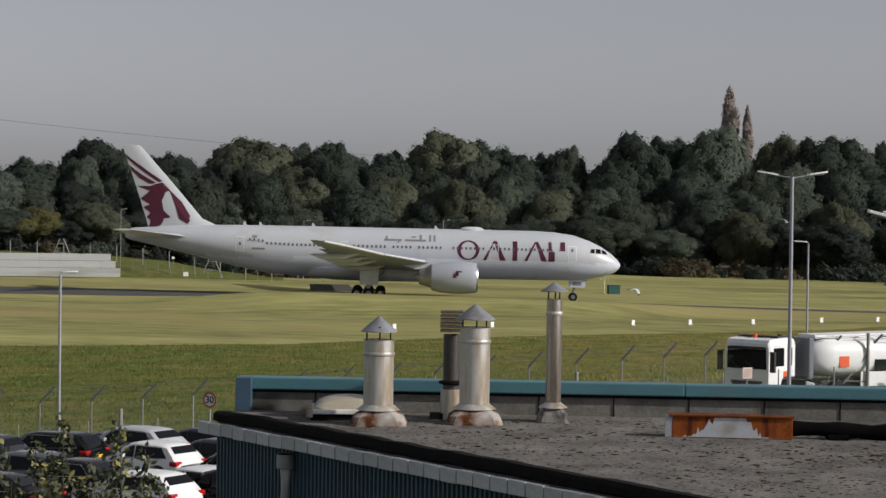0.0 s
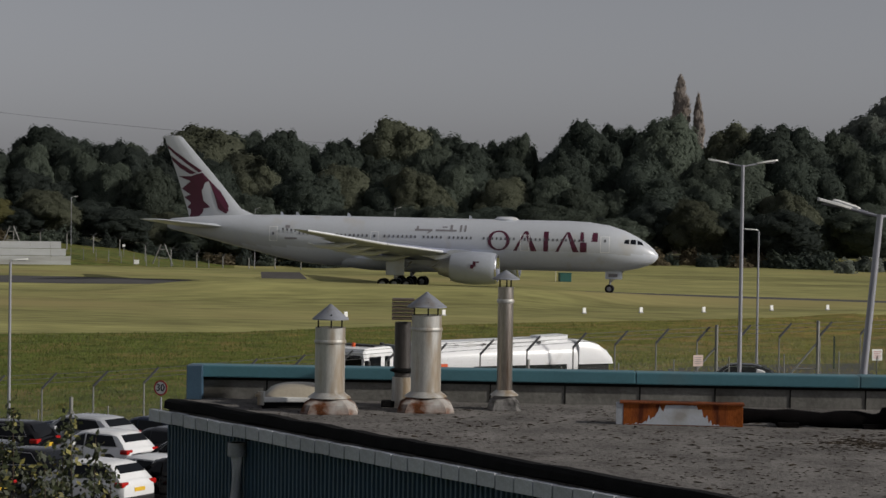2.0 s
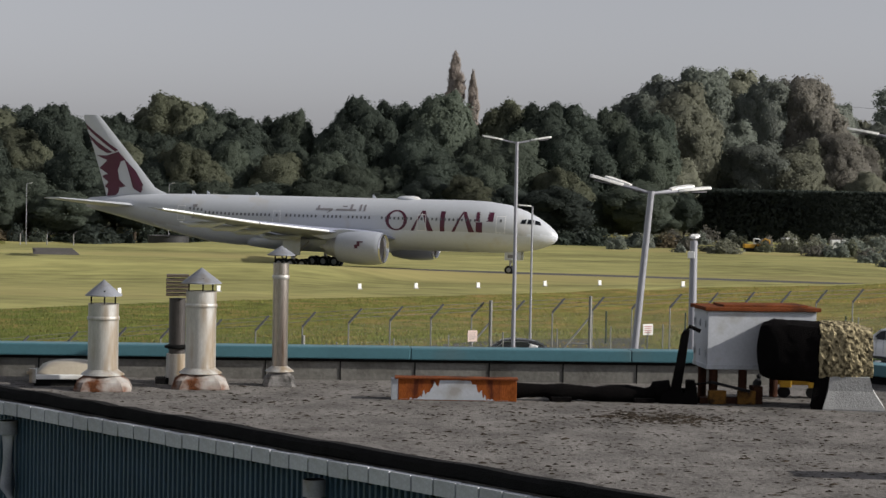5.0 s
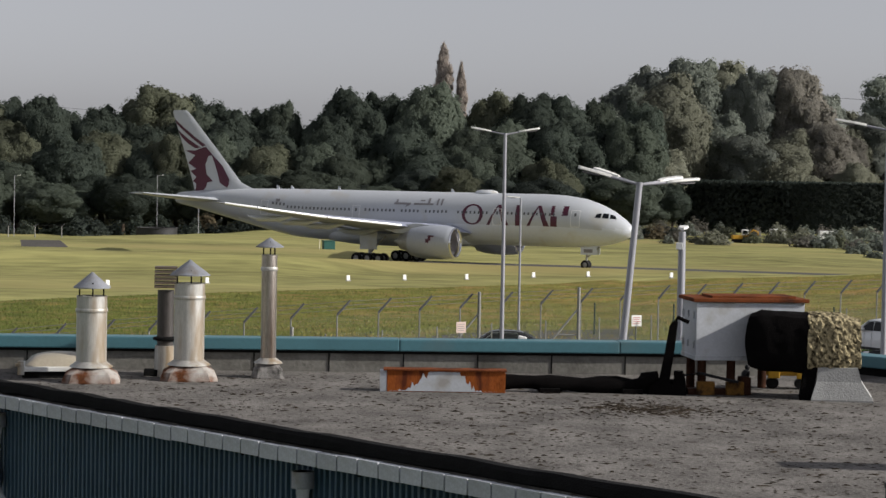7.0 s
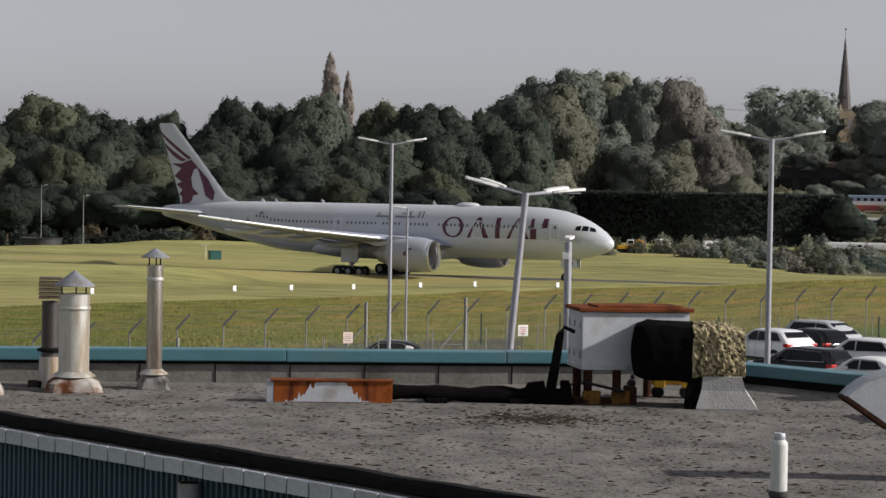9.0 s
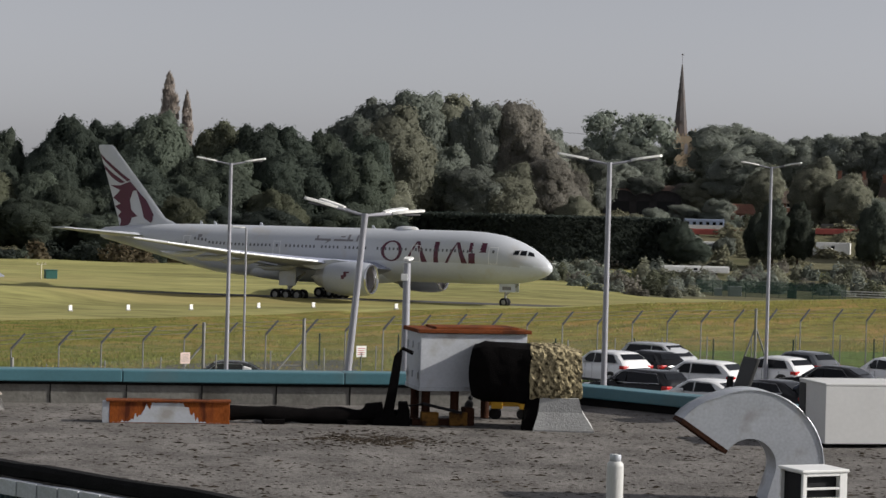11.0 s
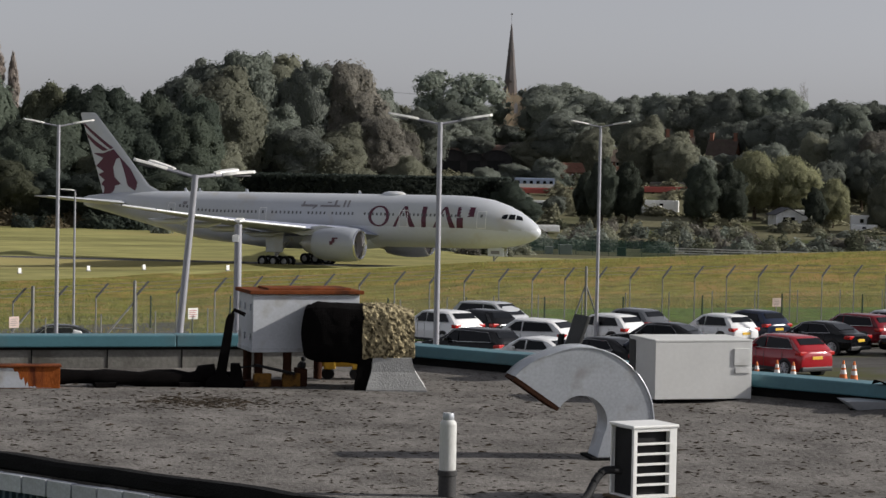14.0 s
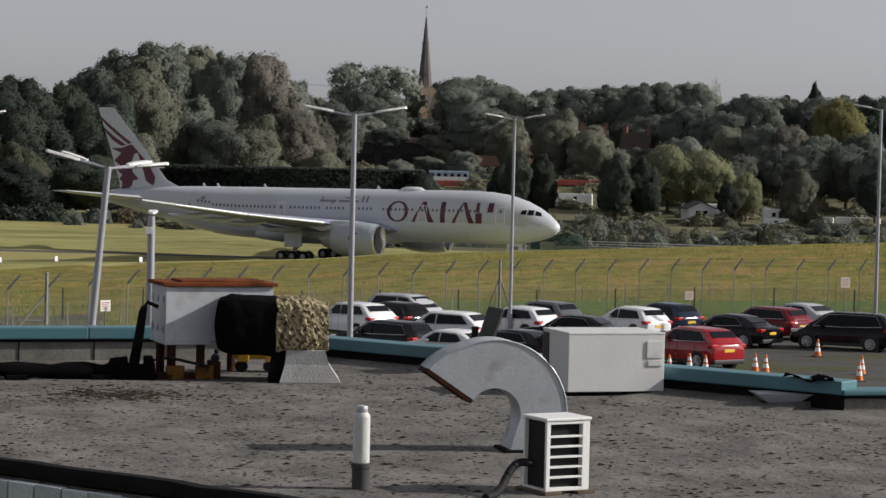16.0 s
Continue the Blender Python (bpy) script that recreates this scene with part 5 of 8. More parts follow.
    loft(bm, [[(x - w, -.1, z), (x + w, -.1, z), (x + w, .12, z), (x - w, .12, z)] for x, w, z in ((-.06, .20, 0), (-.05, .15, .14), (-.02, .075, .2), (.05, .065, .62), (.10, .055, 1.0), (.12, .04, 1.06))])
    part("post", bm, M_LAGGING, st)
    bm = B()
    tube(bm, [(.10, 0, 1.02), (.16, 0, 1.12), (.32, 0, 1.05)], .03, 8)
    part("arm", bm, M_LAGGING, st, smooth=True)
    bm = B()
    loft(bm, [[(x - w, -.1, z), (x + w, -.1, z), (x + w, .14, z), (x - w, .14, z)] for x, w, z in ((.2, .10, 0), (.2, .08, .22), (.18, .06, .34))])
    part("block", bm, M_LAGGING, st)
    bm = B()
    tube(bm, [(-.42, 0, .06), (-.30, 0, .2), (-.1, 0, .24)], [.1, .12, .1], 10)
    part("wrapped_end", bm, M_LAGGING, st, smooth=True)


build_plant_unit()


def build_elbow():
    ob = thing("duct_elbow", "large zinc duct elbow turned down to an open mouth", "duct", m=roof_spot(9.70, 23.46, -7))
    R, r, dep = .835, .30, .42
    cz = .42
    angs = [None] + [-26 + 172 * i / 26 for i in range(27)]
    rings = []
    for a in angs:
        if a is None:
            rings.append([(r * .62, 0, 0), (R * .86, 0, 0), (R * .86, dep, 0), (r * .62, dep, 0)])
            continue
        c, s = math.cos(radians(a)), math.sin(radians(a))
        k = 1 + .10 * smooth_step(110, 150, a)
        rings.append([(r * c, 0, cz + r * s), (R * k * c, 0, cz + R * k * s), (R * k * c, dep, cz + R * k * s), (r * c, dep, cz + r * s)])
    bm = B()
    rings = [[(x - .28, y, z) for x, y, z in q] for q in rings]
    loft(bm, rings, True, False)
    part("elbow", bm, M_DULL, ob, "dull blue-grey zinc sheet, stained")
    # Black inner shell imitates the shade inside the open mouth.
    inner = [[(Vector(p) * .96 + Vector((-.012, dep * .02, .03))) for p in q] for q in rings[14:]]
    bm = B()
    loft(bm, inner, True, False)
    part("mouth_lining", bm, M_BITUMEN, ob)
    # folded seams along the edges
    for y in (0.0, dep):
        bm = B()
        tube(bm, [Vector((q[1][0], y, q[1][2])) for q in rings], .012, 6)
        part("seam", bm, M_DULL, ob)
    bm = B()
    q = rings[-1]
    loft(bm, [[Vector(q[0]), Vector(q[1]), Vector(q[2]), Vector(q[3])], [Vector(q[0]) + Vector((-.03, 0, -.04)), Vector(q[1]) + Vector((-.03, 0, -.04)), Vector(q[2]) + Vector((-.03, 0, -.04)), Vector(q[3]) + Vector((-.03, 0, -.04))]], True, False)
    part("mouth_rim", bm, M_DARKRUST, ob, "dark rusted rim")
    bm = B()
    box(bm, -.16, .50, -.06, dep + .06, -.01, .03, .008)
    part("base_flange", bm, M_BITUMEN, ob)


build_elbow()


def build_cabinet():
    ob = thing("roof_cabinet", "plain grey steel cabinet standing on the roof", "cabinet", m=roof_spot(12.56, 29.42, -32))
    bm = B()
    box(bm, 0, 1.46, 0, 1.0, .06, .86, .01, pose(.34, -.2, 0, 0, 0, 30))
    body = part("casing", bm, M_CABINET, ob, "light grey painted casing")
    bm = B()
    box(bm, -.006, 1.466, -.006, 1.006, .86, .895, .012, pose(.34, -.2, 0, 0, 0, 30))
    part("lid", bm, M_CABINET, ob)
    for x0, x1, z0, z1 in ((1.18, 1.42, .53, .77), (1.20, 1.42, .42, .50)):
        bm = B()
        box(bm, x0, x1, -.02, .0, z0, z1, .006, pose(.34, -.2, 0, 0, 0, 30))
        part("hatch", bm, M_CABINET, body)
    for x in (.04, 1.16):
        bm = B()
        box(bm, x, x + .12, .05, .85, 0, .06, .01, pose(.34, -.2, 0, 0, 0, 30))
        part("runner", bm, M_BITUMEN, ob)
    bm = B()
    box(bm, -.012, .0, .74, .98, .10, .84, .004, pose(.34, -.2, 0, 0, 0, 30))
    part("side_grille", bm, M_TRIMDARK, ob, "dark louvred opening")


build_cabinet()


def build_condenser():
    ob = thing("air_conditioner", "white air-conditioner outdoor unit with slotted side", "air conditioner", m=roof_spot(8.49, 20.44, -24))
    w, d, h = .50, .43, .72
    turn = pose(0.24, 0, 0, 0, 0, 33)
    # the casing stands back behind an open louvred front and an open coil side
    bm = B()
    box(bm, .05, w, .07, d, .03, h, .008, turn)
    part("casing", bm, M_WHITE, ob, "white enamelled casing")
    # Black panel deepens the shade in the louvred recess.
    bm = B()
    box(bm, .046, w - .06, .064, .072, .05, h - .02, 0, turn)
    part("inner_face", bm, M_DARK, ob, "dark inside behind the louvres")
    bm = B()
    box(bm, .042, .052, .05, d - .015, .05, h - .02, 0, turn)
    part("coil_face", bm, M_DARK, ob, "dark coil face")
    for x0, x1, y0, y1, z0, z1 in ((0, .045, 0, .035, .03, h), (w - .085, w, 0, .072, .03, h), (0, .052, d - .025, d, .03, h), (.045, w - .085, 0, .066, h - .035, h), (.045, w - .085, 0, .066, .03, .065), (0, .05, .035, d - .025, .03, .05)):
        bm = B()
        box(bm, x0, x1, y0, y1, z0, z1, .006, turn)
        part("frame_member", bm, M_WHITE, ob)
    for i in range(5):
        bm = B()
        z = .155 + .1 * i
        box(bm, .045, w - .085, 0, .05, z, z + .02, .004, turn)
        part("slat", bm, M_WHITE, ob)
    bm = B()
    box(bm, -.015, w + .015, -.015, d + .015, h, h + .03, .01, turn)
    part("top", bm, M_WHITE, ob)
    for x in (.02, w - .1):
        bm = B()
        box(bm, x - .06, x + .14, -.06, d + .06, -.0, .032, .006, turn)
        part("plinth", bm, mat("weathered_timber", (0.12, 0.09, 0.06), .9, scale=4, vary=.3, bump=.4), ob)
    bm = B()
    tube(bm, bend([(.12, .10, .29), (.02, .05, .31), (-.06, .0, .29), (-.13, -.08, .20), (-.18, -.20, .10), (-.24, -.38, .045), (-.32, -.58, .042)]), .04, 10)
    part("hose", bm, M_DARK, ob, "black insulated hose", True)


build_condenser()


def build_tube():
    ob = thing("vent_pipe", "white plastic vent pipe with a grey foot", "vent pipe", m=roof_spot(7.07, 21.12))
    bm = B()
    lathe(bm, [(.083, .20), (.083, .70), (.078, .73), (.05, .76), (.05, .81), (.001, .825)], 24)
    part("pipe", bm, mat("grubby_white_plastic", (.50, .50, .48), .5, scale=5, vary=.15, bump=.05, dirt=(.27, .26, .24), dirt_amount=.45, dirt_scale=6, stretch=(1, 1, .25)), ob, smooth=True)
    bm = B()
    lathe(bm, [(.088, 0), (.088, .20), (.098, .21), (.098, .25), (.084, .26)], 24)
    part("foot", bm, mat("blackened_plastic", (.035, .034, .034), .7, scale=4, vary=.4, bump=.1), ob, "blackened foot", True)
    bm = B()
    lathe(bm, [(.052, .745), (.056, .75), (.056, .80), (.05, .82)], 20)
    part("cap", bm, M_DULL, ob, smooth=True)


build_tube()


def build_parapet_bits():
    ob = thing("bracket_lamp", "dark tilted floodlight on the parapet", "floodlight", m=pose(12.62, 32.4, ROOF_Z + .39, 0, 0, -22))
    bm = B()
    box(bm, -.07, .10, -.05, .05, 0, .18, .02)
    tube(bm, [(.0, 0, .1), (.02, 0, .34)], .05, 10)
    part("bracket", bm, M_DARK, ob)
    bm = B()
    box(bm, -.03, .03, -.27, .24, -.10, .54, .02, pose(.17, 0, .12, 0, 19, 24))
    part("panel", bm, M_TRIMDARK, ob)
    ob = thing("metal_trough", "grey sheet-metal trough at the parapet", "trough", m=roof_spot(14.85, 27.5, -12))
    bm = B()
    loft(bm, [[(x0, y0, z), (x1, y0, z), (x1, y1, z), (x0, y1, z)] for z, x0, x1, y0, y1 in ((.02, .22, .55, 0, .25), (.18, .0, .78, -.12, .38))])
    part("trough_body", bm, M_PALEPANEL, ob)
    bm = B()
    box(bm, .1, .6, .02, .3, 0, .06, .01)
    part("foot", bm, M_BITUMEN, ob)
    ob = thing("felt_scraps", "crumpled black felt lying on the coping", "roof felt", m=pose(15.4, 27.55, ROOF_Z + .36, 0, 0, -60))
    rg = random.Random(9)
    bm = B()
    rings = [[(.12 * i + rg.uniform(-.02, .02), .09 * j - .2, .03 + .05 * math.sin(i * 1.3 + j) + rg.uniform(0, .03)) for j in range(5)] for i in range(7)]
    loft(bm, rings, False)
    bmesh.ops.solidify(bm, geom=list(bm.faces), thickness=.012)
    part("felt_sheet", bm, M_LAGGING, ob)


build_parapet_bits()


def build_roof_debris():
    """Flakes of moss and grit strewn over the felt."""
    rg = np.random.default_rng(17)
    verts, faces = [], []
    e = (E2 - E1).normalized()
    inn = Vector((-e.y, e.x, 0))
    if inn.dot(Vector((1, 1, 0))) < 0:
        inn = -inn
    n = 0
    while n < 10600:
        p = Vector((rg.uniform(-3, 20), rg.uniform(14.5, 35), 0))
        if n > 9800:
            p = Vector((6.6 + rg.normal() * .75, 30.1 + rg.normal() * .55, 0))
        if (p - E1).dot(inn) < .35 or (p - P2).dot(Vector((-8.3, -5.1, 0)).normalized()) < 1.0 and p.x > 9.5 or p.y > 35.1:
            continue
        band = .5 + .3 * math.sin(p.y * 3.1 + math.sin(p.x * .7) * 2) + .3 * math.sin(p.x * 1.9 + 1.3 * math.sin(p.y * 2.3))
        near = math.exp(-((p.x - 6.5) / 1.0) ** 2 - ((p.y - 30.3) / .8) ** 2)
        if rg.random() > .25 + .6 * band * band + near:
            continue
        r = rg.uniform(.006, .025) * (1.9 if rg.random() < .13 + near * .45 else 1)
        o, k = len(verts), 5
        h = r * rg.uniform(.2, .5)
        a0 = rg.uniform(0, 6)
        for j in range(k):
            q = r * rg.uniform(.35, 1.4)
            verts.append((p.x + 1.5 * q * math.cos(a0 + j * 1.2566), p.y + q * math.sin(a0 + j * 1.2566), ROOF_Z + .002))
        verts.append((p.x, p.y, ROOF_Z + h))
        faces += [(o + j, o + (j + 1) % k, o + k) for j in range(k)]
        n += 1
    ob = put("roof_moss", mesh_of("roof_moss", verts, faces, mat("dark_moss_flakes", (.034, .027, .020), 1.0, scale=6, vary=.4, bump=0, island=.5)))
    tagged(ob, "dark moss flakes and grit scattered over the felt", "moss", kind="stuff")


build_roof_debris()

# ---- fences ----
M_POST = mat("concrete_post", (0.235, 0.23, 0.22), 0.85, scale=4, vary=0.2, bump=0.3, per_object=0.15)
M_CRANK = mat("galvanised_arm", (0.085, 0.085, 0.09), 0.6, 0.3, scale=4, vary=0.15, bump=0.05)
M_GREENPOST = mat("dark_green_steel", (0.015, 0.035, 0.022), 0.5, scale=4, vary=0.2, bump=0.05)


def mesh_material(name, color, cover):
    m = mat(name, color, 0.6, scale=6, vary=0.15, bump=0)
    n, l = m.node_tree.nodes, m.node_tree.links
    tr, mx = n.new("ShaderNodeBsdfTransparent"), n.new("ShaderNodeMixShader")
    mx.inputs[0].default_value = cover
    l.new(tr.outputs[0], mx.inputs[1])
    l.new(n["Principled BSDF"].outputs[0], mx.inputs[2])
    l.new(mx.outputs[0], n["Material Output"].inputs[0])
    return m


M_CHAIN = mesh_material("chain_link", (0.14, 0.15, 0.14), 0.075)
M_GREENMESH = mesh_material("green_mesh", (0.05, 0.09, 0.06), 0.12)


def along(table_d, az0, az1, step, zt=None):
    """Points at equal steps along a line given by bearing and distance."""
    pts, az = [], az0
    last = None
    while az < az1:
        p = polar(az, table(az, table_d))
        p.z = zt(az) if zt else ground_z(p.x, p.y)
        if last is None or (p - last).length >= step:
            pts.append(p)
            last = p
        az += 0.01
    return pts


def post_mesh(h, w, crank):
    bm = B()
    tube(bm, [(0, 0, -.3), (0, 0, h)], [w, w * .8], 6)
    me = bpy.data.meshes.new("post")
    bm.to_mesh(me)
    bm.free()
    me.materials.append(M_POST)
    if not crank:
        return me, None
    bm = B()
    tube(bm, [(0, 0, h - .03), (crank, .15, h + crank * 1.05)], [.06, .05], 6)
    m2 = bpy.data.meshes.new("crank_arm")
    bm.to_mesh(m2)
    bm.free()
    m2.materials.append(M_CRANK)
    return me, m2


def build_fence(name, label, pts, h, w, crank, chain, wires, postmat=None):
    ob = thing(name, label, "fence", kind="")
    me, arm = post_mesh(h, w, crank)
    if postmat:
        me.materials[0] = postmat
    for p in pts:
        q = put("post", me, ob)
        q.matrix_basis = pose(p.x, p.y, p.z)
        if arm:
            put("crank_arm", arm, q)
    if chain:
        for a, b in zip(pts, pts[1:]):
            c = Vector((0, -.06, 0))
            me2 = mesh_of("mesh_panel", [a + c, b + c, b + c + Vector((0, 0, h - .05)), a + c + Vector((0, 0, h - .05))], [(0, 1, 2, 3)], chain)
            put("mesh_panel", me2, ob)
    for k in range(wires):
        bm = B()
        off = Vector((crank * (.35 + .3 * k), .05 + .05 * k, h + crank * (.35 + .32 * k)))
        tube(bm, [p + off for p in pts], .012, 4)
        part("wire", bm, M_CRANK, ob)
    return ob


FENCE_PTS = along(FENCE_D, -13.84, 33, 2.19)
build_fence("security_fence", "chain-link security fence on concrete posts with cranked tops", FENCE_PTS, 2.6, .042, .6, M_CHAIN, 3)
SECOND = [(a, d - 2.2) for a, d in FENCE_D]
build_fence("chain_link_fence", "lower chain-link fence on slim concrete posts", along(SECOND, -14, 33, 2.9), 1.9, .038, 0, M_CHAIN, 0)
build_fence("green_mesh_fence", "dark green steel posts with thin mesh", along([(-20, 121), (40, 123)], 11, 33, 4.2), 1.75, .055, 0, M_GREENMESH, 0, M_GREENPOST)
# strainer posts with stays
for az in (-8.0, 3.4, 8.1, 10.6, 21.9):
    p = polar(az, table(az, FENCE_D) - .4)
    p.z = ground_z(p.x, p.y)
    ob = thing("strainer_post", "tall fence straining post with sloping stays", "fence post", "straining posts", Matrix.Translation(p))
    bm = B()
    tube(bm, [(0, 0, -.3), (0, 0, 3.3 if az > 8 else 2.2)], .08, 8)
    part("post", bm, M_POST, ob)
    for s in ((-1, 1) if az < 8 or az > 20 else (-1,)):
        bm = B()
        tube(bm, [(s * (1.9 if az > 8 and az < 20 else .85), 0, 0), (0, 0, 2.3 if az > 8 else 1.7)], .05, 6)
        part("stay", bm, M_POST, ob)
    if 8 < az < 20:
        bm = B()
        tube(bm, [(-1.1, 0, 1.0), (0, 0, 1.0)], .04, 6)
        part("tie", bm, M_POST, ob)

# ---- lamp posts ----
M_HEAD = mat("lamp_head_white", (0.76, 0.75, 0.71), 0.35, scale=2, vary=0.06, bump=0.02)


def lamp_head(parent, m, k=1.0):
    bm = B()
    loft(bm, [[(x, y * w, z + t) for y, t in ((-1, 0), (-.8, .05), (.8, .05), (1, 0), (.8, -.02), (-.8, -.02))] for x, w, z in ((.0, .05, .0), (.12, .11, .01), (.3, .15, .025), (.75, .15, .05), (.82, .10, .055))])
    me = bpy.data.meshes.new("lamp_head")
    bm.to_mesh(me)
    bm.free()
    me.materials.append(M_HEAD)
    h = put("lamp_head", me, parent)
    h.matrix_basis = m @ Matrix.Diagonal((k, k, k, 1))
    bm = B()
    box(bm, .3, .7, -.1, .1, -.03, .0, .006)
    me = bpy.data.meshes.new("lens")
    bm.to_mesh(me)
    bm.free()
    me.materials.append(M_GREYMARK)
    put("lens", me, h)


def lamp_post(az, d, top, heads, r=.085, lean=(0, 0), arm=.55, base=None, head=1.0, label="slim grey lamp post with two flat white heads"):
    p = polar(az, d)
    p.z = ground_z(p.x, p.y) if base is None else base
    h = top - p.z
    ob = thing("lamp_post", label, "lamp post", "car park lamps", Matrix.Translation(p) @ pose(0, 0, 0, lean[0], lean[1], -az))
    bm = B()
    tube(bm, [(0, 0, -.2), (0, 0, 1.2)], r * 1.25, 14)
    tube(bm, [(0, 0, 1.2), (0, 0, h)], [r, r * .75], 14)
    part("pole", bm, M_POLE, ob, smooth=True)
    for a in heads:
        c, s = math.cos(radians(a)), math.sin(radians(a))
        bm = B()
        tube(bm, [(0, 0, h - (.06 if arm > .3 else -.04)), (c * arm, s * arm, h + .06)], .032, 8)
        part("arm", bm, M_POLE, ob, smooth=True)
        lamp_head(ob, pose(c * (arm - .05), s * (arm - .05), h + .055, 0, -6 if arm > .3 else 0, a), head)
    return ob, h


la, hA = lamp_post(8.68, 90, 12.46, (14, 166), arm=.62)
bm = B()
box(bm, -.02, .32, -.12, .12, 2.62, 2.86, .04, pose(0, 0, 0, 0, 14, 0))
part("camera_housing", bm, M_WHITE, la, "white camera housing clamped to the pole")
lamp_post(18.16, 60, 12.25, (10, 170), arm=.62)
lamp_post(22.18, 105, 13.15, (-8, 188), arm=.62)
lamp_post(11.28, 54, 10.80, (24, 50, 135, 165), .1, (0, 4.9), .75, None, 1.0, "leaning grey lamp post with four flat white heads")
lamp_post(9.1, 112, 9.6, (180,), .06, (0, 0), .1, None, 0.8, "short slim lamp post with one small head")
lamp_post(-9.52, 96, 8.1, (0,), .07, (0, 0), .12, None, 0.8, "slim lamp post with one small head")
le, hE = lamp_post(13.15, 50, 9.72, (86,), .105, (0, 0), .04, None, 0.72, "stout grey post with a single flat head")
lamp_post(31.24, 108, 14.0, (170,), .09, (0, 0), .5)
bm = B()
box(bm, -.13, .02, -.13, -.1, 6.90, 7.05, .01)
part("notice", bm, M_WHITE, le, "small white notice")

# ---- signs ----
M_SIGNWHITE = mat("sign_white", (0.78, 0.76, 0.74), 0.5, scale=3, vary=0.05, bump=0)
M_SIGNRED = mat("sign_red", (0.42, 0.02, 0.03), 0.5, scale=3, vary=0.08, bump=0)
M_SIGNPINK = mat("faded_sign", (0.62, 0.47, 0.43), 0.6, scale=3, vary=0.08, bump=0)
p = polar(-5.8, 92)
p.z = ground_z(p.x, p.y)
SIGN = thing("speed_limit_sign", "round white speed limit sign with a red border", "road sign", m=Matrix.Translation(p) @ pose(0, 0, 0, 0, 0, -26))
bm = B()
tube(bm, [(0, 0.04, -.1), (0, 0.04, 2.2)], .035, 10)
part("pole", bm, M_POLE, SIGN)
zc = 3.21 - p.z
bm = B()
tube(bm, [(0, 0, zc), (0, .012, zc)], .31, 32)
plate = part("plate", bm, M_SIGNRED, SIGN, "red border ring")
bm = B()
tube(bm, [(0, -.006, zc), (0, -.001, zc)], .245, 32)
part("white_field", bm, M_SIGNWHITE, plate)
cu = bpy.data.curves.new("digits", "FONT")
cu.body, cu.size, cu.align_x, cu.align_y, cu.extrude, cu.offset = "30", .40, "CENTER", "CENTER", .002, .008
cu.materials.append(M_DARK)
tx = put("digits", cu, plate)
tx.matrix_basis = pose(0, -.012, zc, 90, 0, 0)


def notice(az, d, z, w, h, m, label):
    p = polar(az, d)
    g = ground_z(p.x, p.y)
    ob = thing("notice_board", label, "sign", "fence notices", pose(p.x, p.y, g, 0, 0, -az + 28))
    bm = B()
    box(bm, -w / 2, w / 2, -.06, -.04, z - g - h / 2, z - g + h / 2, .005)
    pl = part("board", bm, m, ob)
    for k in range(4):
        bm = B()
        zz = z - g + h * (.28 - .18 * k)
        box(bm, -w * .36, w * (.36 - .1 * (k % 2)), -.066, -.06, zz - .014, zz + .014)
        part("text_bar", bm, M_SIGNRED if m is M_SIGNWHITE else M_POST, pl)
    bm = B()
    tube(bm, [(0, 0, -.1), (0, 0, z - g + h / 2)], .04, 8)
    part("post", bm, M_POST, ob)


notice(12.04, 110.5, 3.83, .54, .54, M_SIGNWHITE, "square white notice with red writing on the fence")
notice(7.64, 106, 3.65, .50, .52, M_SIGNPINK, "faded pinkish notice on the fence")
notice(26.64, 131, 3.81, .54, .48, M_SIGNPINK, "faded pinkish notice on the fence")
notice(30.48, 136, 4.58, .60, .62, M_SIGNPINK, "pale notice board on the fence")
notice(19.0, 120, 3.9, .24, .26, M_SIGNWHITE, "small white plate on the fence")

# ---- cars ----
M_TYRE = M_DARK
M_RIM = mat("alloy_rim", (0.55, 0.55, 0.57), 0.3, 0.8, scale=4, vary=0.1, bump=0)
M_TAIL = mat("tail_light_red", (0.40, 0.012, 0.010), 0.2, scale=3, vary=0.1, bump=0)
M_LENS = mat("head_light_clear", (0.75, 0.76, 0.78), 0.12, scale=3, vary=0.05, bump=0)
M_PLATEY = mat("yellow_number_plate", (0.72, 0.45, 0.03), 0.5, scale=3, vary=0.05, bump=0)
M_TRIM = mat("black_plastic_trim", (0.018, 0.018, 0.019), 0.6, scale=5, vary=0.2, bump=0.1)
PAINT = {k: mat("car_paint_" + k, c, 0.14, 0.0, scale=1.0, vary=0.05, bump=0) for k, c in
         dict(white=(.76, .76, .76), black=(.006, .006, .007), red=(.30, .012, .018), darkred=(.14, .010, .016), silver=(.42, .43, .45), grey=(.085, .09, .10), navy=(.016, .022, .042), darkgrey=(.032, .034, .040)).items()}
for m in PAINT.values():
    m.node_tree.nodes["Principled BSDF"].inputs["Coat Weight"].default_value = 0.15
for k in ("black", "navy", "darkgrey", "darkred"):
    PAINT[k].node_tree.nodes["Principled BSDF"].inputs["Specular IOR Level"].default_value = 0.2
    PAINT[k].node_tree.nodes["Principled BSDF"].inputs["Coat Weight"].default_value = 0.06
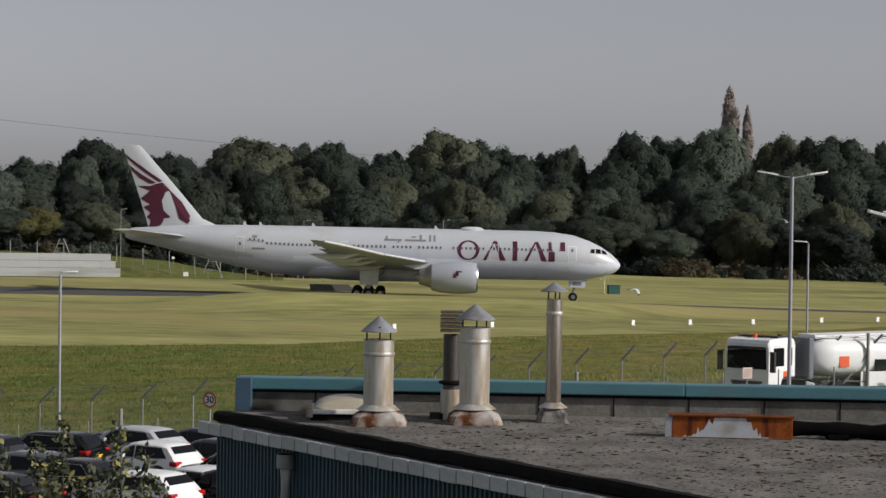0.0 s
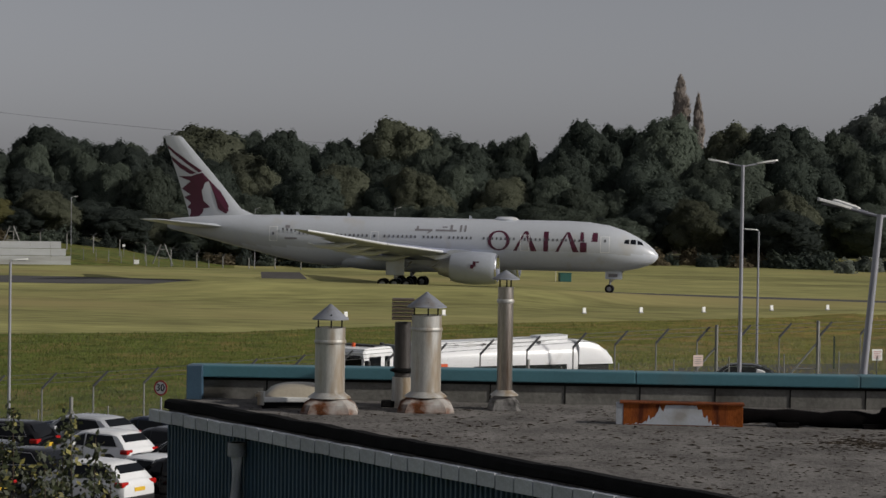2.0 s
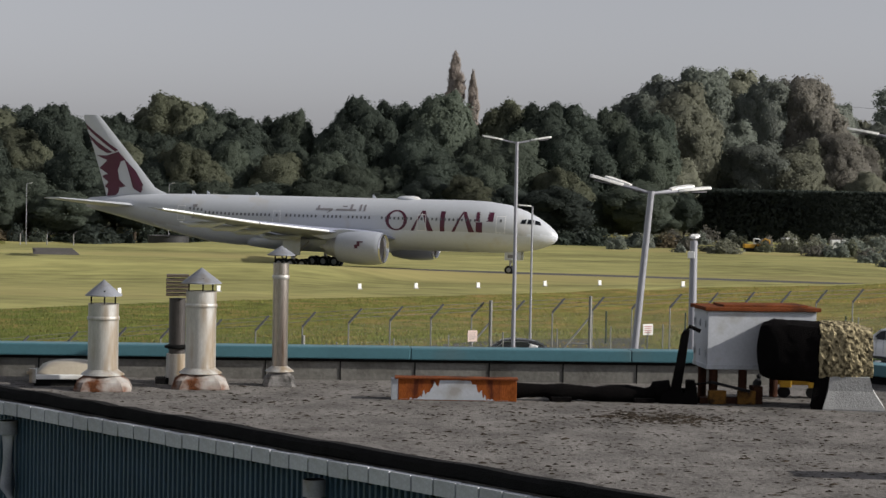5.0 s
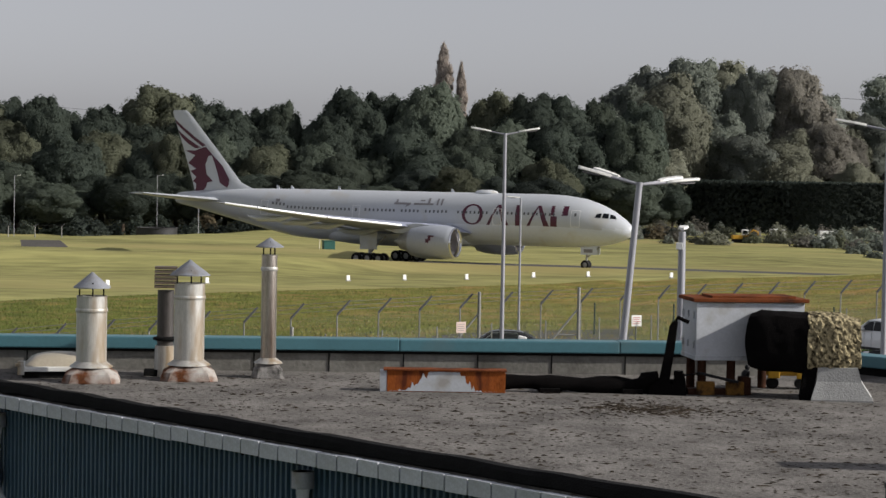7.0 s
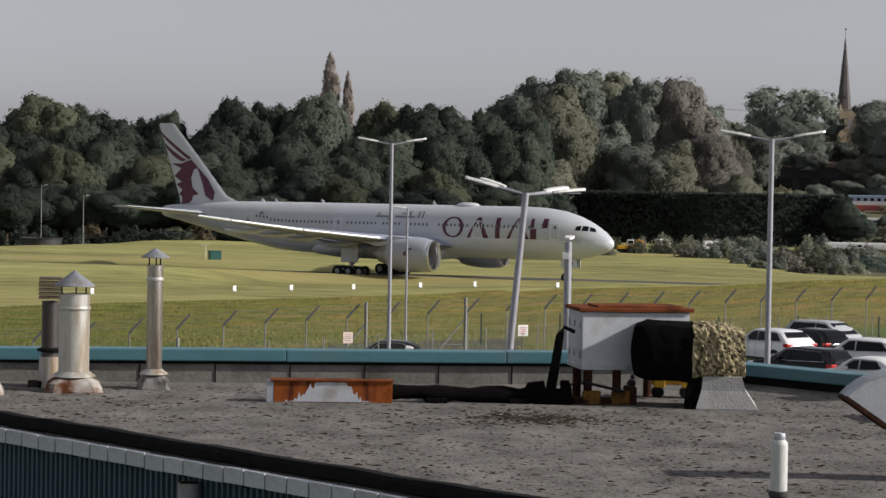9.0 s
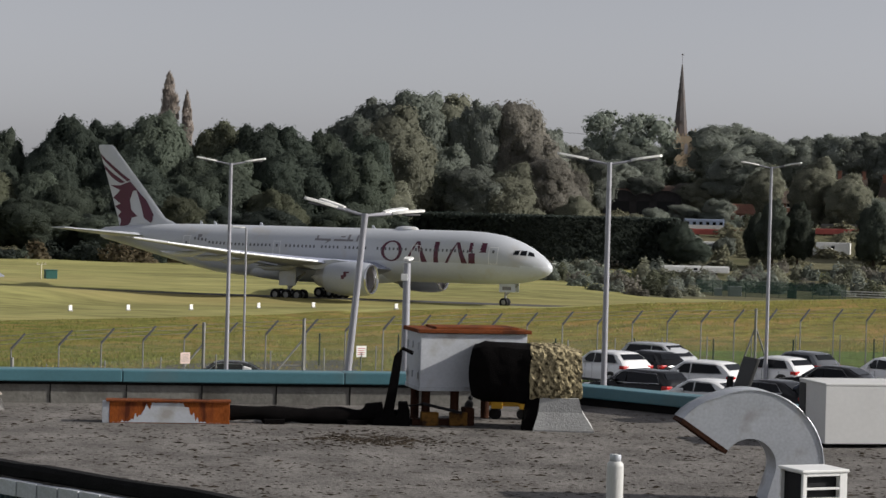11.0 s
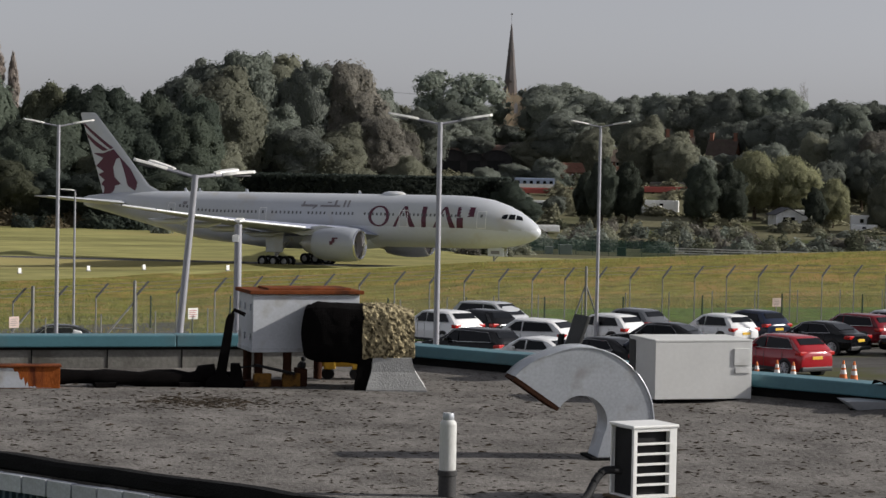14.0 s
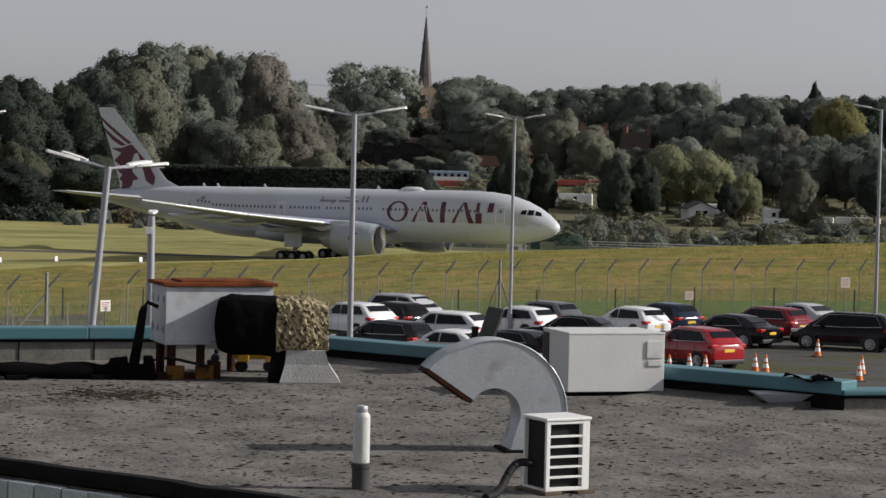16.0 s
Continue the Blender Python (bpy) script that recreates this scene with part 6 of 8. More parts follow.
# length, width, height, bonnet height, belt, stations of the roof (front, top front, top rear, rear) from the nose
KINDS = {"hatch": (4.15, 1.76, 1.48, .86, .92, (1.05, 1.85, 3.55, 4.05)), "suv": (4.45, 1.84, 1.62, 1.0, 1.06, (1.10, 1.85, 3.75, 4.38)),
         "saloon": (4.75, 1.82, 1.44, .86, .92, (1.25, 2.05, 3.45, 4.30)), "mpv": (4.65, 1.84, 1.68, .98, 1.04, (.75, 1.70, 4.1, 4.6)), "estate": (4.70, 1.82, 1.50, .88, .94, (1.25, 2.05, 4.15, 4.62))}


def make_car(kind, paint, label):
    L, Wd, H, hb, belt, (f0, f1, r1, r0) = KINDS[kind]
    ob = thing("car", label, "car", "parked cars")
    w = Wd / 2
    X = lambda d: L / 2 - d
    # lower body in sections from nose to tail
    secs = []
    for d, k, lo, top in ((0, .72, .36, .58), (.06, .84, .26, .66), (.25, .93, .22, .74), (.7, .98, .2, hb - .04), (f0, 1, .2, hb + .03), (f1, 1, .2, belt), (L * .55, 1, .2, belt + .02), (r1, 1, .2, belt + .04), (min(r0, L - .3), .985, .22, belt + (.06 if kind != "saloon" else .04)), (L - .12, .94, .28, belt + (.02 if kind != "saloon" else .0)), (L - .02, .88, .34, belt - .08), (L, .80, .42, belt - .22)):
        secs.append([(X(d), y * w * k, z) for y, z in ((-.86, lo), (-1, lo + .12), (-1.0, (lo + top) / 2), (-.97, top - .10), (-.88, top), (-.4, top + .025), (.4, top + .025), (.88, top), (.97, top - .10), (1.0, (lo + top) / 2), (1, lo + .12), (.86, lo))])
    part("body", loft(B(), secs), PAINT[paint], ob, smooth=True)
    # upper body with its windows set on it
    gb = belt - .02
    roof = [(f0 - .02, hb - .03), (f0 + .45 * (f1 - f0), hb + .56 * (H - .05 - hb)), (f1, H - .05), (f1 + .35, H - .005), (L * .52, H), (r1 - .35, H - .015), (r1, H - .06), (r1 + .62 * (r0 - r1), belt + .42 * (H - belt)), (r0, belt + .02)]
    side_y = lambda z: w * (.945 - .215 * (z - gb) / (H - gb))
    rings = []
    for d, z in roof:
        e = max(gb - .06, z - .09)
        rings.append([(X(d), -w * .93, gb - .12), (X(d), -side_y(e), e), (X(d), -side_y(z) * .90, z - .025), (X(d), -w * .42, z), (X(d), w * .42, z), (X(d), side_y(z) * .90, z - .025), (X(d), side_y(e), e), (X(d), w * .93, gb - .12)])
    upper = part("upper_body", loft(B(), rings), PAINT[paint], ob, smooth=True)
    m_ = L * .52
    for s in (-1, 1):
        for name, poly in (("front_window", ((f0 + .42, gb + .05), (f1 + .10, H - .16), (m_ - .04, H - .13), (m_ - .04, gb + .04))), ("rear_window", ((m_ + .04, gb + .04), (m_ + .04, H - .13), (r1 - .22, H - .15), (min(r1 + .12, r0 - .45), gb + .09)))):
            bm = B()
            loft(bm, [[(X(d), s * (side_y(z) + off), z) for d, z in poly] for off in (-.03, .012)])
            part(name, bm, M_GLASS, upper, "dark side window")
        if kind != "hatch":
            bm = B()
            line = [(f0 + .36, gb + .03), (f1 + .06, H - .125), (m_, H - .10), (r1 - .20, H - .12), (min(r1 + .18, r0 - .40), gb + .08), (m_, gb + .015), (f0 + .36, gb + .03)]
            tube(bm, [(X(d), s * (side_y(z) + .012), z) for d, z in line], .011, 5)
            part("window_trim", bm, M_RIM, upper, "thin bright window trim")
        for d in (f1 - .02, m_, min(r1 - .1, L * .76)):
            bm = B()
            box(bm, X(d) - .006, X(d) + .006, s * w - .004, s * w + .004, .36, gb - .04)
            part("door_gap", bm, M_TRIM, ob)
    for name, (d0, z0), (d1, z1), y0, y1 in (("windscreen", (f0 + .12, hb + .07), (f1 - .06, H - .12), .78, .62), ("rear_screen", (r0 - .07 - .3 * (r0 - r1), belt + .04 + .28 * (H - belt)), (r1 + .07, H - .13), .70, .60)):
        out = .03 if name == "windscreen" else -.03
        bm = B()
        loft(bm, [[(X(d0) + o, -w * y0, z0 + abs(o) * .6), (X(d0) + o, w * y0, z0 + abs(o) * .6), (X(d1) + o, w * y1, z1 + abs(o) * .6), (X(d1) + o, -w * y1, z1 + abs(o) * .6)] for o in (-out, out * 1.6)])
        part(name, bm, M_GLASS, upper, "dark raked glass")
    for s in (-1, 1):
        bm = B()
        box(bm, X(L * .82), X(L * .18), s * w - .012, s * w + .012, .22, .34, .01)
        part("sill", bm, M_TRIM, ob)
        bm = B()
        box(bm, X(f1 - .05), X(f1 - .25), s * (w + .02) - .09, s * (w + .02) + .09, gb + .02, gb + .15, .03)
        part("mirror", bm, PAINT[paint], ob)
        bm = B()
        box(bm, X(L - .015), X(L - .34), s * w * .80 - .19, s * w * .80 + .17, belt - .19, belt - .02, .05)
        part("tail_light", bm, M_TAIL, ob, "red tail light")
        bm = B()
        box(bm, X(.42), X(.08), s * w * .70 - .15, s * w * .70 + .15, hb - .26, hb - .12, .03)
        part("headlight", bm, M_LENS, ob, "clear headlight")
        for d in (L * .185, L * .80):
            bm = B()
            tube(bm, [(X(d), s * (w - .2), .34), (X(d), s * (w + .004), .34)], .40, 22)
            part("wheel_arch", bm, M_TRIM, ob)
            bm = B()
            tube(bm, [(X(d), s * (w - .2), .33), (X(d), s * (w + .015), .33)], [.33, .32], 22)
            wl = part("wheel", bm, M_TYRE, ob)
            bm = B()
            for k in range(10):
                a = 2 * math.pi * k / 10
                tube(bm, [(X(d) + .03 * math.cos(a), s * (w + .022), .33 + .03 * math.sin(a)), (X(d) + .225 * math.cos(a), s * (w + .022), .33 + .225 * math.sin(a))], [.022, .030], 5)
            rings = [[(X(d) + q * math.cos(a), s * (w + o), .33 + q * math.sin(a)) for a in (2 * math.pi * j / 22 for j in range(22))] for q, o in ((.205, .012), (.21, .026), (.24, .026), (.245, .012))]
            loft(bm, rings, True, False)
            part("rim", bm, M_RIM, wl, "bright alloy rim")
    bm = B()
    box(bm, X(L + .015), X(L - .1), -.26, .26, belt - .34 if kind != "saloon" else .62, belt - .22 if kind != "saloon" else .74, .005)
    part("number_plate", bm, M_PLATEY, ob, "plain yellow plate")
    bm = B()
    box(bm, X(L + .02), X(L - .22), -w * .88, w * .88, .24, .44, .06)
    part("rear_bumper", bm, M_TRIM, ob)
    bm = B()
    box(bm, X(.2), X(-.01), -w * .55, w * .55, .30, .52, .03)
    part("grille", bm, M_TRIM, ob)
    return ob


CARS = {}


def park(kind, paint, x, y, heading, label=None):
    """heading: degrees counter-clockwise from +X."""
    label = label or {"white": "white", "black": "black", "red": "bright red", "darkred": "dark red", "silver": "silver", "grey": "dark grey", "navy": "dark navy blue", "darkgrey": "charcoal"}[paint] + " " + {"hatch": "five-door hatchback", "suv": "sport utility car", "saloon": "four-door saloon", "mpv": "people carrier", "estate": "estate car"}[kind] + " parked on the car park asphalt"
    m = pose(x, y, ground_z(x, y) + .03, 0, 0, heading)
    if (kind, paint) in CARS:
        c = copy_thing(CARS[kind, paint], m)
    else:
        c = CARS[kind, paint] = make_car(kind, paint, label)
        c.matrix_basis = m
    return c


def park_at(az, d, kind, paint, turn):
    """turn: heading seen from the eye; 0 to the right, 90 straight away."""
    p = polar(az, d)
    park(kind, paint, p.x, p.y, turn - az)


for row in ((18.2, 105, "suv", "white", 132), (19.2, 108, "hatch", "black", 132), (19.6, 117, "mpv", "silver", -40), (20.5, 99.5, "suv", "white", 150), (22.35, 106, "hatch", "white", 140), (22.95, 110.5, "hatch", "grey", 140),
            (23.75, 101, "saloon", "black", 156), (25.15, 107.5, "hatch", "white", 134), (25.98, 111, "hatch", "navy", 134), (26.75, 92.5, "suv", "red", 132), (27.65, 104.0, "saloon", "black", 146), (28.5, 109.5, "estate", "darkred", 142), (29.35, 114, "saloon", "silver", 142), (30.5, 103.5, "mpv", "black", 166),
            (20.65, 91, "saloon", "white", 145), (22.25, 91.5, "saloon", "black", 145), (23.4, 90.5, "hatch", "navy", 140), (19.0, 95, "estate", "black", 140), (8.6, 108, "saloon", "black", 178)):
    park_at(*row)
for row in ((-7.35, 81.5, "hatch", "white", 140), (-5.75, 82.5, "hatch", "darkgrey", 140), (-5.05, 79, "estate", "black", 140), (-7.6, 72.5, "hatch", "white", 142), (-7.75, 87, "suv", "silver", 140), (-8.4, 91, "estate", "navy", 150),
            (-9.9, 86, "estate", "black", 150), (-10.5, 78, "hatch", "grey", 150), (-9.2, 76, "saloon", "black", 145), (-6.1, 90, "hatch", "navy", 140), (-11.6, 84, "hatch", "darkgrey", 145), (-6.1, 74, "saloon", "white", 142), (-11.3, 72, "saloon", "black", 150), (-5.4, 73, "hatch", "black", 140)):
    park_at(*row)

# ---- traffic cones ----
M_CONE = mat("cone_orange", (0.62, 0.15, 0.02), 0.6, scale=4, vary=0.12, bump=0.05)


def cone(az, d, h=.76):
    p = polar(az, d)
    ob = thing("traffic_cone", "orange and white traffic cone on the asphalt", "traffic cone", "traffic cones", pose(p.x, p.y, ground_z(p.x, p.y) + .03))
    bm = B()
    box(bm, -.2, .2, -.2, .2, 0, .05, .015)
    part("base", bm, M_TRIM, ob)
    for a, b, m, n in ((.05, .3, M_CONE, "lower_band"), (.3, .52, M_SIGNWHITE, "white_sleeve"), (.52, .62, M_CONE, "middle_band"), (.62, .8, M_SIGNWHITE, "upper_sleeve"), (.8, 1.0, M_CONE, "tip")):
        bm = B()
        tube(bm, [(0, 0, a * h), (0, 0, b * h)], [.17 - .14 * a, .17 - .14 * b], 16)
        part(n, bm, m, ob, smooth=True)


for c in ((29.86, 98.6), (30.89, 87.6), (28.59, 89.7), (28.33, 90.1), (30.95, 90.5), (26.7, 89.5), (26.2, 88.5), (27.1, 88.8)):
    cone(*c)

# ---- the tanker lorry ----
M_TANKER = mat("tanker_white", (0.78, 0.78, 0.78), 0.3, scale=.8, vary=.05, bump=.02, dirt=(.55, .53, .50), dirt_amount=.25, dirt_scale=.8)
M_TGREEN = mat("dark_green_panel", (0.007, 0.010, 0.009), 0.6, scale=2, vary=.2, bump=0)
M_TGREEN.node_tree.nodes["Principled BSDF"].inputs["Specular IOR Level"].default_value = 0.1
M_ORANGE = mat("orange_decal", (0.70, 0.10, 0.02), 0.5, scale=3, vary=.08, bump=0)
TANKER = thing("tanker_lorry", "white aircraft refuelling tanker lorry driving along the perimeter road", "lorry")


def build_tanker():
    T = TANKER
    # x forward, nose at 0; ground at z 0
    bm = B()
    loft(bm, [[(x, y * w, z) for y, z in ((-1, .55), (1, .55), (1, t - .25), (.93, t), (-.93, t), (-1, t - .25))] for x, w, t in ((0, 1.2, 2.8), (-.12, 1.23, 2.97), (-.5, 1.25, 3.03), (-2.0, 1.25, 3.05), (-2.25, 1.22, 2.95))])
    cab = part("cab", bm, M_TANKER, T, "white lorry cab")
    cab.matrix_basis = pose(-1.6, 0, 0, 0, 0, 24) @ pose(1.6, 0, 0)
    bm = B()
    loft(bm, [[(x, -1.08, 1.62), (x, 1.08, 1.62), (x, 1.05, 2.54), (x, -1.05, 2.54)] for x in (-.05, .02)])
    part("windscreen", bm, M_GLASS, cab)
    bm = B()
    loft(bm, [[(x, -1.05, 2.55), (x, 1.05, 2.55), (x - .02, 1.0, 2.66), (x - .02, -1.0, 2.66)] for x in (-.05, .07)])
    part("sun_visor", bm, M_TRIM, cab, "dark tinted sun visor")
    for s in (-.35, .45):
        bm = B()
        tube(bm, [(.035, s, 1.62), (.035, s - .5, 1.95)], .018, 6)
        part("wiper", bm, M_TRIM, cab)
    bm = B()
    box(bm, -1.5, -.9, -1.1, 1.1, 3.07, 3.13, .02)
    part("roof_deflector", bm, M_TRIM, cab, "dark flat roof deflector")
    bm = B()
    box(bm, -.05, .04, -.85, .85, .74, 1.06, .02)
    part("grille", bm, M_TRIM, cab)
    bm = B()
    box(bm, -.25, .06, -1.24, 1.24, .35, .68, .05)
    part("bumper", bm, M_TANKER, cab)
    for s in (-1, 1):
        for x0, x1, nm in ((-1.25, -.35, "door_window"), (-1.95, -1.55, "rear_window")):
            bm = B()
            box(bm, x0, x1, s * 1.245 - .012, s * 1.245 + .012, 1.75, 2.6, .004)
            part(nm, bm, M_GLASS, cab)
        bm = B()
        box(bm, -.05, .12, s * 1.45 - .13, s * 1.45 + .13, 1.5, 2.45, .04)
        box(bm, -.05, .0, s * 1.25, s * 1.45, 2.4, 2.46) if s > 0 else box(bm, -.05, .0, -1.45, -1.25, 2.4, 2.46)
        part("mirror", bm, M_TRIM, cab)
        bm = B()
        box(bm, .0, .07, s * .95 - .18, s * .95 + .18, .72, .95, .03)
        part("headlight", bm, M_LENS, cab)
        bm = B()
        box(bm, -1.6, -1.2, s * 1.256 - .004, s * 1.256 + .004, 1.15, 1.5)
        part("door_mark", bm, M_ORANGE, cab)
    bm = B()
    tube(bm, [(-.7, 0, 3.03), (-.7, 0, 3.22)], .09, 10)
    part("beacon", bm, M_ORANGE, cab, "orange beacon")
    # tank, rising a little to the rear
    def tank_ring(x, k, lo=1.13, hi=3.16):
        up = hi - .017 * (12.9 + x)
        mid, hh = (lo + up) / 2, (up - lo) / 2
        ring = []
        for j in range(32):
            a = 2 * math.pi * j / 32
            c, s = math.cos(a), math.sin(a)
            q = (abs(c) ** 3 + abs(s) ** 3) ** (-1 / 3)
            ring.append((x, 1.24 * c * q * k, mid + hh * s * q * k))
        return ring
    tank = part("tank", loft(B(), [tank_ring(x, k) for x, k in ((-3.55, .45), (-3.75, .68), (-4.05, .86), (-4.4, .96), (-4.75, 1), (-12.9, 1), (-13.1, .97))]), M_TANKER, T, "long white tank", True)
    bm = B()
    loft(bm, [[(x, y, z + zz) for y, zz in ((-.72, 0), (.72, 0), (.72, .17), (-.72, .17))] for x, z in ((-3.9, 2.97), (-11.5, 3.10))])
    part("top_walkway", bm, M_TANKER, tank)
    bm = B()
    loft(bm, [[(x, y, z + zz) for y, zz in ((-.5, 0), (.5, 0), (.5, .3), (-.5, .3))] for x, z in ((-11.3, 3.06), (-12.9, 3.11))])
    part("valve_box", bm, M_TANKER, tank)
    for x in (-6.2, -7.8, -9.4, -11.0):
        bm = B()
        box(bm, x - .02, x + .02, -1.0, 1.0, 3.02, 3.165 - .017 * (12.9 + x), .004)
        part("seam_band", bm, M_POST, tank)
    # Bulkhead grey is darkened to paint in the shade behind the cab.
    bm = B()
    box(bm, -3.5, -3.25, -1.2, 1.2, .9, 3.02, .04)
    part("front_bulkhead", bm, mat("grey_bulkhead", (.13, .14, .16), .5, scale=1, vary=.1, bump=0), T)
    bm = B()
    tube(bm, [(-3.0, -.9, .9), (-3.0, -.9, 3.1)], .11, 10)
    part("exhaust_stack", bm, M_TRIM, T)
    # rear hood; a solid black box imitates the shaded pump bay under it
    bm = B()
    loft(bm, [[(x, y * 1.24, z) for y, z in ((-1, 1.95), (-1, t - .35), (-.9, t - .08), (-.6, t), (.6, t), (.9, t - .08), (1, t - .35), (1, 1.95))] for x, t in ((-13.15, 3.16), (-13.8, 3.13), (-14.4, 2.98), (-14.85, 2.68), (-15.2, 2.3))])
    part("rear_hood", bm, M_TANKER, T, "white rounded rear hood", True)
    bm = B()
    box(bm, -15.0, -13.2, -1.15, 1.15, .7, 1.95, .03)
    part("pump_bay", bm, M_DARK, T)
    for s in (-1, 1):
        bm = B()
        box(bm, -12.4, -7.0, s * 1.25 - .02, s * 1.25 + .02, 1.42, 1.98, .006)
        pn = part("side_panel", bm, M_TGREEN, T, "dark green side panel")
        bm = B()
        tube(bm, [(-9.0, s * 1.262, 1.7), (-9.0, s * 1.28, 1.7)], .24, 20)
        part("white_disc", bm, M_TANKER, pn)
        bm = B()
        box(bm, -5.5, -4.95, s * 1.252 - .008, s * 1.252 + .008, 1.65, 2.15)
        part("hazard_plate", bm, M_ORANGE, tank, "orange hazard plate")
        bm = B()
        box(bm, -12.4, -6.2, s * 1.2 - .03, s * 1.2 + .03, .7, 1.4, .02)
        part("side_skirt", bm, M_TANKER, T)
    bm = B()
    box(bm, -14.9, -.3, -.5, .5, .6, 1.0, .03)
    part("chassis", bm, M_TRIM, T)
    for x in (-1.35, -4.9, -10.4, -11.7, -13.0):
        for s in (-1, 1):
            wheel(T, x, s * 1.05, .5, .5, .36)


build_tanker()
# how far the lorry is turned towards the eye, degrees at each second
TANKER_TURN = [(0, 33), (1, 33), (2, 27), (3, 17), (4, 12), (16, 8)]
# seconds, bearing, distance of the cab's front
TANKER_ROWS = [(0.0, 7.38, 107.5), (0.5, 5.18, 108), (1.0, 2.93, 108.5), (1.5, 0.85, 109), (2.0, -1.44, 109.5), (2.5, -4.3, 110), (3.0, -7.3, 110), (3.5, -10.2, 110.5), (4.0, -13.0, 111), (4.7, -17.0, 113), (6.8, -29.0, 119), (10.2, -42.0, 132), (16.0, -55.0, 160)]

# ---- the hillside: hedge, shrubs, houses, church ----
def clump_mesh(name, seed, leafm, n, sx, sy, sz, size, flat=False):
    """A shrub or hedge: small leaf clumps on an uneven mound or clipped block."""
    rng = np.random.default_rng(seed)
    d = rng.normal(size=(n, 3))
    d /= np.linalg.norm(d, axis=1)[:, None]
    d[:, 2] = np.abs(d[:, 2]) if not flat else d[:, 2]
    if flat:
        d = rng.uniform(-1, 1, (n, 3))
        if flat == "top":
            d[:, 2] = 1
        else:
            side = rng.random(n)
            d[:, 1] = np.where(side < .7, -1, np.where(side < .9, 1, d[:, 1]))
            d[:, 0] = np.where(side >= .9, np.sign(d[:, 0]), d[:, 0])
        p = d * np.array([sx, sy, sz / 2]) * rng.uniform(.93, 1.05, (n, 1)) + np.array([0, 0, sz / 2])
    else:
        boughs = rng.normal(size=(13, 3))
        boughs[:, 2] = np.abs(boughs[:, 2])
        boughs /= np.linalg.norm(boughs, axis=1)[:, None]
        reach = (d @ boughs.T)
        near = reach.argmax(1)
        bump = (.55 + .55 * np.clip(reach.max(1), 0, 1) ** 9) * rng.uniform(.8, 1.12, 13)[near]
        p = d * np.array([sx, sy, sz]) * (bump * rng.uniform(.86, 1.1, n))[:, None]
    nrm = d * .5 + rng.normal(size=(n, 3)) * .34 + np.array([0, 0, .5])
    if not flat:
        nrm += (d - boughs[near]) * .9
    nrm /= np.linalg.norm(nrm, axis=1)[:, None]
    a = np.cross(nrm, rng.normal(size=(n, 3)))
    a /= np.linalg.norm(a, axis=1)[:, None]
    b = np.cross(nrm, a)
    s = size * rng.uniform(.5, 1.3, n)[:, None]
    verts = np.stack([p - a * s, p - b * s, p + a * s, p + b * s], 1).reshape(-1, 3).tolist()
    faces, idx = [(4 * i, 4 * i + 1, 4 * i + 2, 4 * i + 3) for i in range(n)], [0] * n
    o = len(verts)
    if flat:
        verts += [(x * sx * .93, y * sy * .93, z * sz * .96) for z in (0, 1) for x, y in ((-1, -1), (1, -1), (1, 1), (-1, 1))]
        faces += [(o, o + 1, o + 5, o + 4), (o + 1, o + 2, o + 6, o + 5), (o + 2, o + 3, o + 7, o + 6), (o + 3, o, o + 4, o + 7), (o + 4, o + 5, o + 6, o + 7)]
        idx += [1] * 5
    else:
        for k in range(4):
            for j in range(9):
                t, q = k * .5, j * .698
                verts.append((sx * .6 * math.cos(t) * math.cos(q), sy * .6 * math.cos(t) * math.sin(q), sz * .6 * math.sin(t)))
        for k in range(3):
            for j in range(9):
                faces.append((o + k * 9 + j, o + k * 9 + (j + 1) % 9, o + k * 9 + 9 + (j + 1) % 9, o + k * 9 + 9 + j))
                idx.append(1)
    me = mesh_of(name, verts, faces, leafm, True)
    normals = np.repeat(nrm, 4, axis=0).tolist()
    for f in faces[n:]:
        for vi in f:
            g = Vector(verts[vi]) - Vector((0, 0, sz / 2 if flat else 0))
            normals.append((g.normalized() + Vector((0, 0, .5))).normalized())
    me.normals_split_custom_set(normals)
    return me


def build_hedge():
    ob = thing("tall_hedge", "tall clipped dark green conifer hedge", "hedge")
    a, b = polar(13.2, 452), polar(19.75, 450)
    ang = math.degrees(math.atan2(b.y - a.y, b.x - a.x))
    p = (a + b) / 2
    for name, count, face in (("clipped_sides", 9000, "sides"), ("clipped_top", 4000, "top")):
        me = clump_mesh(name, 3, LEAF[12], count, (b - a).length / 2 + .4, 2.6, 10.4, .36, flat=face)
        put(name, me, ob).matrix_basis = pose(p.x, p.y, ground_z(p.x, p.y) - .6, 0, 0, ang)
    # end of the hedge: rounded bushes
    for az, d, top in ((19.9, 449, 8.2), (20.25, 449, 5.0), (12.9, 450, 8)):
        plant("deep", az, d, top, 3.6)


build_hedge()
SHRUBS = [clump_mesh("shrub", 20 + i, LEAF[m], 720, 1, 1, 1, .095) for i, m in enumerate((9, 8, 10, 11, 1, 0, 2, 3, 12))]
rng = random.Random(21)


def shrub(az, d, r, h, k=None, label="scrubby green bush on rough ground"):
    p = polar(az, d)
    ob = thing("bush", label, "bush", "scrub bushes")
    put("foliage", SHRUBS[rng.randrange(5) if k is None else k], ob)
    ob.matrix_basis = Matrix.LocRotScale((p.x, p.y, ground_z(p.x, p.y) - .1), Euler((0, 0, rng.uniform(0, 6.3))), (r, r * rng.uniform(.8, 1.2), h))


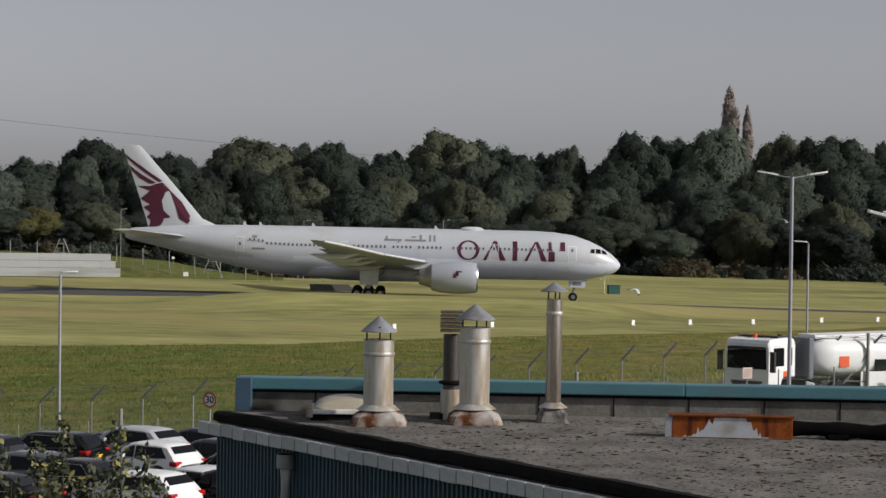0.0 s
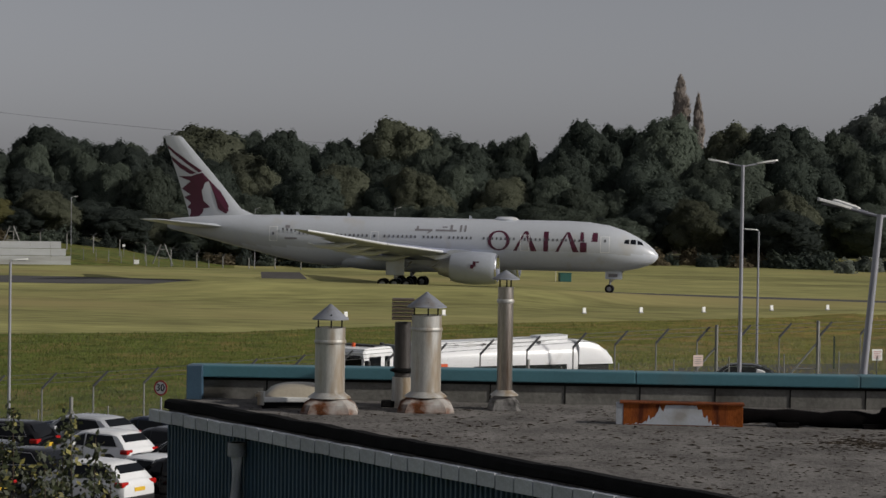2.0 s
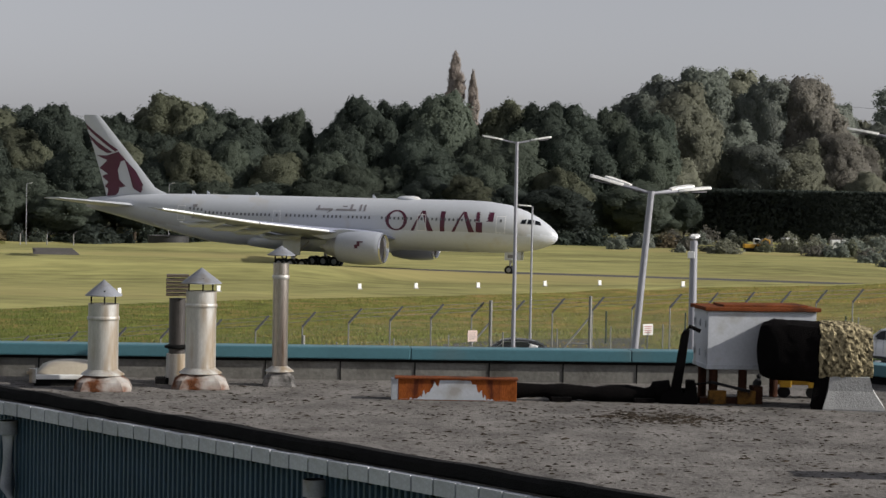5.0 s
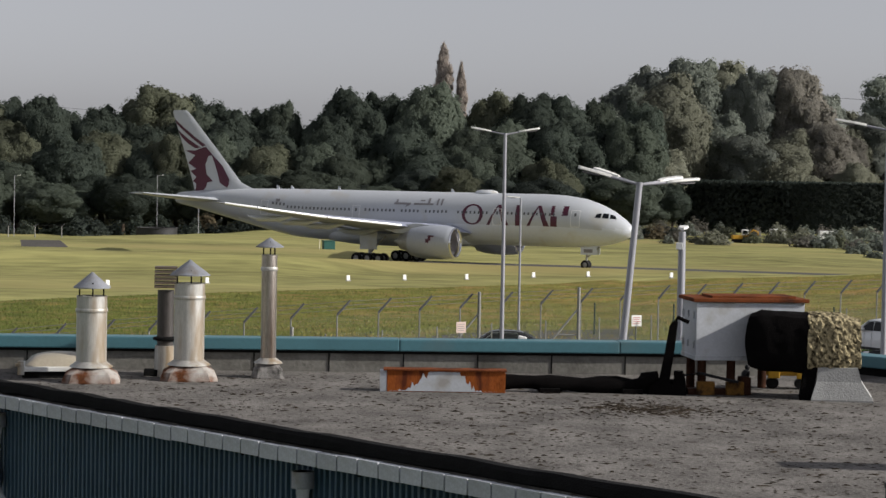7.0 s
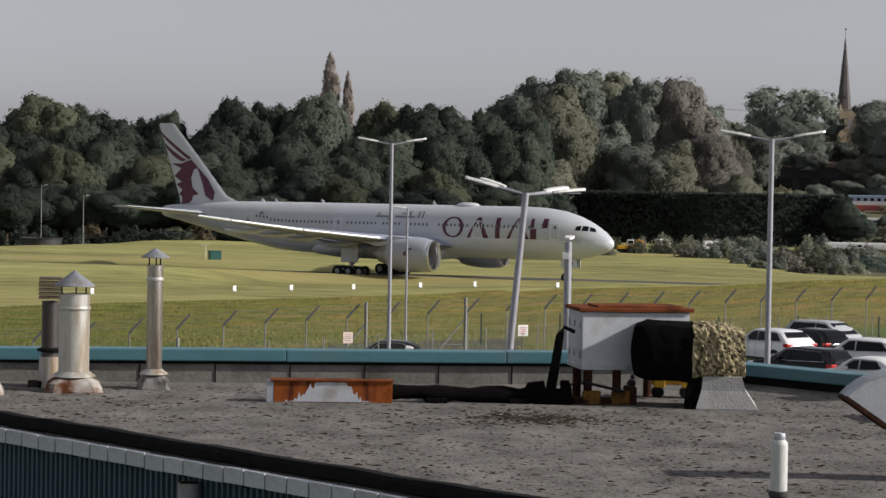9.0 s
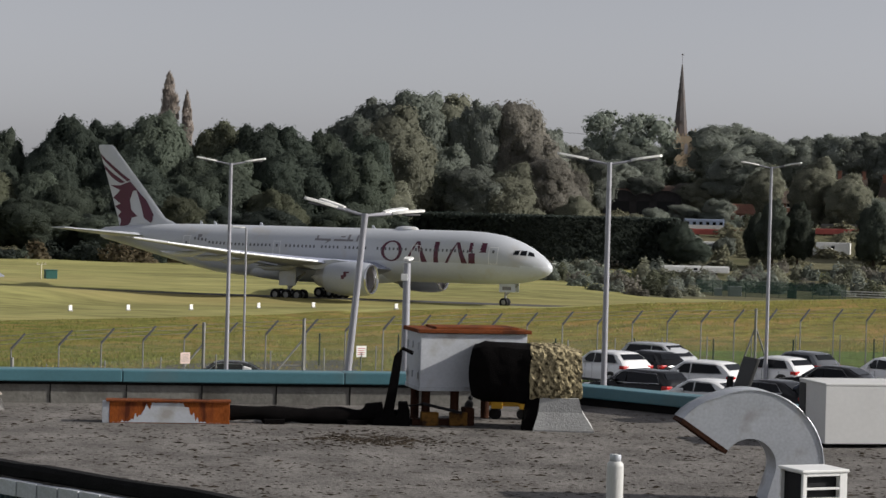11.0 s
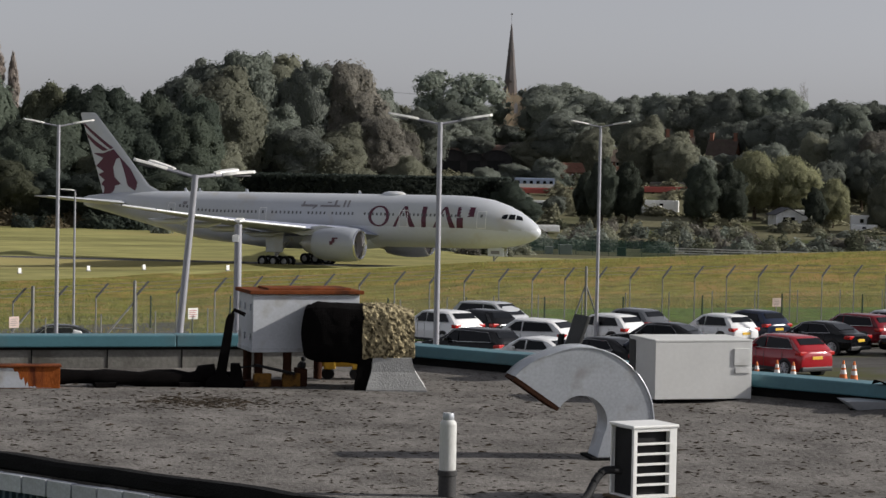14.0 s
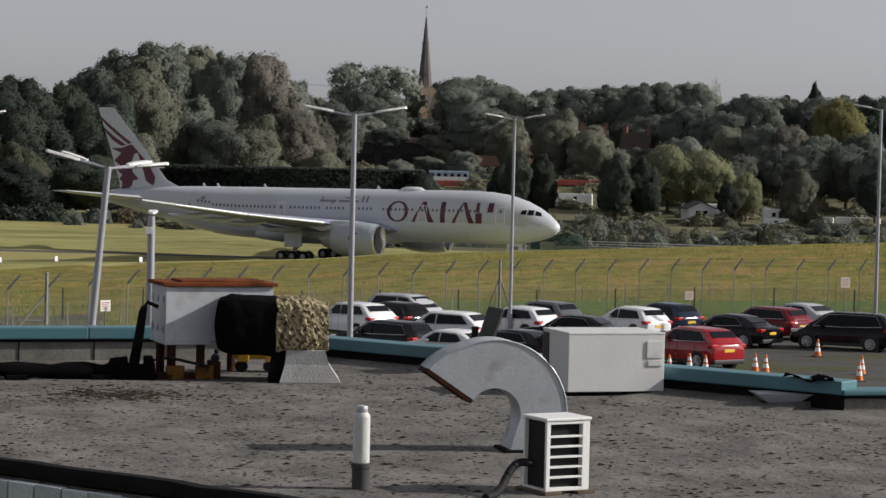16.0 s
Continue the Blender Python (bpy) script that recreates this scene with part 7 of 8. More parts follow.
# scrub beyond the airfield
for az, d, r, h in ((17.9, 352, 1.8, 1.3), (18.4, 356, 2.2, 1.7), (18.9, 350, 2.0, 1.4), (19.3, 358, 2.4, 2.0), (19.8, 352, 1.9, 1.6), (20.3, 360, 2.0, 1.8), (17.5, 366, 2.4, 1.9), (18.7, 370, 2.6, 2.4), (19.9, 372, 2.4, 2.3)):
    shrub(az, d, r, h)
az = 11.0
while az < 33:
    for d in (392, 410, 428, 446):
        if rng.random() < (.8 if az > 17 else .45) and not (26.1 < az < 27.5 and d > 420):
            shrub(az + rng.uniform(-.2, .2), d + rng.uniform(-8, 8), rng.uniform(1.4, 3.4), rng.uniform(1.2, 3.2))
    az += .38
def build_slope_scrub():
    """Low scrub that covers the hillside, one tangle."""
    rg = np.random.default_rng(31)
    verts, faces, normals = [], [], []
    mesh = clump_mesh("scrub", 40, LEAF[9], 460, 1, 1, 1, .12)
    base = np.array([v.co[:] for v in mesh.vertices])
    polys = [tuple(p.vertices) for p in mesh.polygons]
    mesh.update()
    nrm = [Vector(c.vector) for c in mesh.corner_normals]
    for _ in range(250):
        p = polar(rg.uniform(16.5, 32.5), rg.uniform(452, 615))
        r, h, a = rg.uniform(1.6, 4.2), rg.uniform(1.3, 3.4), rg.uniform(0, 6.28)
        c, s = math.cos(a), math.sin(a)
        o = len(verts)
        q = base @ np.array([[c, s, 0], [-s, c, 0], [0, 0, 1]]) * np.array([r, r, h]) + np.array([p.x, p.y, ground_z(p.x, p.y) - .2])
        verts += q.tolist()
        faces += [tuple(o + i for i in f) for f in polys]
        spin = Matrix.Rotation(a, 3, "Z")
        normals += [spin @ v for v in nrm]
    me = mesh_of("hillside_scrub", verts, faces, mat("scrub_leaves", (0.255, 0.248, 0.170), .9, scale=.09, vary=.5, bump=0, dirt=(.135, .145, .115), dirt_amount=.6, dirt_scale=.05, island=.15, translucent=.4), True)
    me.normals_split_custom_set(normals)
    tagged(put("hillside_scrub", me), "tangle of olive and brown scrub on the hillside", "scrub", kind="stuff")


build_slope_scrub()
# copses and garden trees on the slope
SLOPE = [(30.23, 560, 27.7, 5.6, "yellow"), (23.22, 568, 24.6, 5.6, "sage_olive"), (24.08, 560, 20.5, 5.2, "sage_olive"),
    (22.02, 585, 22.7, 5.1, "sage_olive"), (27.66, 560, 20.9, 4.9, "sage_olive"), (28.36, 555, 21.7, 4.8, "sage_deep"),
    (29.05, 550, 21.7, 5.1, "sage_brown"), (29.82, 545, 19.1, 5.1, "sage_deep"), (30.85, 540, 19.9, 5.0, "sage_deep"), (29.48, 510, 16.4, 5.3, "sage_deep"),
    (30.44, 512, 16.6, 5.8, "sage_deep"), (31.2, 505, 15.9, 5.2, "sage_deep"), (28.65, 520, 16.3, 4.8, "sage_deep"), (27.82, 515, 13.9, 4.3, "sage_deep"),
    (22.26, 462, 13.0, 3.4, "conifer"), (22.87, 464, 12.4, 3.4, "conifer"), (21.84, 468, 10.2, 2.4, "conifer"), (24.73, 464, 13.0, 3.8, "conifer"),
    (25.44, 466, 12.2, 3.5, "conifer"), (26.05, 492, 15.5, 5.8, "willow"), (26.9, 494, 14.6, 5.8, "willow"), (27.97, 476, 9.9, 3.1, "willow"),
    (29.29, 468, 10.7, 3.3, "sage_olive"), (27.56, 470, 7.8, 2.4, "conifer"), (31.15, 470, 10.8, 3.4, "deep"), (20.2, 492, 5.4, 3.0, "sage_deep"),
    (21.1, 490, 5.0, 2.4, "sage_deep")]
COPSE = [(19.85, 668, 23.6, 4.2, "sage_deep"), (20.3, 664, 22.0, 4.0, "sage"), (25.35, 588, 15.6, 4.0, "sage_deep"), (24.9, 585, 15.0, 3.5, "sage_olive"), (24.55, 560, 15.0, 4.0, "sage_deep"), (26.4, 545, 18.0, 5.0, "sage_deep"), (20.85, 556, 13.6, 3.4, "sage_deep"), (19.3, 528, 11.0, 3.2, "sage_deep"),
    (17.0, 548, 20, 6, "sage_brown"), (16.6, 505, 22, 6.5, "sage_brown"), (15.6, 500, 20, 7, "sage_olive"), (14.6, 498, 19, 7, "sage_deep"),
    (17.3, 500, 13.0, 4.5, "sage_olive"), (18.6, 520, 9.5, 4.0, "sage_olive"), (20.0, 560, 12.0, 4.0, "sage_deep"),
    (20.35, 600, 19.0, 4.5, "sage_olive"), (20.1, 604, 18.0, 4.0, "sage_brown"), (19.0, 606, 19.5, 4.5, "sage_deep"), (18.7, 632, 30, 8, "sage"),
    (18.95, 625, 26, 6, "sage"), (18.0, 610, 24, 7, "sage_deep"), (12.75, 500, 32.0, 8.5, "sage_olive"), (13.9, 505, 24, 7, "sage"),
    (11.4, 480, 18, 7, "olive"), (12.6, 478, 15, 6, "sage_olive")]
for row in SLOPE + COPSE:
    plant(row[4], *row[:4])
for az, d, r, h in ((21.30, 556, 2.6, 4.2), (21.62, 557, 2.4, 3.6), (24.75, 596, 3.0, 4.0), (25.2, 594, 3.0, 4.4), (25.6, 595, 2.6, 3.6), (22.4, 580, 2.8, 4.0)):
    shrub(az, d, r, h)
# russet thickets at the foot of the wood
az = -15.5
while az < 13:
    shrub(az, 418 + rng.uniform(-5, 5), rng.uniform(1.6, 3.6), rng.uniform(1.5, 3.4), rng.choice((5, 8, 8, 6, 7)))
    az += rng.uniform(.3, .6)

M_STONE = mat("sandstone", (0.30, 0.24, 0.17), 0.9, scale=.6, vary=.25, bump=.5, dirt=(.17, .14, .10), dirt_amount=.4, dirt_scale=.4)
M_SPIRE = mat("weathered_spire_stone", (0.120, 0.110, 0.108), 0.9, scale=.6, vary=.25, bump=.5, dirt=(.11, .09, .08), dirt_amount=.5, dirt_scale=.3)
M_BRICK = mat("red_brick", (0.21, 0.105, 0.075), 0.9, scale=.8, vary=.25, bump=.4)
M_TILE = mat("clay_roof_tiles", (0.085, 0.066, 0.056), 0.9, scale=1, vary=.3, bump=.4, dirt=(.09, .085, .06), dirt_amount=.4)


M_CLAYRED = mat("orange_clay_tiles", (0.155, 0.078, 0.056), 0.9, scale=1, vary=.3, bump=.4)
M_PANTILE = mat("faded_pantiles", (0.155, 0.105, 0.085), 0.9, scale=.7, vary=.3, bump=.4, dirt=(.10, .09, .07), dirt_amount=.4, dirt_scale=.3)


def build_church():
    p = polar(20.0, 700)
    g = ground_z(p.x, p.y)
    ob = thing("church", "old sandstone church tower with a tall slender spire", "church", m=pose(p.x, p.y, g, 0, 0, -20 + 12))
    top = 11 + 700 * math.tan(radians(1.89)) - g
    tip = 11 + 700 * math.tan(radians(3.94)) - g
    w = 3.0
    bm = B()
    box(bm, -w, w, -w, w, -1, top, .05)
    tower = part("tower", bm, M_STONE, ob)
    for x, y in ((-1, -1), (1, -1), (1, 1), (-1, 1)):
        bm = B()
        loft(bm, [[(x * w - q, y * w - q, z), (x * w + q, y * w - q, z), (x * w + q, y * w + q, z), (x * w - q, y * w + q, z)] for z, q in ((0, .7), (top * .6, .6), (top * .92, .35))])
        part("buttress", bm, M_STONE, tower)
        bm = B()
        loft(bm, [[(x * (w - .2) - q, y * (w - .2) - q, z), (x * (w - .2) + q, y * (w - .2) - q, z), (x * (w - .2) + q, y * (w - .2) + q, z), (x * (w - .2) - q, y * (w - .2) + q, z)] for z, q in ((top, .35), (top + 1.3, .3), (top + 2.4, .05))])
        part("pinnacle", bm, M_STONE, tower)
    for side in range(4):
        r = pose(0, 0, 0, 0, 0, 90 * side)
        for k in range(5):
            bm = B()
            box(bm, -w + .5 + 1.15 * k, -w + 1.05 + 1.15 * k, -w - .02, -w + .3, top, top + .7, .03, r)
            part("battlement", bm, M_STONE, tower)
        bm = B()
        loft(bm, [[(-.55, -w - .03, top - 5.5), (.55, -w - .03, top - 5.5), (.55, -w - .03, top - 3), (0, -w - .03, top - 2.1), (-.55, -w - .03, top - 3)], [(-.55, -w + .1, top - 5.5), (.55, -w + .1, top - 5.5), (.55, -w + .1, top - 3), (0, -w + .1, top - 2.1), (-.55, -w + .1, top - 3)]])
        bmesh.ops.transform(bm, matrix=r, verts=bm.verts)
        part("belfry_opening", bm, M_GREYMARK, tower)
    bm = B()
    rings = [[(q * math.cos(a) - 1.2, q * math.sin(a), z) for a in (radians(22.5 + 45 * j) for j in range(8))] for z, q in ((top - .2, 2.35), (top + .6, 2.2), (tip - 3.6, .2), (tip - 3.2, .06))]
    spire = part("spire", loft(bm, rings), M_SPIRE, ob, "grey-brown octagonal stone spire")
    for z, q in ((top + 4.0, 1.75), (top + 13.2, .85)):
        for side in range(4):
            a = radians(90 * side)
            bm = B()
            box(bm, -.16, .16, -.2, .2, 0, .8, .06, Matrix.Translation((q * math.cos(a) - 1.2, q * math.sin(a), z)) @ pose(0, 0, 0, 0, 0, 90 * side))
            part("lucarne", bm, M_SPIRE, spire)
    bm = B()
    tube(bm, [(-1.2, 0, tip - 3.5), (-1.2, 0, tip + .1)], .06, 6)
    box(bm, -1.5, -.85, -.06, .06, tip - .55, tip - .1)
    part("weather_vane", bm, M_GREYMARK, spire)
    bm = B()
    box(bm, -16, -w, -3.6, 3.6, -1, 6, .05)
    part("nave", bm, M_STONE, ob)
    bm = B()
    loft(bm, [[(x, -4, 6), (x, 4, 6), (x, 0, 10)] for x in (-16.3, -w)])
    part("nave_roof", bm, M_TILE, ob)


build_church()


def house(az, d, w, dep, h, rh, turn, wall, roof, label, chimneys=1, z=None, windows=3, gable=False):
    p = polar(az, d)
    g = ground_z(p.x, p.y) if z is None else z
    ob = thing("house", label, "house", "village houses", pose(p.x, p.y, g, 0, 0, -az + turn))
    bm = B()
    loft(bm, [[(x, -dep / 2, -2), (x, dep / 2, -2), (x, dep / 2, h), (x, 0, h + rh * .97), (x, -dep / 2, h)] for x in (-w / 2, w / 2)])
    wl = part("wall", bm, wall, ob)
    for s in (-1, 1):
        bm = B()
        loft(bm, [[(x, s * (dep / 2 + .35), h - .25), (x, s * (dep / 2 + .35), h - .05), (x, 0, h + rh + .12), (x, 0, h + rh - .08)] for x in (-w / 2 - .3, w / 2 + .3)])
        part("roof_slope", bm, roof, ob)
    for k in range(chimneys):
        x = (-w / 2 + .6) if k == 0 else w / 2 - .6
        bm = B()
        box(bm, x - .45, x + .45, -.4, .4, h + rh * .5, h + rh + 1.7, .03)
        box(bm, x - .55, x + .55, -.5, .5, h + rh + 1.4, h + rh + 1.75, .03)
        part("chimney", bm, M_BRICK, ob)
    for y in ((-.75, .75) if gable else ()):
        bm = B()
        box(bm, -w / 2 - .05, -w / 2 + .05, y - .5, y + .5, .3, 1.6, .02)
        part("pane", bm, M_GLASS, wl)
    for k in range(windows):
        x = -w / 2 + w * (k + .5) / windows
        for zz in ((.9, 3.4) if h > 4 else (.9,)):
            bm = B()
            box(bm, x - .55, x + .55, -dep / 2 - .05, -dep / 2 + .05, zz, zz + 1.2, .02)
            fr = part("window", bm, M_WHITE, wl)
            bm = B()
            box(bm, x - .45, x + .45, -dep / 2 - .07, -dep / 2, zz + .1, zz + 1.1)
            part("pane", bm, M_GLASS, fr)


house(22.55, 585, 5.5, 6, 4.6, 3, 15, M_BRICK, M_TILE, "red brick cottage half hidden by trees", 1)
house(25.25, 600, 7.5, 7, 4.5, 5.0, -15, M_BRICK, M_TILE, "old brick house with a steep tiled roof and tall chimneys", 2)
house(24.15, 606, 7.5, 6, 4, 4, 8, M_BRICK, M_TILE, "brick house with tall chimneys among trees", 2, 13.0)
house(26.80, 474, 6.2, 5.4, 2.2, 1.25, 106, M_WHITE, mat("grey_slate", (.12, .12, .125), .8, scale=1, vary=.2, bump=.3), "small white gabled bungalow with a grey roof", 0, 1.0, 2, True)
house(21.45, 564, 5.5, 5, 2.6, 2.2, 20, M_BRICK, M_CLAYRED, "low house with an orange tiled roof", 0, 8.4)
M_TARRED = mat("tarred_boards", (0.035, 0.033, 0.034), 0.9, scale=.8, vary=.3, bump=.3)
# the barns with rounded roofs, before a long tiled range
for az, w in ((18.45, 4.3), (19.02, 3.0), (19.58, 4.1)):
    p = polar(az, 588)
    ob = thing("barn", "dark tarred barn with a curved roof", "barn", "curved-roof barns", pose(p.x, p.y, ground_z(p.x, p.y), 0, 0, -az))
    arc = [(w * math.cos(q), 3.9 + .68 * w * math.sin(q)) for q in (math.pi * k / 12 for k in range(13))]
    bm = B()
    loft(bm, [[(-w, y, -2), (w, y, -2)] + [(x, y, z - .1) for x, z in arc] for y in (0, 12)])
    part("barn_body", bm, M_TARRED, ob)
    bm = B()
    loft(bm, [[(x * 1.03, y, z) for x, z in arc] + [(x * .98, y, z - .16) for x, z in arc[::-1]] for y in (-.4, 12.3)])
    part("curved_roof", bm, M_TARRED, ob)
    bm = B()
    box(bm, -w * .55, w * .55, -.06, .1, -1, 3.9)
    part("doorway", bm, M_DARK, ob)
for az, w, z in ((18.1, 17.0, 17.3), (19.95, 15.0, 17.7)):
    house(az, 606, w, 7.0, 4.0, 2.9, 3, M_BRICK, M_PANTILE, "long low range under faded red pantiles", 0, z - 6.9, 4)


def van_box(name, label, cat, az, d, w, dep, h, m, lift=0.0, turn=0.0, stripe=None, windows=0):
    p = polar(az, d)
    ob = thing(name, label, cat, "", pose(p.x, p.y, ground_z(p.x, p.y) + lift, 0, 0, -az + turn))
    bm = B()
    box(bm, -w / 2, w / 2, -dep / 2, dep / 2, .35, h, .12)
    body = part("body", bm, m, ob)
    bm = B()
    box(bm, -w / 2 + .1, w / 2 - .1, -dep / 2 + .1, dep / 2 - .1, h, h + .12, .04)
    part("roof", bm, m, ob)
    if stripe:
        bm = B()
        box(bm, -w / 2 + .3, w / 2 - .3, -dep / 2 - .03, -dep / 2 + .02, .5, h * .55)
        part("stripe", bm, stripe, ob)
    for k in range(windows):
        bm = B()
        x = -w / 2 + w * (k + .5) / windows
        box(bm, x - .38, x + .38, -dep / 2 - .03, -dep / 2 + .02, h * .55, h * .8)
        part("window", bm, M_GLASS, body)
    for x in (-w * .3, w * .3):
        bm = B()
        tube(bm, [(x, -dep / 2 + .05, .36), (x, dep / 2 - .05, .36)], .36, 14)
        part("wheels", bm, M_DARK, ob)
    return ob


M_REDBAR = mat("faded_red_barrier", (0.45, 0.10, 0.08), .6, scale=1, vary=.2, bump=0)
M_COACH = mat("coach_blue_grey", (0.30, 0.36, 0.48), .4, scale=1, vary=.1, bump=0)
van_box("coach", "pale blue and white coach parked beside the hedge", "coach", 20.55, 552, 9.6, 2.5, 2.9, M_COACH, 0, 4, M_WHITE, 6)
for az, w in ((20.95, 17.5), (23.85, 10.5)):
    van_box("red_barrier", "long faded red barrier on the slope", "barrier", az, 541 + 9 * (az > 22), w, .5, 1.6, M_REDBAR)
van_box("trailer_roof", "pale flat-roofed shed in the yard", "shed", 23.9, 556, 9, 4, 2.2, M_UPSTAND, 0)
for az, d, w, h in ((28.67, 470, 4.4, 3.2), (28.75, 466, 5.2, 1.6), (29.75, 472, 6.5, 1.6), (30.75, 474, 9.0, 1.6), (23.75, 503, 7.4, 2.8), (23.5, 499, 4.0, 1.9), (21.05, 498, 4.4, 1.6), (20.7, 500, 3.4, 2.3), (20.35, 440, 13.0, 1.5), (27.3, 490, 5.0, 2.4)):
    van_box("caravan", "cream white static caravan among bushes", "caravan", az, d, w, 2.6, h, M_WHITE, 0, rng.uniform(-12, 12), None, 1)
M_WORKS = mat("works_yellow", (.50, .27, .02), .5, scale=1, vary=.15, bump=0, dirt=(.2, .13, .05), dirt_amount=.4)


def build_digger(az, d):
    p = polar(az, d)
    ob = thing("excavator", "small yellow excavator with a white cab and folded boom", "excavator", m=pose(p.x, p.y, ground_z(p.x, p.y), 0, 0, -az + 10))
    for y in (-.8, .8):
        bm = B()
        box(bm, -1.5, 1.5, y - .25, y + .25, 0, .6, .2)
        part("track", bm, M_DARK, ob)
    bm = B()
    box(bm, -1.6, 1.2, -.95, .95, .65, 1.35, .12)
    part("body", bm, M_WORKS, ob)
    bm = B()
    box(bm, .1, 1.2, -.9, .1, 1.35, 2.35, .1)
    cab = part("cab", bm, M_WHITE, ob, "white cab")
    bm = B()
    box(bm, .2, 1.1, -.93, -.88, 1.6, 2.2)
    part("window", bm, M_GLASS, cab)
    bm = B()
    tube(bm, [(1.2, .4, 1.1), (2.3, .4, 2.3), (3.2, .4, 1.9)], [.16, .15, .11], 8)
    tube(bm, [(3.2, .4, 1.9), (3.0, .4, .7)], [.11, .09], 8)
    part("boom", bm, M_WORKS, ob)
    bm = B()
    box(bm, 2.7, 3.3, .1, .7, .2, .7, .1)
    part("bucket", bm, M_WORKS, ob)


build_digger(14.6, 408)
van_box("works_van", "white works van beyond the grass", "van", 15.5, 412, 2.4, 2.0, 2.4, M_WHITE, 0, 20, None, 1)
van_box("white_van", "small white van by the hedge", "van", 16.7, 420, 2.7, 1.9, 2.0, M_WHITE, 0, 10, None, 1)

M_MARKRAIL = mat("bleached_timber", (0.64, 0.62, 0.57), .85, scale=2, vary=.2, bump=.2)
# post-and-rail fence and green mesh compound beyond the field
RAIL = along([(10, 372), (40, 372)], 24.0, 28.5, 3.0)
ob = thing("rail_fence", "weathered pale post-and-rail fence beyond the airfield", "fence")
bm = B()
tube(bm, [(0, 0, -.2), (0, 0, 1.5)], .09, 6)
me = bpy.data.meshes.new("post")
bm.to_mesh(me)
bm.free()
me.materials.append(M_CONCRETE)
for p in RAIL:
    put("post", me, ob).matrix_basis = pose(p.x, p.y, p.z)
for z in (.6, 1.0, 1.4):
    bm = B()
    tube(bm, [p + Vector((0, 0, z)) for p in RAIL], .11, 4)
    part("rail", bm, M_MARKRAIL, ob)
build_fence("compound_fence", "dark green mesh compound fence", along([(10, 366), (40, 366)], 20.4, 24.3, 2.6), 2.6, .05, 0, mesh_material("compound_mesh", (.03, .085, .06), .55), 0, M_GREENPOST)

M_PALEBOX = mat("pale_cabinet_paint", (0.45, 0.47, 0.45), .5, scale=1, vary=.12, bump=0)
for az, w, h, m, n in ((21.36, 2.2, 1.5, M_PALEBOX, "pale grey"), (20.95, 1.3, 1.1, M_PALEBOX, "pale grey"), (22.77, 1.5, 1.3, M_GREENPOST, "dark green")):
    p = polar(az, 368.5)
    ob = thing("compound_cabinet", n + " equipment cabinet inside the mesh compound", "cabinet", "compound cabinets", pose(p.x, p.y, ground_z(p.x, p.y), 0, 0, -az))
    bm = B()
    box(bm, -w / 2, w / 2, -.5, .5, 0, h, .04)
    part("casing", bm, m, ob)
    bm = B()
    box(bm, -w / 2 - .06, w / 2 + .06, -.56, .56, h, h + .08, .02)
    part("lid", bm, m, ob)

# ---- on the airfield ----
M_MARK = mat("marker_white", (0.82, 0.82, 0.80), 0.5, scale=3, vary=.05, bump=0)
for az, d in ((1.26, 218.3), (4.79, 229.4), (6.21, 234.0), (7.77, 239.0), (9.45, 247.6), (10.82, 252.0), (12.9, 240.6), (-1.2, 210.0)):
    p = polar(az, d)
    ob = thing("marker_board", "small white edge marker board in the grass", "marker", "airfield markers", pose(p.x, p.y, ground_z(p.x, p.y), 0, 0, -az + 36))
    bm = B()
    box(bm, -.19, .19, -.06, .06, .08, .58, .02)
    part("board", bm, M_MARK, ob)
    bm = B()
    box(bm, -.24, .24, -.15, .15, -.02, .09, .02)
    part("foot", bm, M_CONCRETE, ob)
M_MAST = mat("cream_paint", (0.62, 0.58, 0.42), 0.5, scale=3, vary=.1, bump=0)
M_TEAL = mat("teal_cabinet", (0.015, 0.085, 0.075), 0.5, scale=2, vary=.1, bump=0)
p = polar(4.29, 319)
ob = thing("field_cabinet", "dark teal equipment cabinet in the grass", "cabinet", m=pose(p.x, p.y, ground_z(p.x, p.y), 0, 0, 10))
bm = B()
box(bm, -.8, .8, -.6, .6, 0, 1.15, .03)
part("cabinet_body", bm, M_TEAL, ob)
bm = B()
box(bm, -.86, .86, -.66, .66, 1.15, 1.25, .02)
part("cabinet_lid", bm, M_TEAL, ob)
p = polar(4.06, 318)
ob = thing("field_mast", "slim cream mast with a short crossbar in the grass", "mast", m=pose(p.x, p.y, ground_z(p.x, p.y), 0, 0, -4))
bm = B()
tube(bm, [(0, 0, -.1), (0, 0, 1.95)], .07, 8)
part("pole", bm, M_MAST, ob)
bm = B()
box(bm, -.62, .62, -.05, .05, 1.92, 2.0, .01)
part("crossbar", bm, M_MAST, ob)
for x in (-.55, .1, .5):
    bm = B()
    box(bm, x - .09, x + .09, -.1, .1, 2.0, 2.2, .02)
    part("sensor", bm, M_MAST, ob)
M_BLAST = mat("pale_blast_panels", (0.44, 0.45, 0.46), 0.7, scale=.8, vary=.12, bump=.1, dirt=(.32, .32, .31), dirt_amount=.4, dirt_scale=.3, stretch=(.2, 1, 2))
# blast fence, dark mound and the far perimeter fence on the west side
p0, p1 = polar(-14, 337), polar(-8.05, 336)
ob = thing("blast_fence", "pale grey corrugated blast fence", "barrier")
ang = math.degrees(math.atan2(p1.y - p0.y, p1.x - p0.x))
ln = (p1 - p0).length
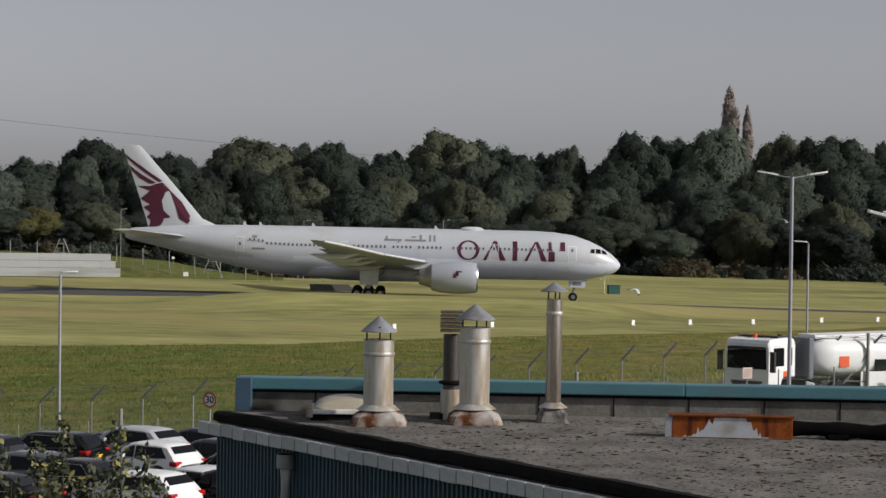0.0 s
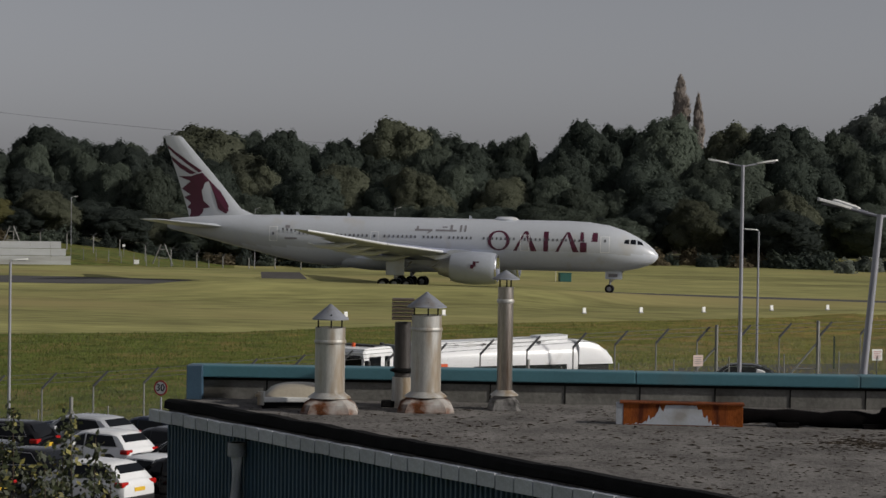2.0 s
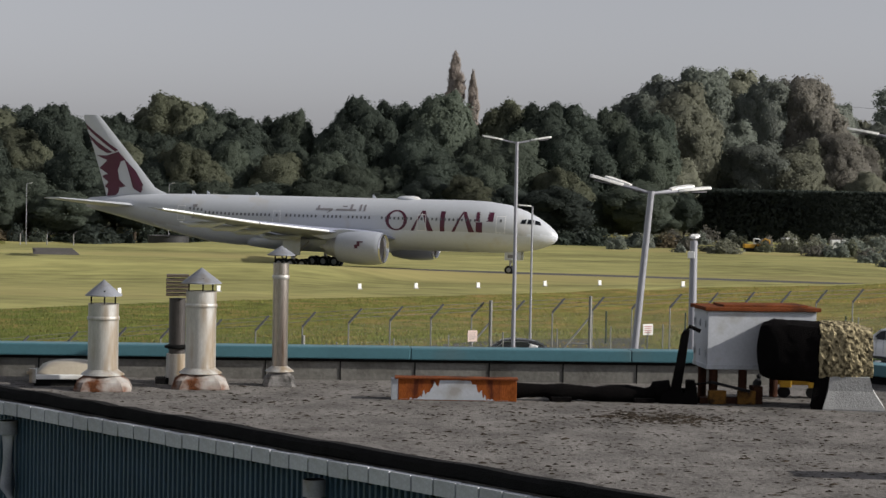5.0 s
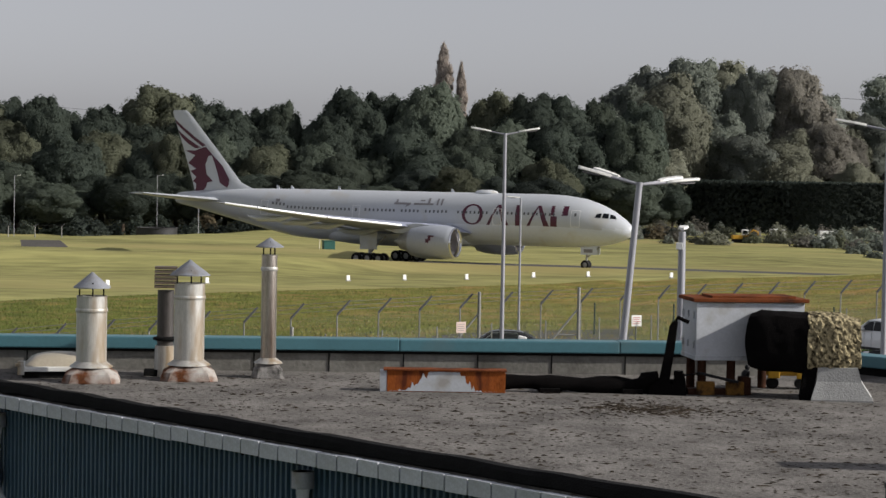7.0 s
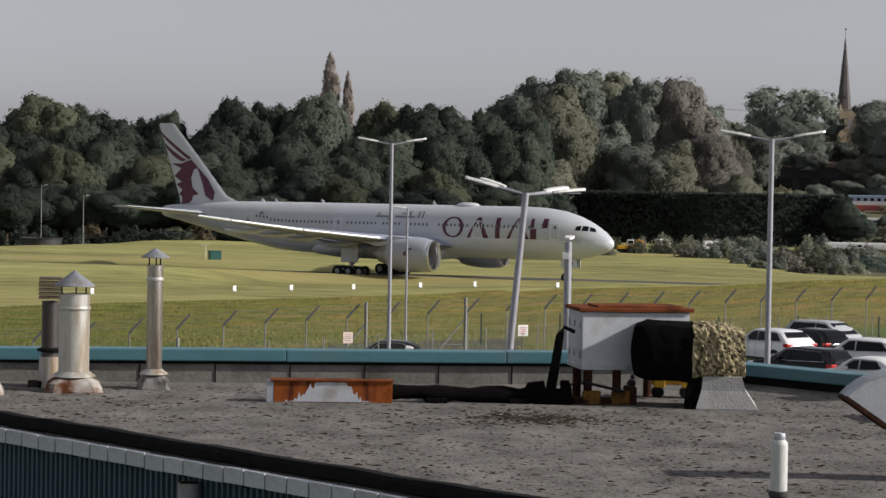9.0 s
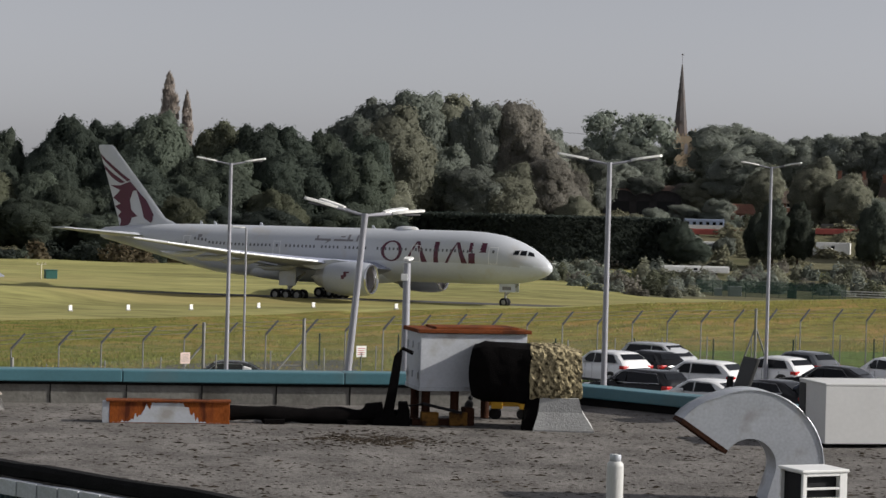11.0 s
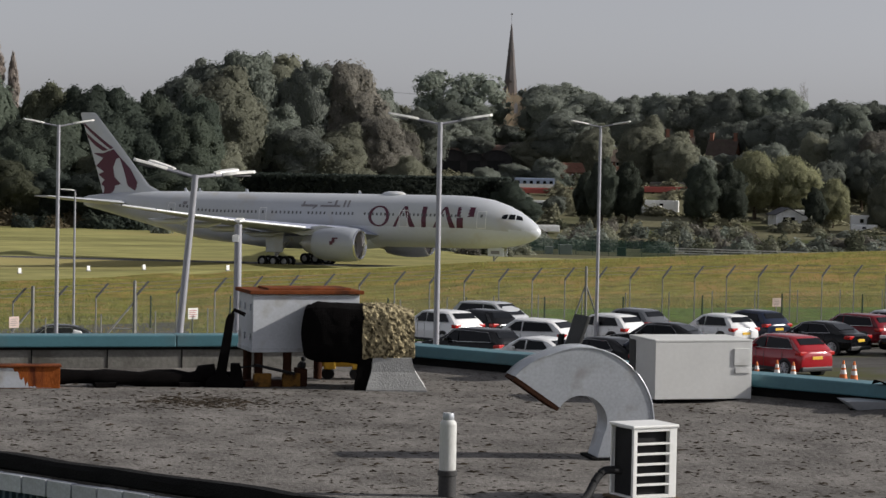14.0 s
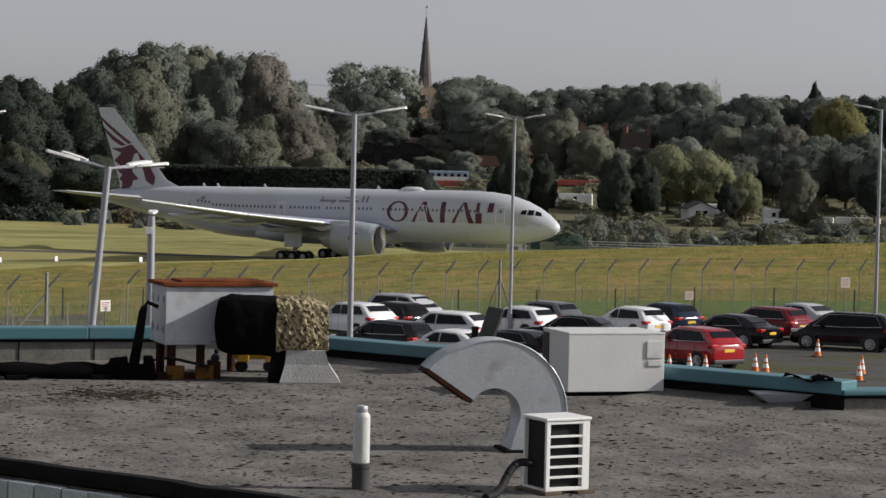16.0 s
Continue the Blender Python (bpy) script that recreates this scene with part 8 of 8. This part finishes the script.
for i in range(12):
    for k, (z0, z1, off) in enumerate(((0, 1.3, 0), (1.3, 2.35, .25), (2.35, 3.4, .6))):
        bm = B()
        box(bm, ln * i / 12 + .008, ln * (i + 1) / 12 - .008 - (.7 * k if i == 11 else 0), off, off + .25, z0 + .03, z1 - .02, .02)
        q = part("panel", bm, M_BLAST, ob)
        q.matrix_basis = pose(p0.x, p0.y, field_z(p0.x) - .1, 0, 0, ang)
build_fence("far_security_fence", "far security fence on slim posts along the mound", along([(-20, 372), (0, 374)], -14, -2, 4.2), 2.7, .10, .5, None, 1)
for az in (-9.5, -5.79):
    p = polar(az, 370)
    ob = thing("a_frame", "pale steel A-frame by the far fence", "frame", "far A-frames", pose(p.x, p.y, ground_z(p.x, p.y)))
    for s in (-1, 1):
        bm = B()
        tube(bm, [(s * 1.7, 0, 0), (s * .3, 0, 3.4)], .12, 6)
        part("leg", bm, M_POST, ob)
    for z in (1.2, 2.6):
        bm = B()
        tube(bm, [(-1.2 + z * .3, 0, z), (1.2 - z * .3, 0, z)], .09, 6)
        part("bar", bm, M_POST, ob)
build_fence("low_mesh_fence", "low green mesh fence on pale slim posts at the field's edge", along([(-20, 349), (0, 349)], -8.05, -4.6, 1.85), 1.8, .06, 0, M_GREENMESH, 0)
for az, d, z, w in ((-6.43, 347, .2, .75), (-6.75, 371, 1.7, .45)):
    p = polar(az, d)
    g = ground_z(p.x, p.y)
    ob = thing("notice_board", "small white notice board by the far fence", "sign", "far notices", pose(p.x, p.y, g, 0, 0, -az))
    bm = B()
    box(bm, -w / 2, w / 2, -.03, .03, z, z + w * .85, .01)
    part("board", bm, M_MARK, ob)
    bm = B()
    tube(bm, [(0, .05, -.2), (0, .05, z + .2)], .04, 6)
    part("post", bm, M_POST, ob)
# slim street lamps before the wood
for az, d, top in ((-8.05, 405, 10.2), (-3.5, 405, 8.6), (0.0, 408, 9.0), (1.03, 408, 7.3)):
    lamp_post(az, d, top, (0,), .055, (0, 0), .5, None, .8, "slim distant street lamp before the wood")
p = polar(0.0, 392)
ob = thing("round_tank", "low round dark steel tank at the wood's edge", "tank", m=pose(p.x, p.y, ground_z(p.x, p.y)))
bm = B()
lathe(bm, [(3.5, -.2), (3.5, 2.1), (3.65, 2.13), (3.65, 2.25), (3.4, 2.25), (3.4, .2)], 36)
part("tank_wall", bm, M_TRIM, ob, smooth=True)
M_JETMOUND = mat("dark_tarmac_ramp", (0.085, 0.080, 0.075), .9, scale=.3, vary=.2, bump=.2)
p = polar(-2.75, 306)
ob = thing("tarmac_ramp", "small dark tarmac ramp on the grass", "ramp", m=pose(p.x, p.y, ground_z(p.x, p.y), 0, 0, 2))
bm = B()
loft(bm, [[(-3, -1.5, 0), (3, -1.5, 0), (3, 1.5, 0), (-3, 1.5, 0)], [(-3.2, 1.2, .8), (2.0, 1.2, .8), (2.0, 1.5, .8), (-3.2, 1.5, .8)]])
part("ramp_body", bm, M_JETMOUND, ob)

# small shrub with yellowing leaves rising before the car park
def build_near_shrub():
    rg = np.random.default_rng(5)
    mats = (mat("twig_leaf_green", (0.030, 0.038, 0.012), .6, scale=8, vary=.3, bump=0, island=.3, translucent=.2), mat("twig_leaf_yellow", (0.22, 0.20, 0.06), .6, scale=8, vary=.3, bump=0, island=.3, translucent=.2))
    for az, d, top in ((-10.75, 40, 6.2), (-10.1, 40, 6.9), (-9.35, 40.5, 7.2), (-8.55, 40, 6.5), (-7.85, 40.5, 7.1), (-7.0, 40.2, 6.2), (-8.15, 39.5, 6.1), (-9.8, 39.5, 6.3), (-11.1, 40, 6.9), (-8.9, 40, 6.2), (-7.45, 40, 6.75), (-8.3, 40.8, 6.9), (-9.6, 40.8, 6.6)):
        p = polar(az, d)
        ob = thing("shrub", "tall leafy shrub shoot with yellowing leaves", "shrub", "shrub shoots", pose(p.x, p.y, ground_z(p.x, p.y)))
        h = top - ground_z(p.x, p.y)
        bend = rg.uniform(-.12, .12)
        pts = [Vector((bend * (k / 6) ** 2, .05 * math.sin(k), h * k / 6)) for k in range(7)]
        bm = B()
        tube(bm, pts, [.03 - .004 * k for k in range(7)], 6)
        part("stem", bm, M_BARK, ob)
        verts, faces, idx = [], [], []
        for _ in range(215):
            u = rg.uniform(.3, 1) ** .6
            q = Vector((bend * u ** 2, 0, h * u))
            r = .42 * (1 - .7 * u) + .07
            dv = rg.normal(size=3)
            dv /= np.linalg.norm(dv)
            c = q + Vector(dv) * r * rg.uniform(.4, 1)
            a = Vector(rg.normal(size=3)).normalized()
            b = a.orthogonal().normalized()
            s = rg.uniform(.024, .055)
            o = len(verts)
            verts += [c - a * s * 1.6, c - b * s, c + a * s * 1.6, c + b * s]
            faces.append((o, o + 1, o + 2, o + 3))
            idx.append(1 if rg.random() < .13 else 0)
        put("leaves", mesh_of("leaves", verts, faces, mats, False, idx), ob)


build_near_shrub()

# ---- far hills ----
# The hills' pale blue-grey is haze painted as base colour.
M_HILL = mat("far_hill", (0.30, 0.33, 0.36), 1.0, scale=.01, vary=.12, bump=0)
verts, faces = [], []
for i in range(641):
    az = -30 + .125 * i
    h = 11 + 3200 * math.tan(radians(.75 + .25 * math.sin(az * .31 + 1) + .18 * math.sin(az * .83) + .1 * math.sin(az * 2.9) + .07 * abs(math.sin(az * 4.3)) + .05 * abs(math.sin(az * 11.0 + 1))))
    if az > 10:
        h -= smooth_step(10, 20, az) * 25
    for d, z in ((3000, 0), (3200, h), (3600, h)):
        q = polar(az, d)
        verts.append((q.x, q.y, z))
for i in range(640):
    for k in range(2):
        faces.append((3 * i + k, 3 * i + 3 + k, 3 * i + 4 + k, 3 * i + 1 + k))
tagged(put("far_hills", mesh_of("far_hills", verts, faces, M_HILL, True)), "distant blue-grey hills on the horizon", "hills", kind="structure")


def power_line(ends, drop):
    """Two sagging wires between a pair of tall wooden poles: bearing, distance and height of each."""
    (a0, d0, z0), (a1, d1, z1) = ends
    ob = thing("power_line", "thin overhead power line on tall wooden poles", "power line", "power lines")
    tops = [polar(a0, d0, z0), polar(a1, d1, z1)]
    for p in tops:
        g = ground_z(p.x, p.y)
        bm = B()
        tube(bm, [(p.x, p.y, g - .5), (p.x, p.y, p.z + .6)], [.22, .16], 8)
        pole = part("pole", bm, M_BARK, ob)
        bm = B()
        box(bm, p.x - .2, p.x + .2, p.y - 1.5, p.y + 1.5, p.z - .1, p.z + .1)
        part("crossarm", bm, M_BARK, pole)
    for off in (-1.3, 1.3):
        bm = B()
        tube(bm, [tops[0].lerp(tops[1], k / 24) + Vector((0, off, -drop * 4 * (k / 24) * (1 - k / 24))) for k in range(25)], .035, 4)
        part("wire", bm, M_CRANK, ob)


power_line(((-19, 800, 52), (2.5, 800, 26.5)), 3.5)
power_line(((14.0, 800, 40.8), (22.5, 800, 33.5)), .6)


def build_tufts():
    """Blades of rough grass on the bank."""
    rg = np.random.default_rng(23)
    verts, faces, normals = [], [], []
    for _ in range(95000):
        az = rg.uniform(-13, 33)
        df, dm = table(az, FENCE_D), table(az, MOW_D)
        d = df + (dm - df) * rg.uniform(0.02, 0.99)
        if az > 19 and d < df + (dm - df) * 3 / 14 + rg.uniform(-2, 2):
            continue
        p = polar(az, d)
        z = ground_z(p.x, p.y)
        h, w = rg.uniform(.05, .20), rg.uniform(.02, .08)
        o = len(verts)
        a = radians(-az) + rg.uniform(-.6, .6)
        c, s = math.cos(a) * w, math.sin(a) * w
        lean = rg.uniform(-1.5, 1.5)
        verts += [(p.x - c, p.y - s, z - .03), (p.x + c, p.y + s, z - .03), (p.x + c * lean, p.y + h * .6, z + h)]
        faces.append((o, o + 1, o + 2))
        v = Vector((rg.normal() * .22, rg.normal() * .22 - .15, 1)).normalized()
        normals += [v, v, v]
    m = mat("tussock_grass", (.093, .116, .028), .95, scale=.25, vary=.35, bump=0, dirt=(.158, .140, .045), dirt_amount=.5, dirt_scale=.3, island=.16)
    blend_along_x(m, (1.72, 1.36, 1.5), -14.0, 46.0)
    me = mesh_of("rough_grass", verts, faces, m, True)
    me.normals_split_custom_set(normals)
    tagged(put("rough_grass", me), "tussocks of rough green and straw-coloured grass", "grass", kind="stuff")


build_tufts()


M_GULL = mat("gull_plumage", (0.50, 0.51, 0.53), 0.8, scale=12, vary=.12, bump=.1)
M_GULL_DARK = mat("dark_wing_tips", (0.09, 0.09, 0.10), 0.8, scale=12, vary=.2, bump=.1)
M_BEAK = mat("yellow_beak", (0.45, 0.30, 0.05), 0.5, scale=20, vary=.1, bump=0)


def gull(k):
    """A gull of wing span near one metre, flying along its own +x; its two wings turn on the body."""
    ob = thing("gull", "pale grey gull in flight over the airfield", "bird", "flying gulls")
    bm = B()
    lathe(bm, [(r * k, x * k) for r, x in ((.004, -.17), (.03, -.13), (.055, -.04), (.062, .03), (.05, .10), (.034, .135), (.01, .15))], 12, axis="X")
    part("body", bm, M_GULL, ob, smooth=True)
    bm = B()
    lathe(bm, [(r * k, x * k) for r, x in ((.004, .12), (.034, .145), (.04, .17), (.03, .20), (.004, .215))], 12, axis="X", centre=(0, 0, .018 * k))
    part("head", bm, M_GULL, ob, smooth=True)
    bm = B()
    tube(bm, [(.21 * k, 0, .014 * k), (.255 * k, 0, .006 * k)], [.011 * k, .003 * k], 8)
    part("beak", bm, M_BEAK, ob)
    bm = B()
    loft(bm, [[(x * k, -w * k, .004), (x * k, w * k, .004), (x * k, w * k, -.004), (x * k, -w * k, -.004)] for x, w in ((-.12, .03), (-.20, .05), (-.27, .07))])
    part("tail", bm, M_GULL, ob)
    wings = []
    for s in (-1, 1):
        def blade(rows):
            bm = B()
            loft(bm, [[(a * k, s * y * k, (z + q) * k), ((a * .35 + b * .65) * k, s * y * k, (z + q * 2) * k), (b * k, s * y * k, (z + q) * k), ((a * .35 + b * .65) * k, s * y * k, (z - q) * k)] for y, a, b, z, q in rows])
            return bm
        wing = part("wing", blade(((.03, -.07, .09, .03, .012), (.13, -.06, .11, .045, .011), (.24, -.05, .10, .05, .009), (.36, -.09, .045, .035, .006))), M_GULL, ob, smooth=True)
        part("wing_tip", blade(((.36, -.09, .045, .035, .006), (.44, -.11, -.01, .02, .005), (.51, -.13, -.085, .0, .003))), M_GULL_DARK, wing, "dark wing tip", True)
        wings.append((wing, s))
    return ob, wings


# seconds, bearing, distance, height, heading against the sight line, bank
GULL_LOW = gull(1.25), [(0, 4.83, 138, 6.31, 38, 16), (0.2, 5.89, 140, 6.03, 40, 14), (0.4, 7.06, 142, 5.97, 42, 8), (0.6, 8.37, 145, 5.94, 44, 0), (0.8, 9.5, 149, 5.96, 46, -6), (1, 10.4, 154, 5.92, 50, -10), (1.2, 11.1, 159, 5.56, 52, -8), (1.4, 11.85, 164, 5.29, 50, -4),
                        (2, 14.3, 174, 7.5, 44, 0), (3, 18.6, 188, 10, 38, 0), (4.5, 25.5, 202, 15, 34, 0), (7, 36.5, 226, 24, 30, 0), (10, 48, 258, 36, 26, 0), (16, 66, 330, 60, 24, 0)]
GULL_HIGH = gull(1.15), [(0, 8.56, 190, 10.32, 74, 24), (0.2, 9.1, 191, 10.14, 76, 38), (0.4, 9.7, 192, 10.19, 72, 36), (0.6, 10.46, 193, 10.21, 64, 26), (0.8, 11.3, 194, 9.99, 56, 14),
                         (1.0, 12.15, 195, 10, 46, 6), (2, 16.6, 197, 12, 26, 0), (3, 21, 200, 15, 22, 0), (4.5, 27.5, 206, 20, 20, 0), (7, 38, 218, 29, 18, 0), (10, 50, 240, 40, 16, 0), (16, 70, 305, 64, 16, 0)]


def motions():
    for (bird, wings), path in (GULL_LOW, GULL_HIGH):
        rows = []
        for t, az, d, z, turn, bank in path:
            p = polar(az, d, z)
            rows.append((t, pose(p.x, p.y, p.z, bank, 0, turn - az)))
        walk(bird, rows)
        late, high = (1, 14) if bird == GULL_HIGH[0][0] else (0, 48)
        for wing, s in wings:
            walk(wing, [(i / 10, pose(0, 0, 0, s * (high if (i + late) % 2 else -18))) for i in range(161)])
    walk(AIRLINER, [(t, pose(x, y, z, 0, p, h)) for t, x, y, z, p, h in PLANE_ROWS])
    rows = []
    for t, az, d in TANKER_ROWS:
        p = polar(az, d)
        rows.append((t, pose(p.x, p.y, table(az, ROAD_Z) + 0.06, 0, 0, 180 + table(t, TANKER_TURN) - az)))
    walk(TANKER, rows)


motions()
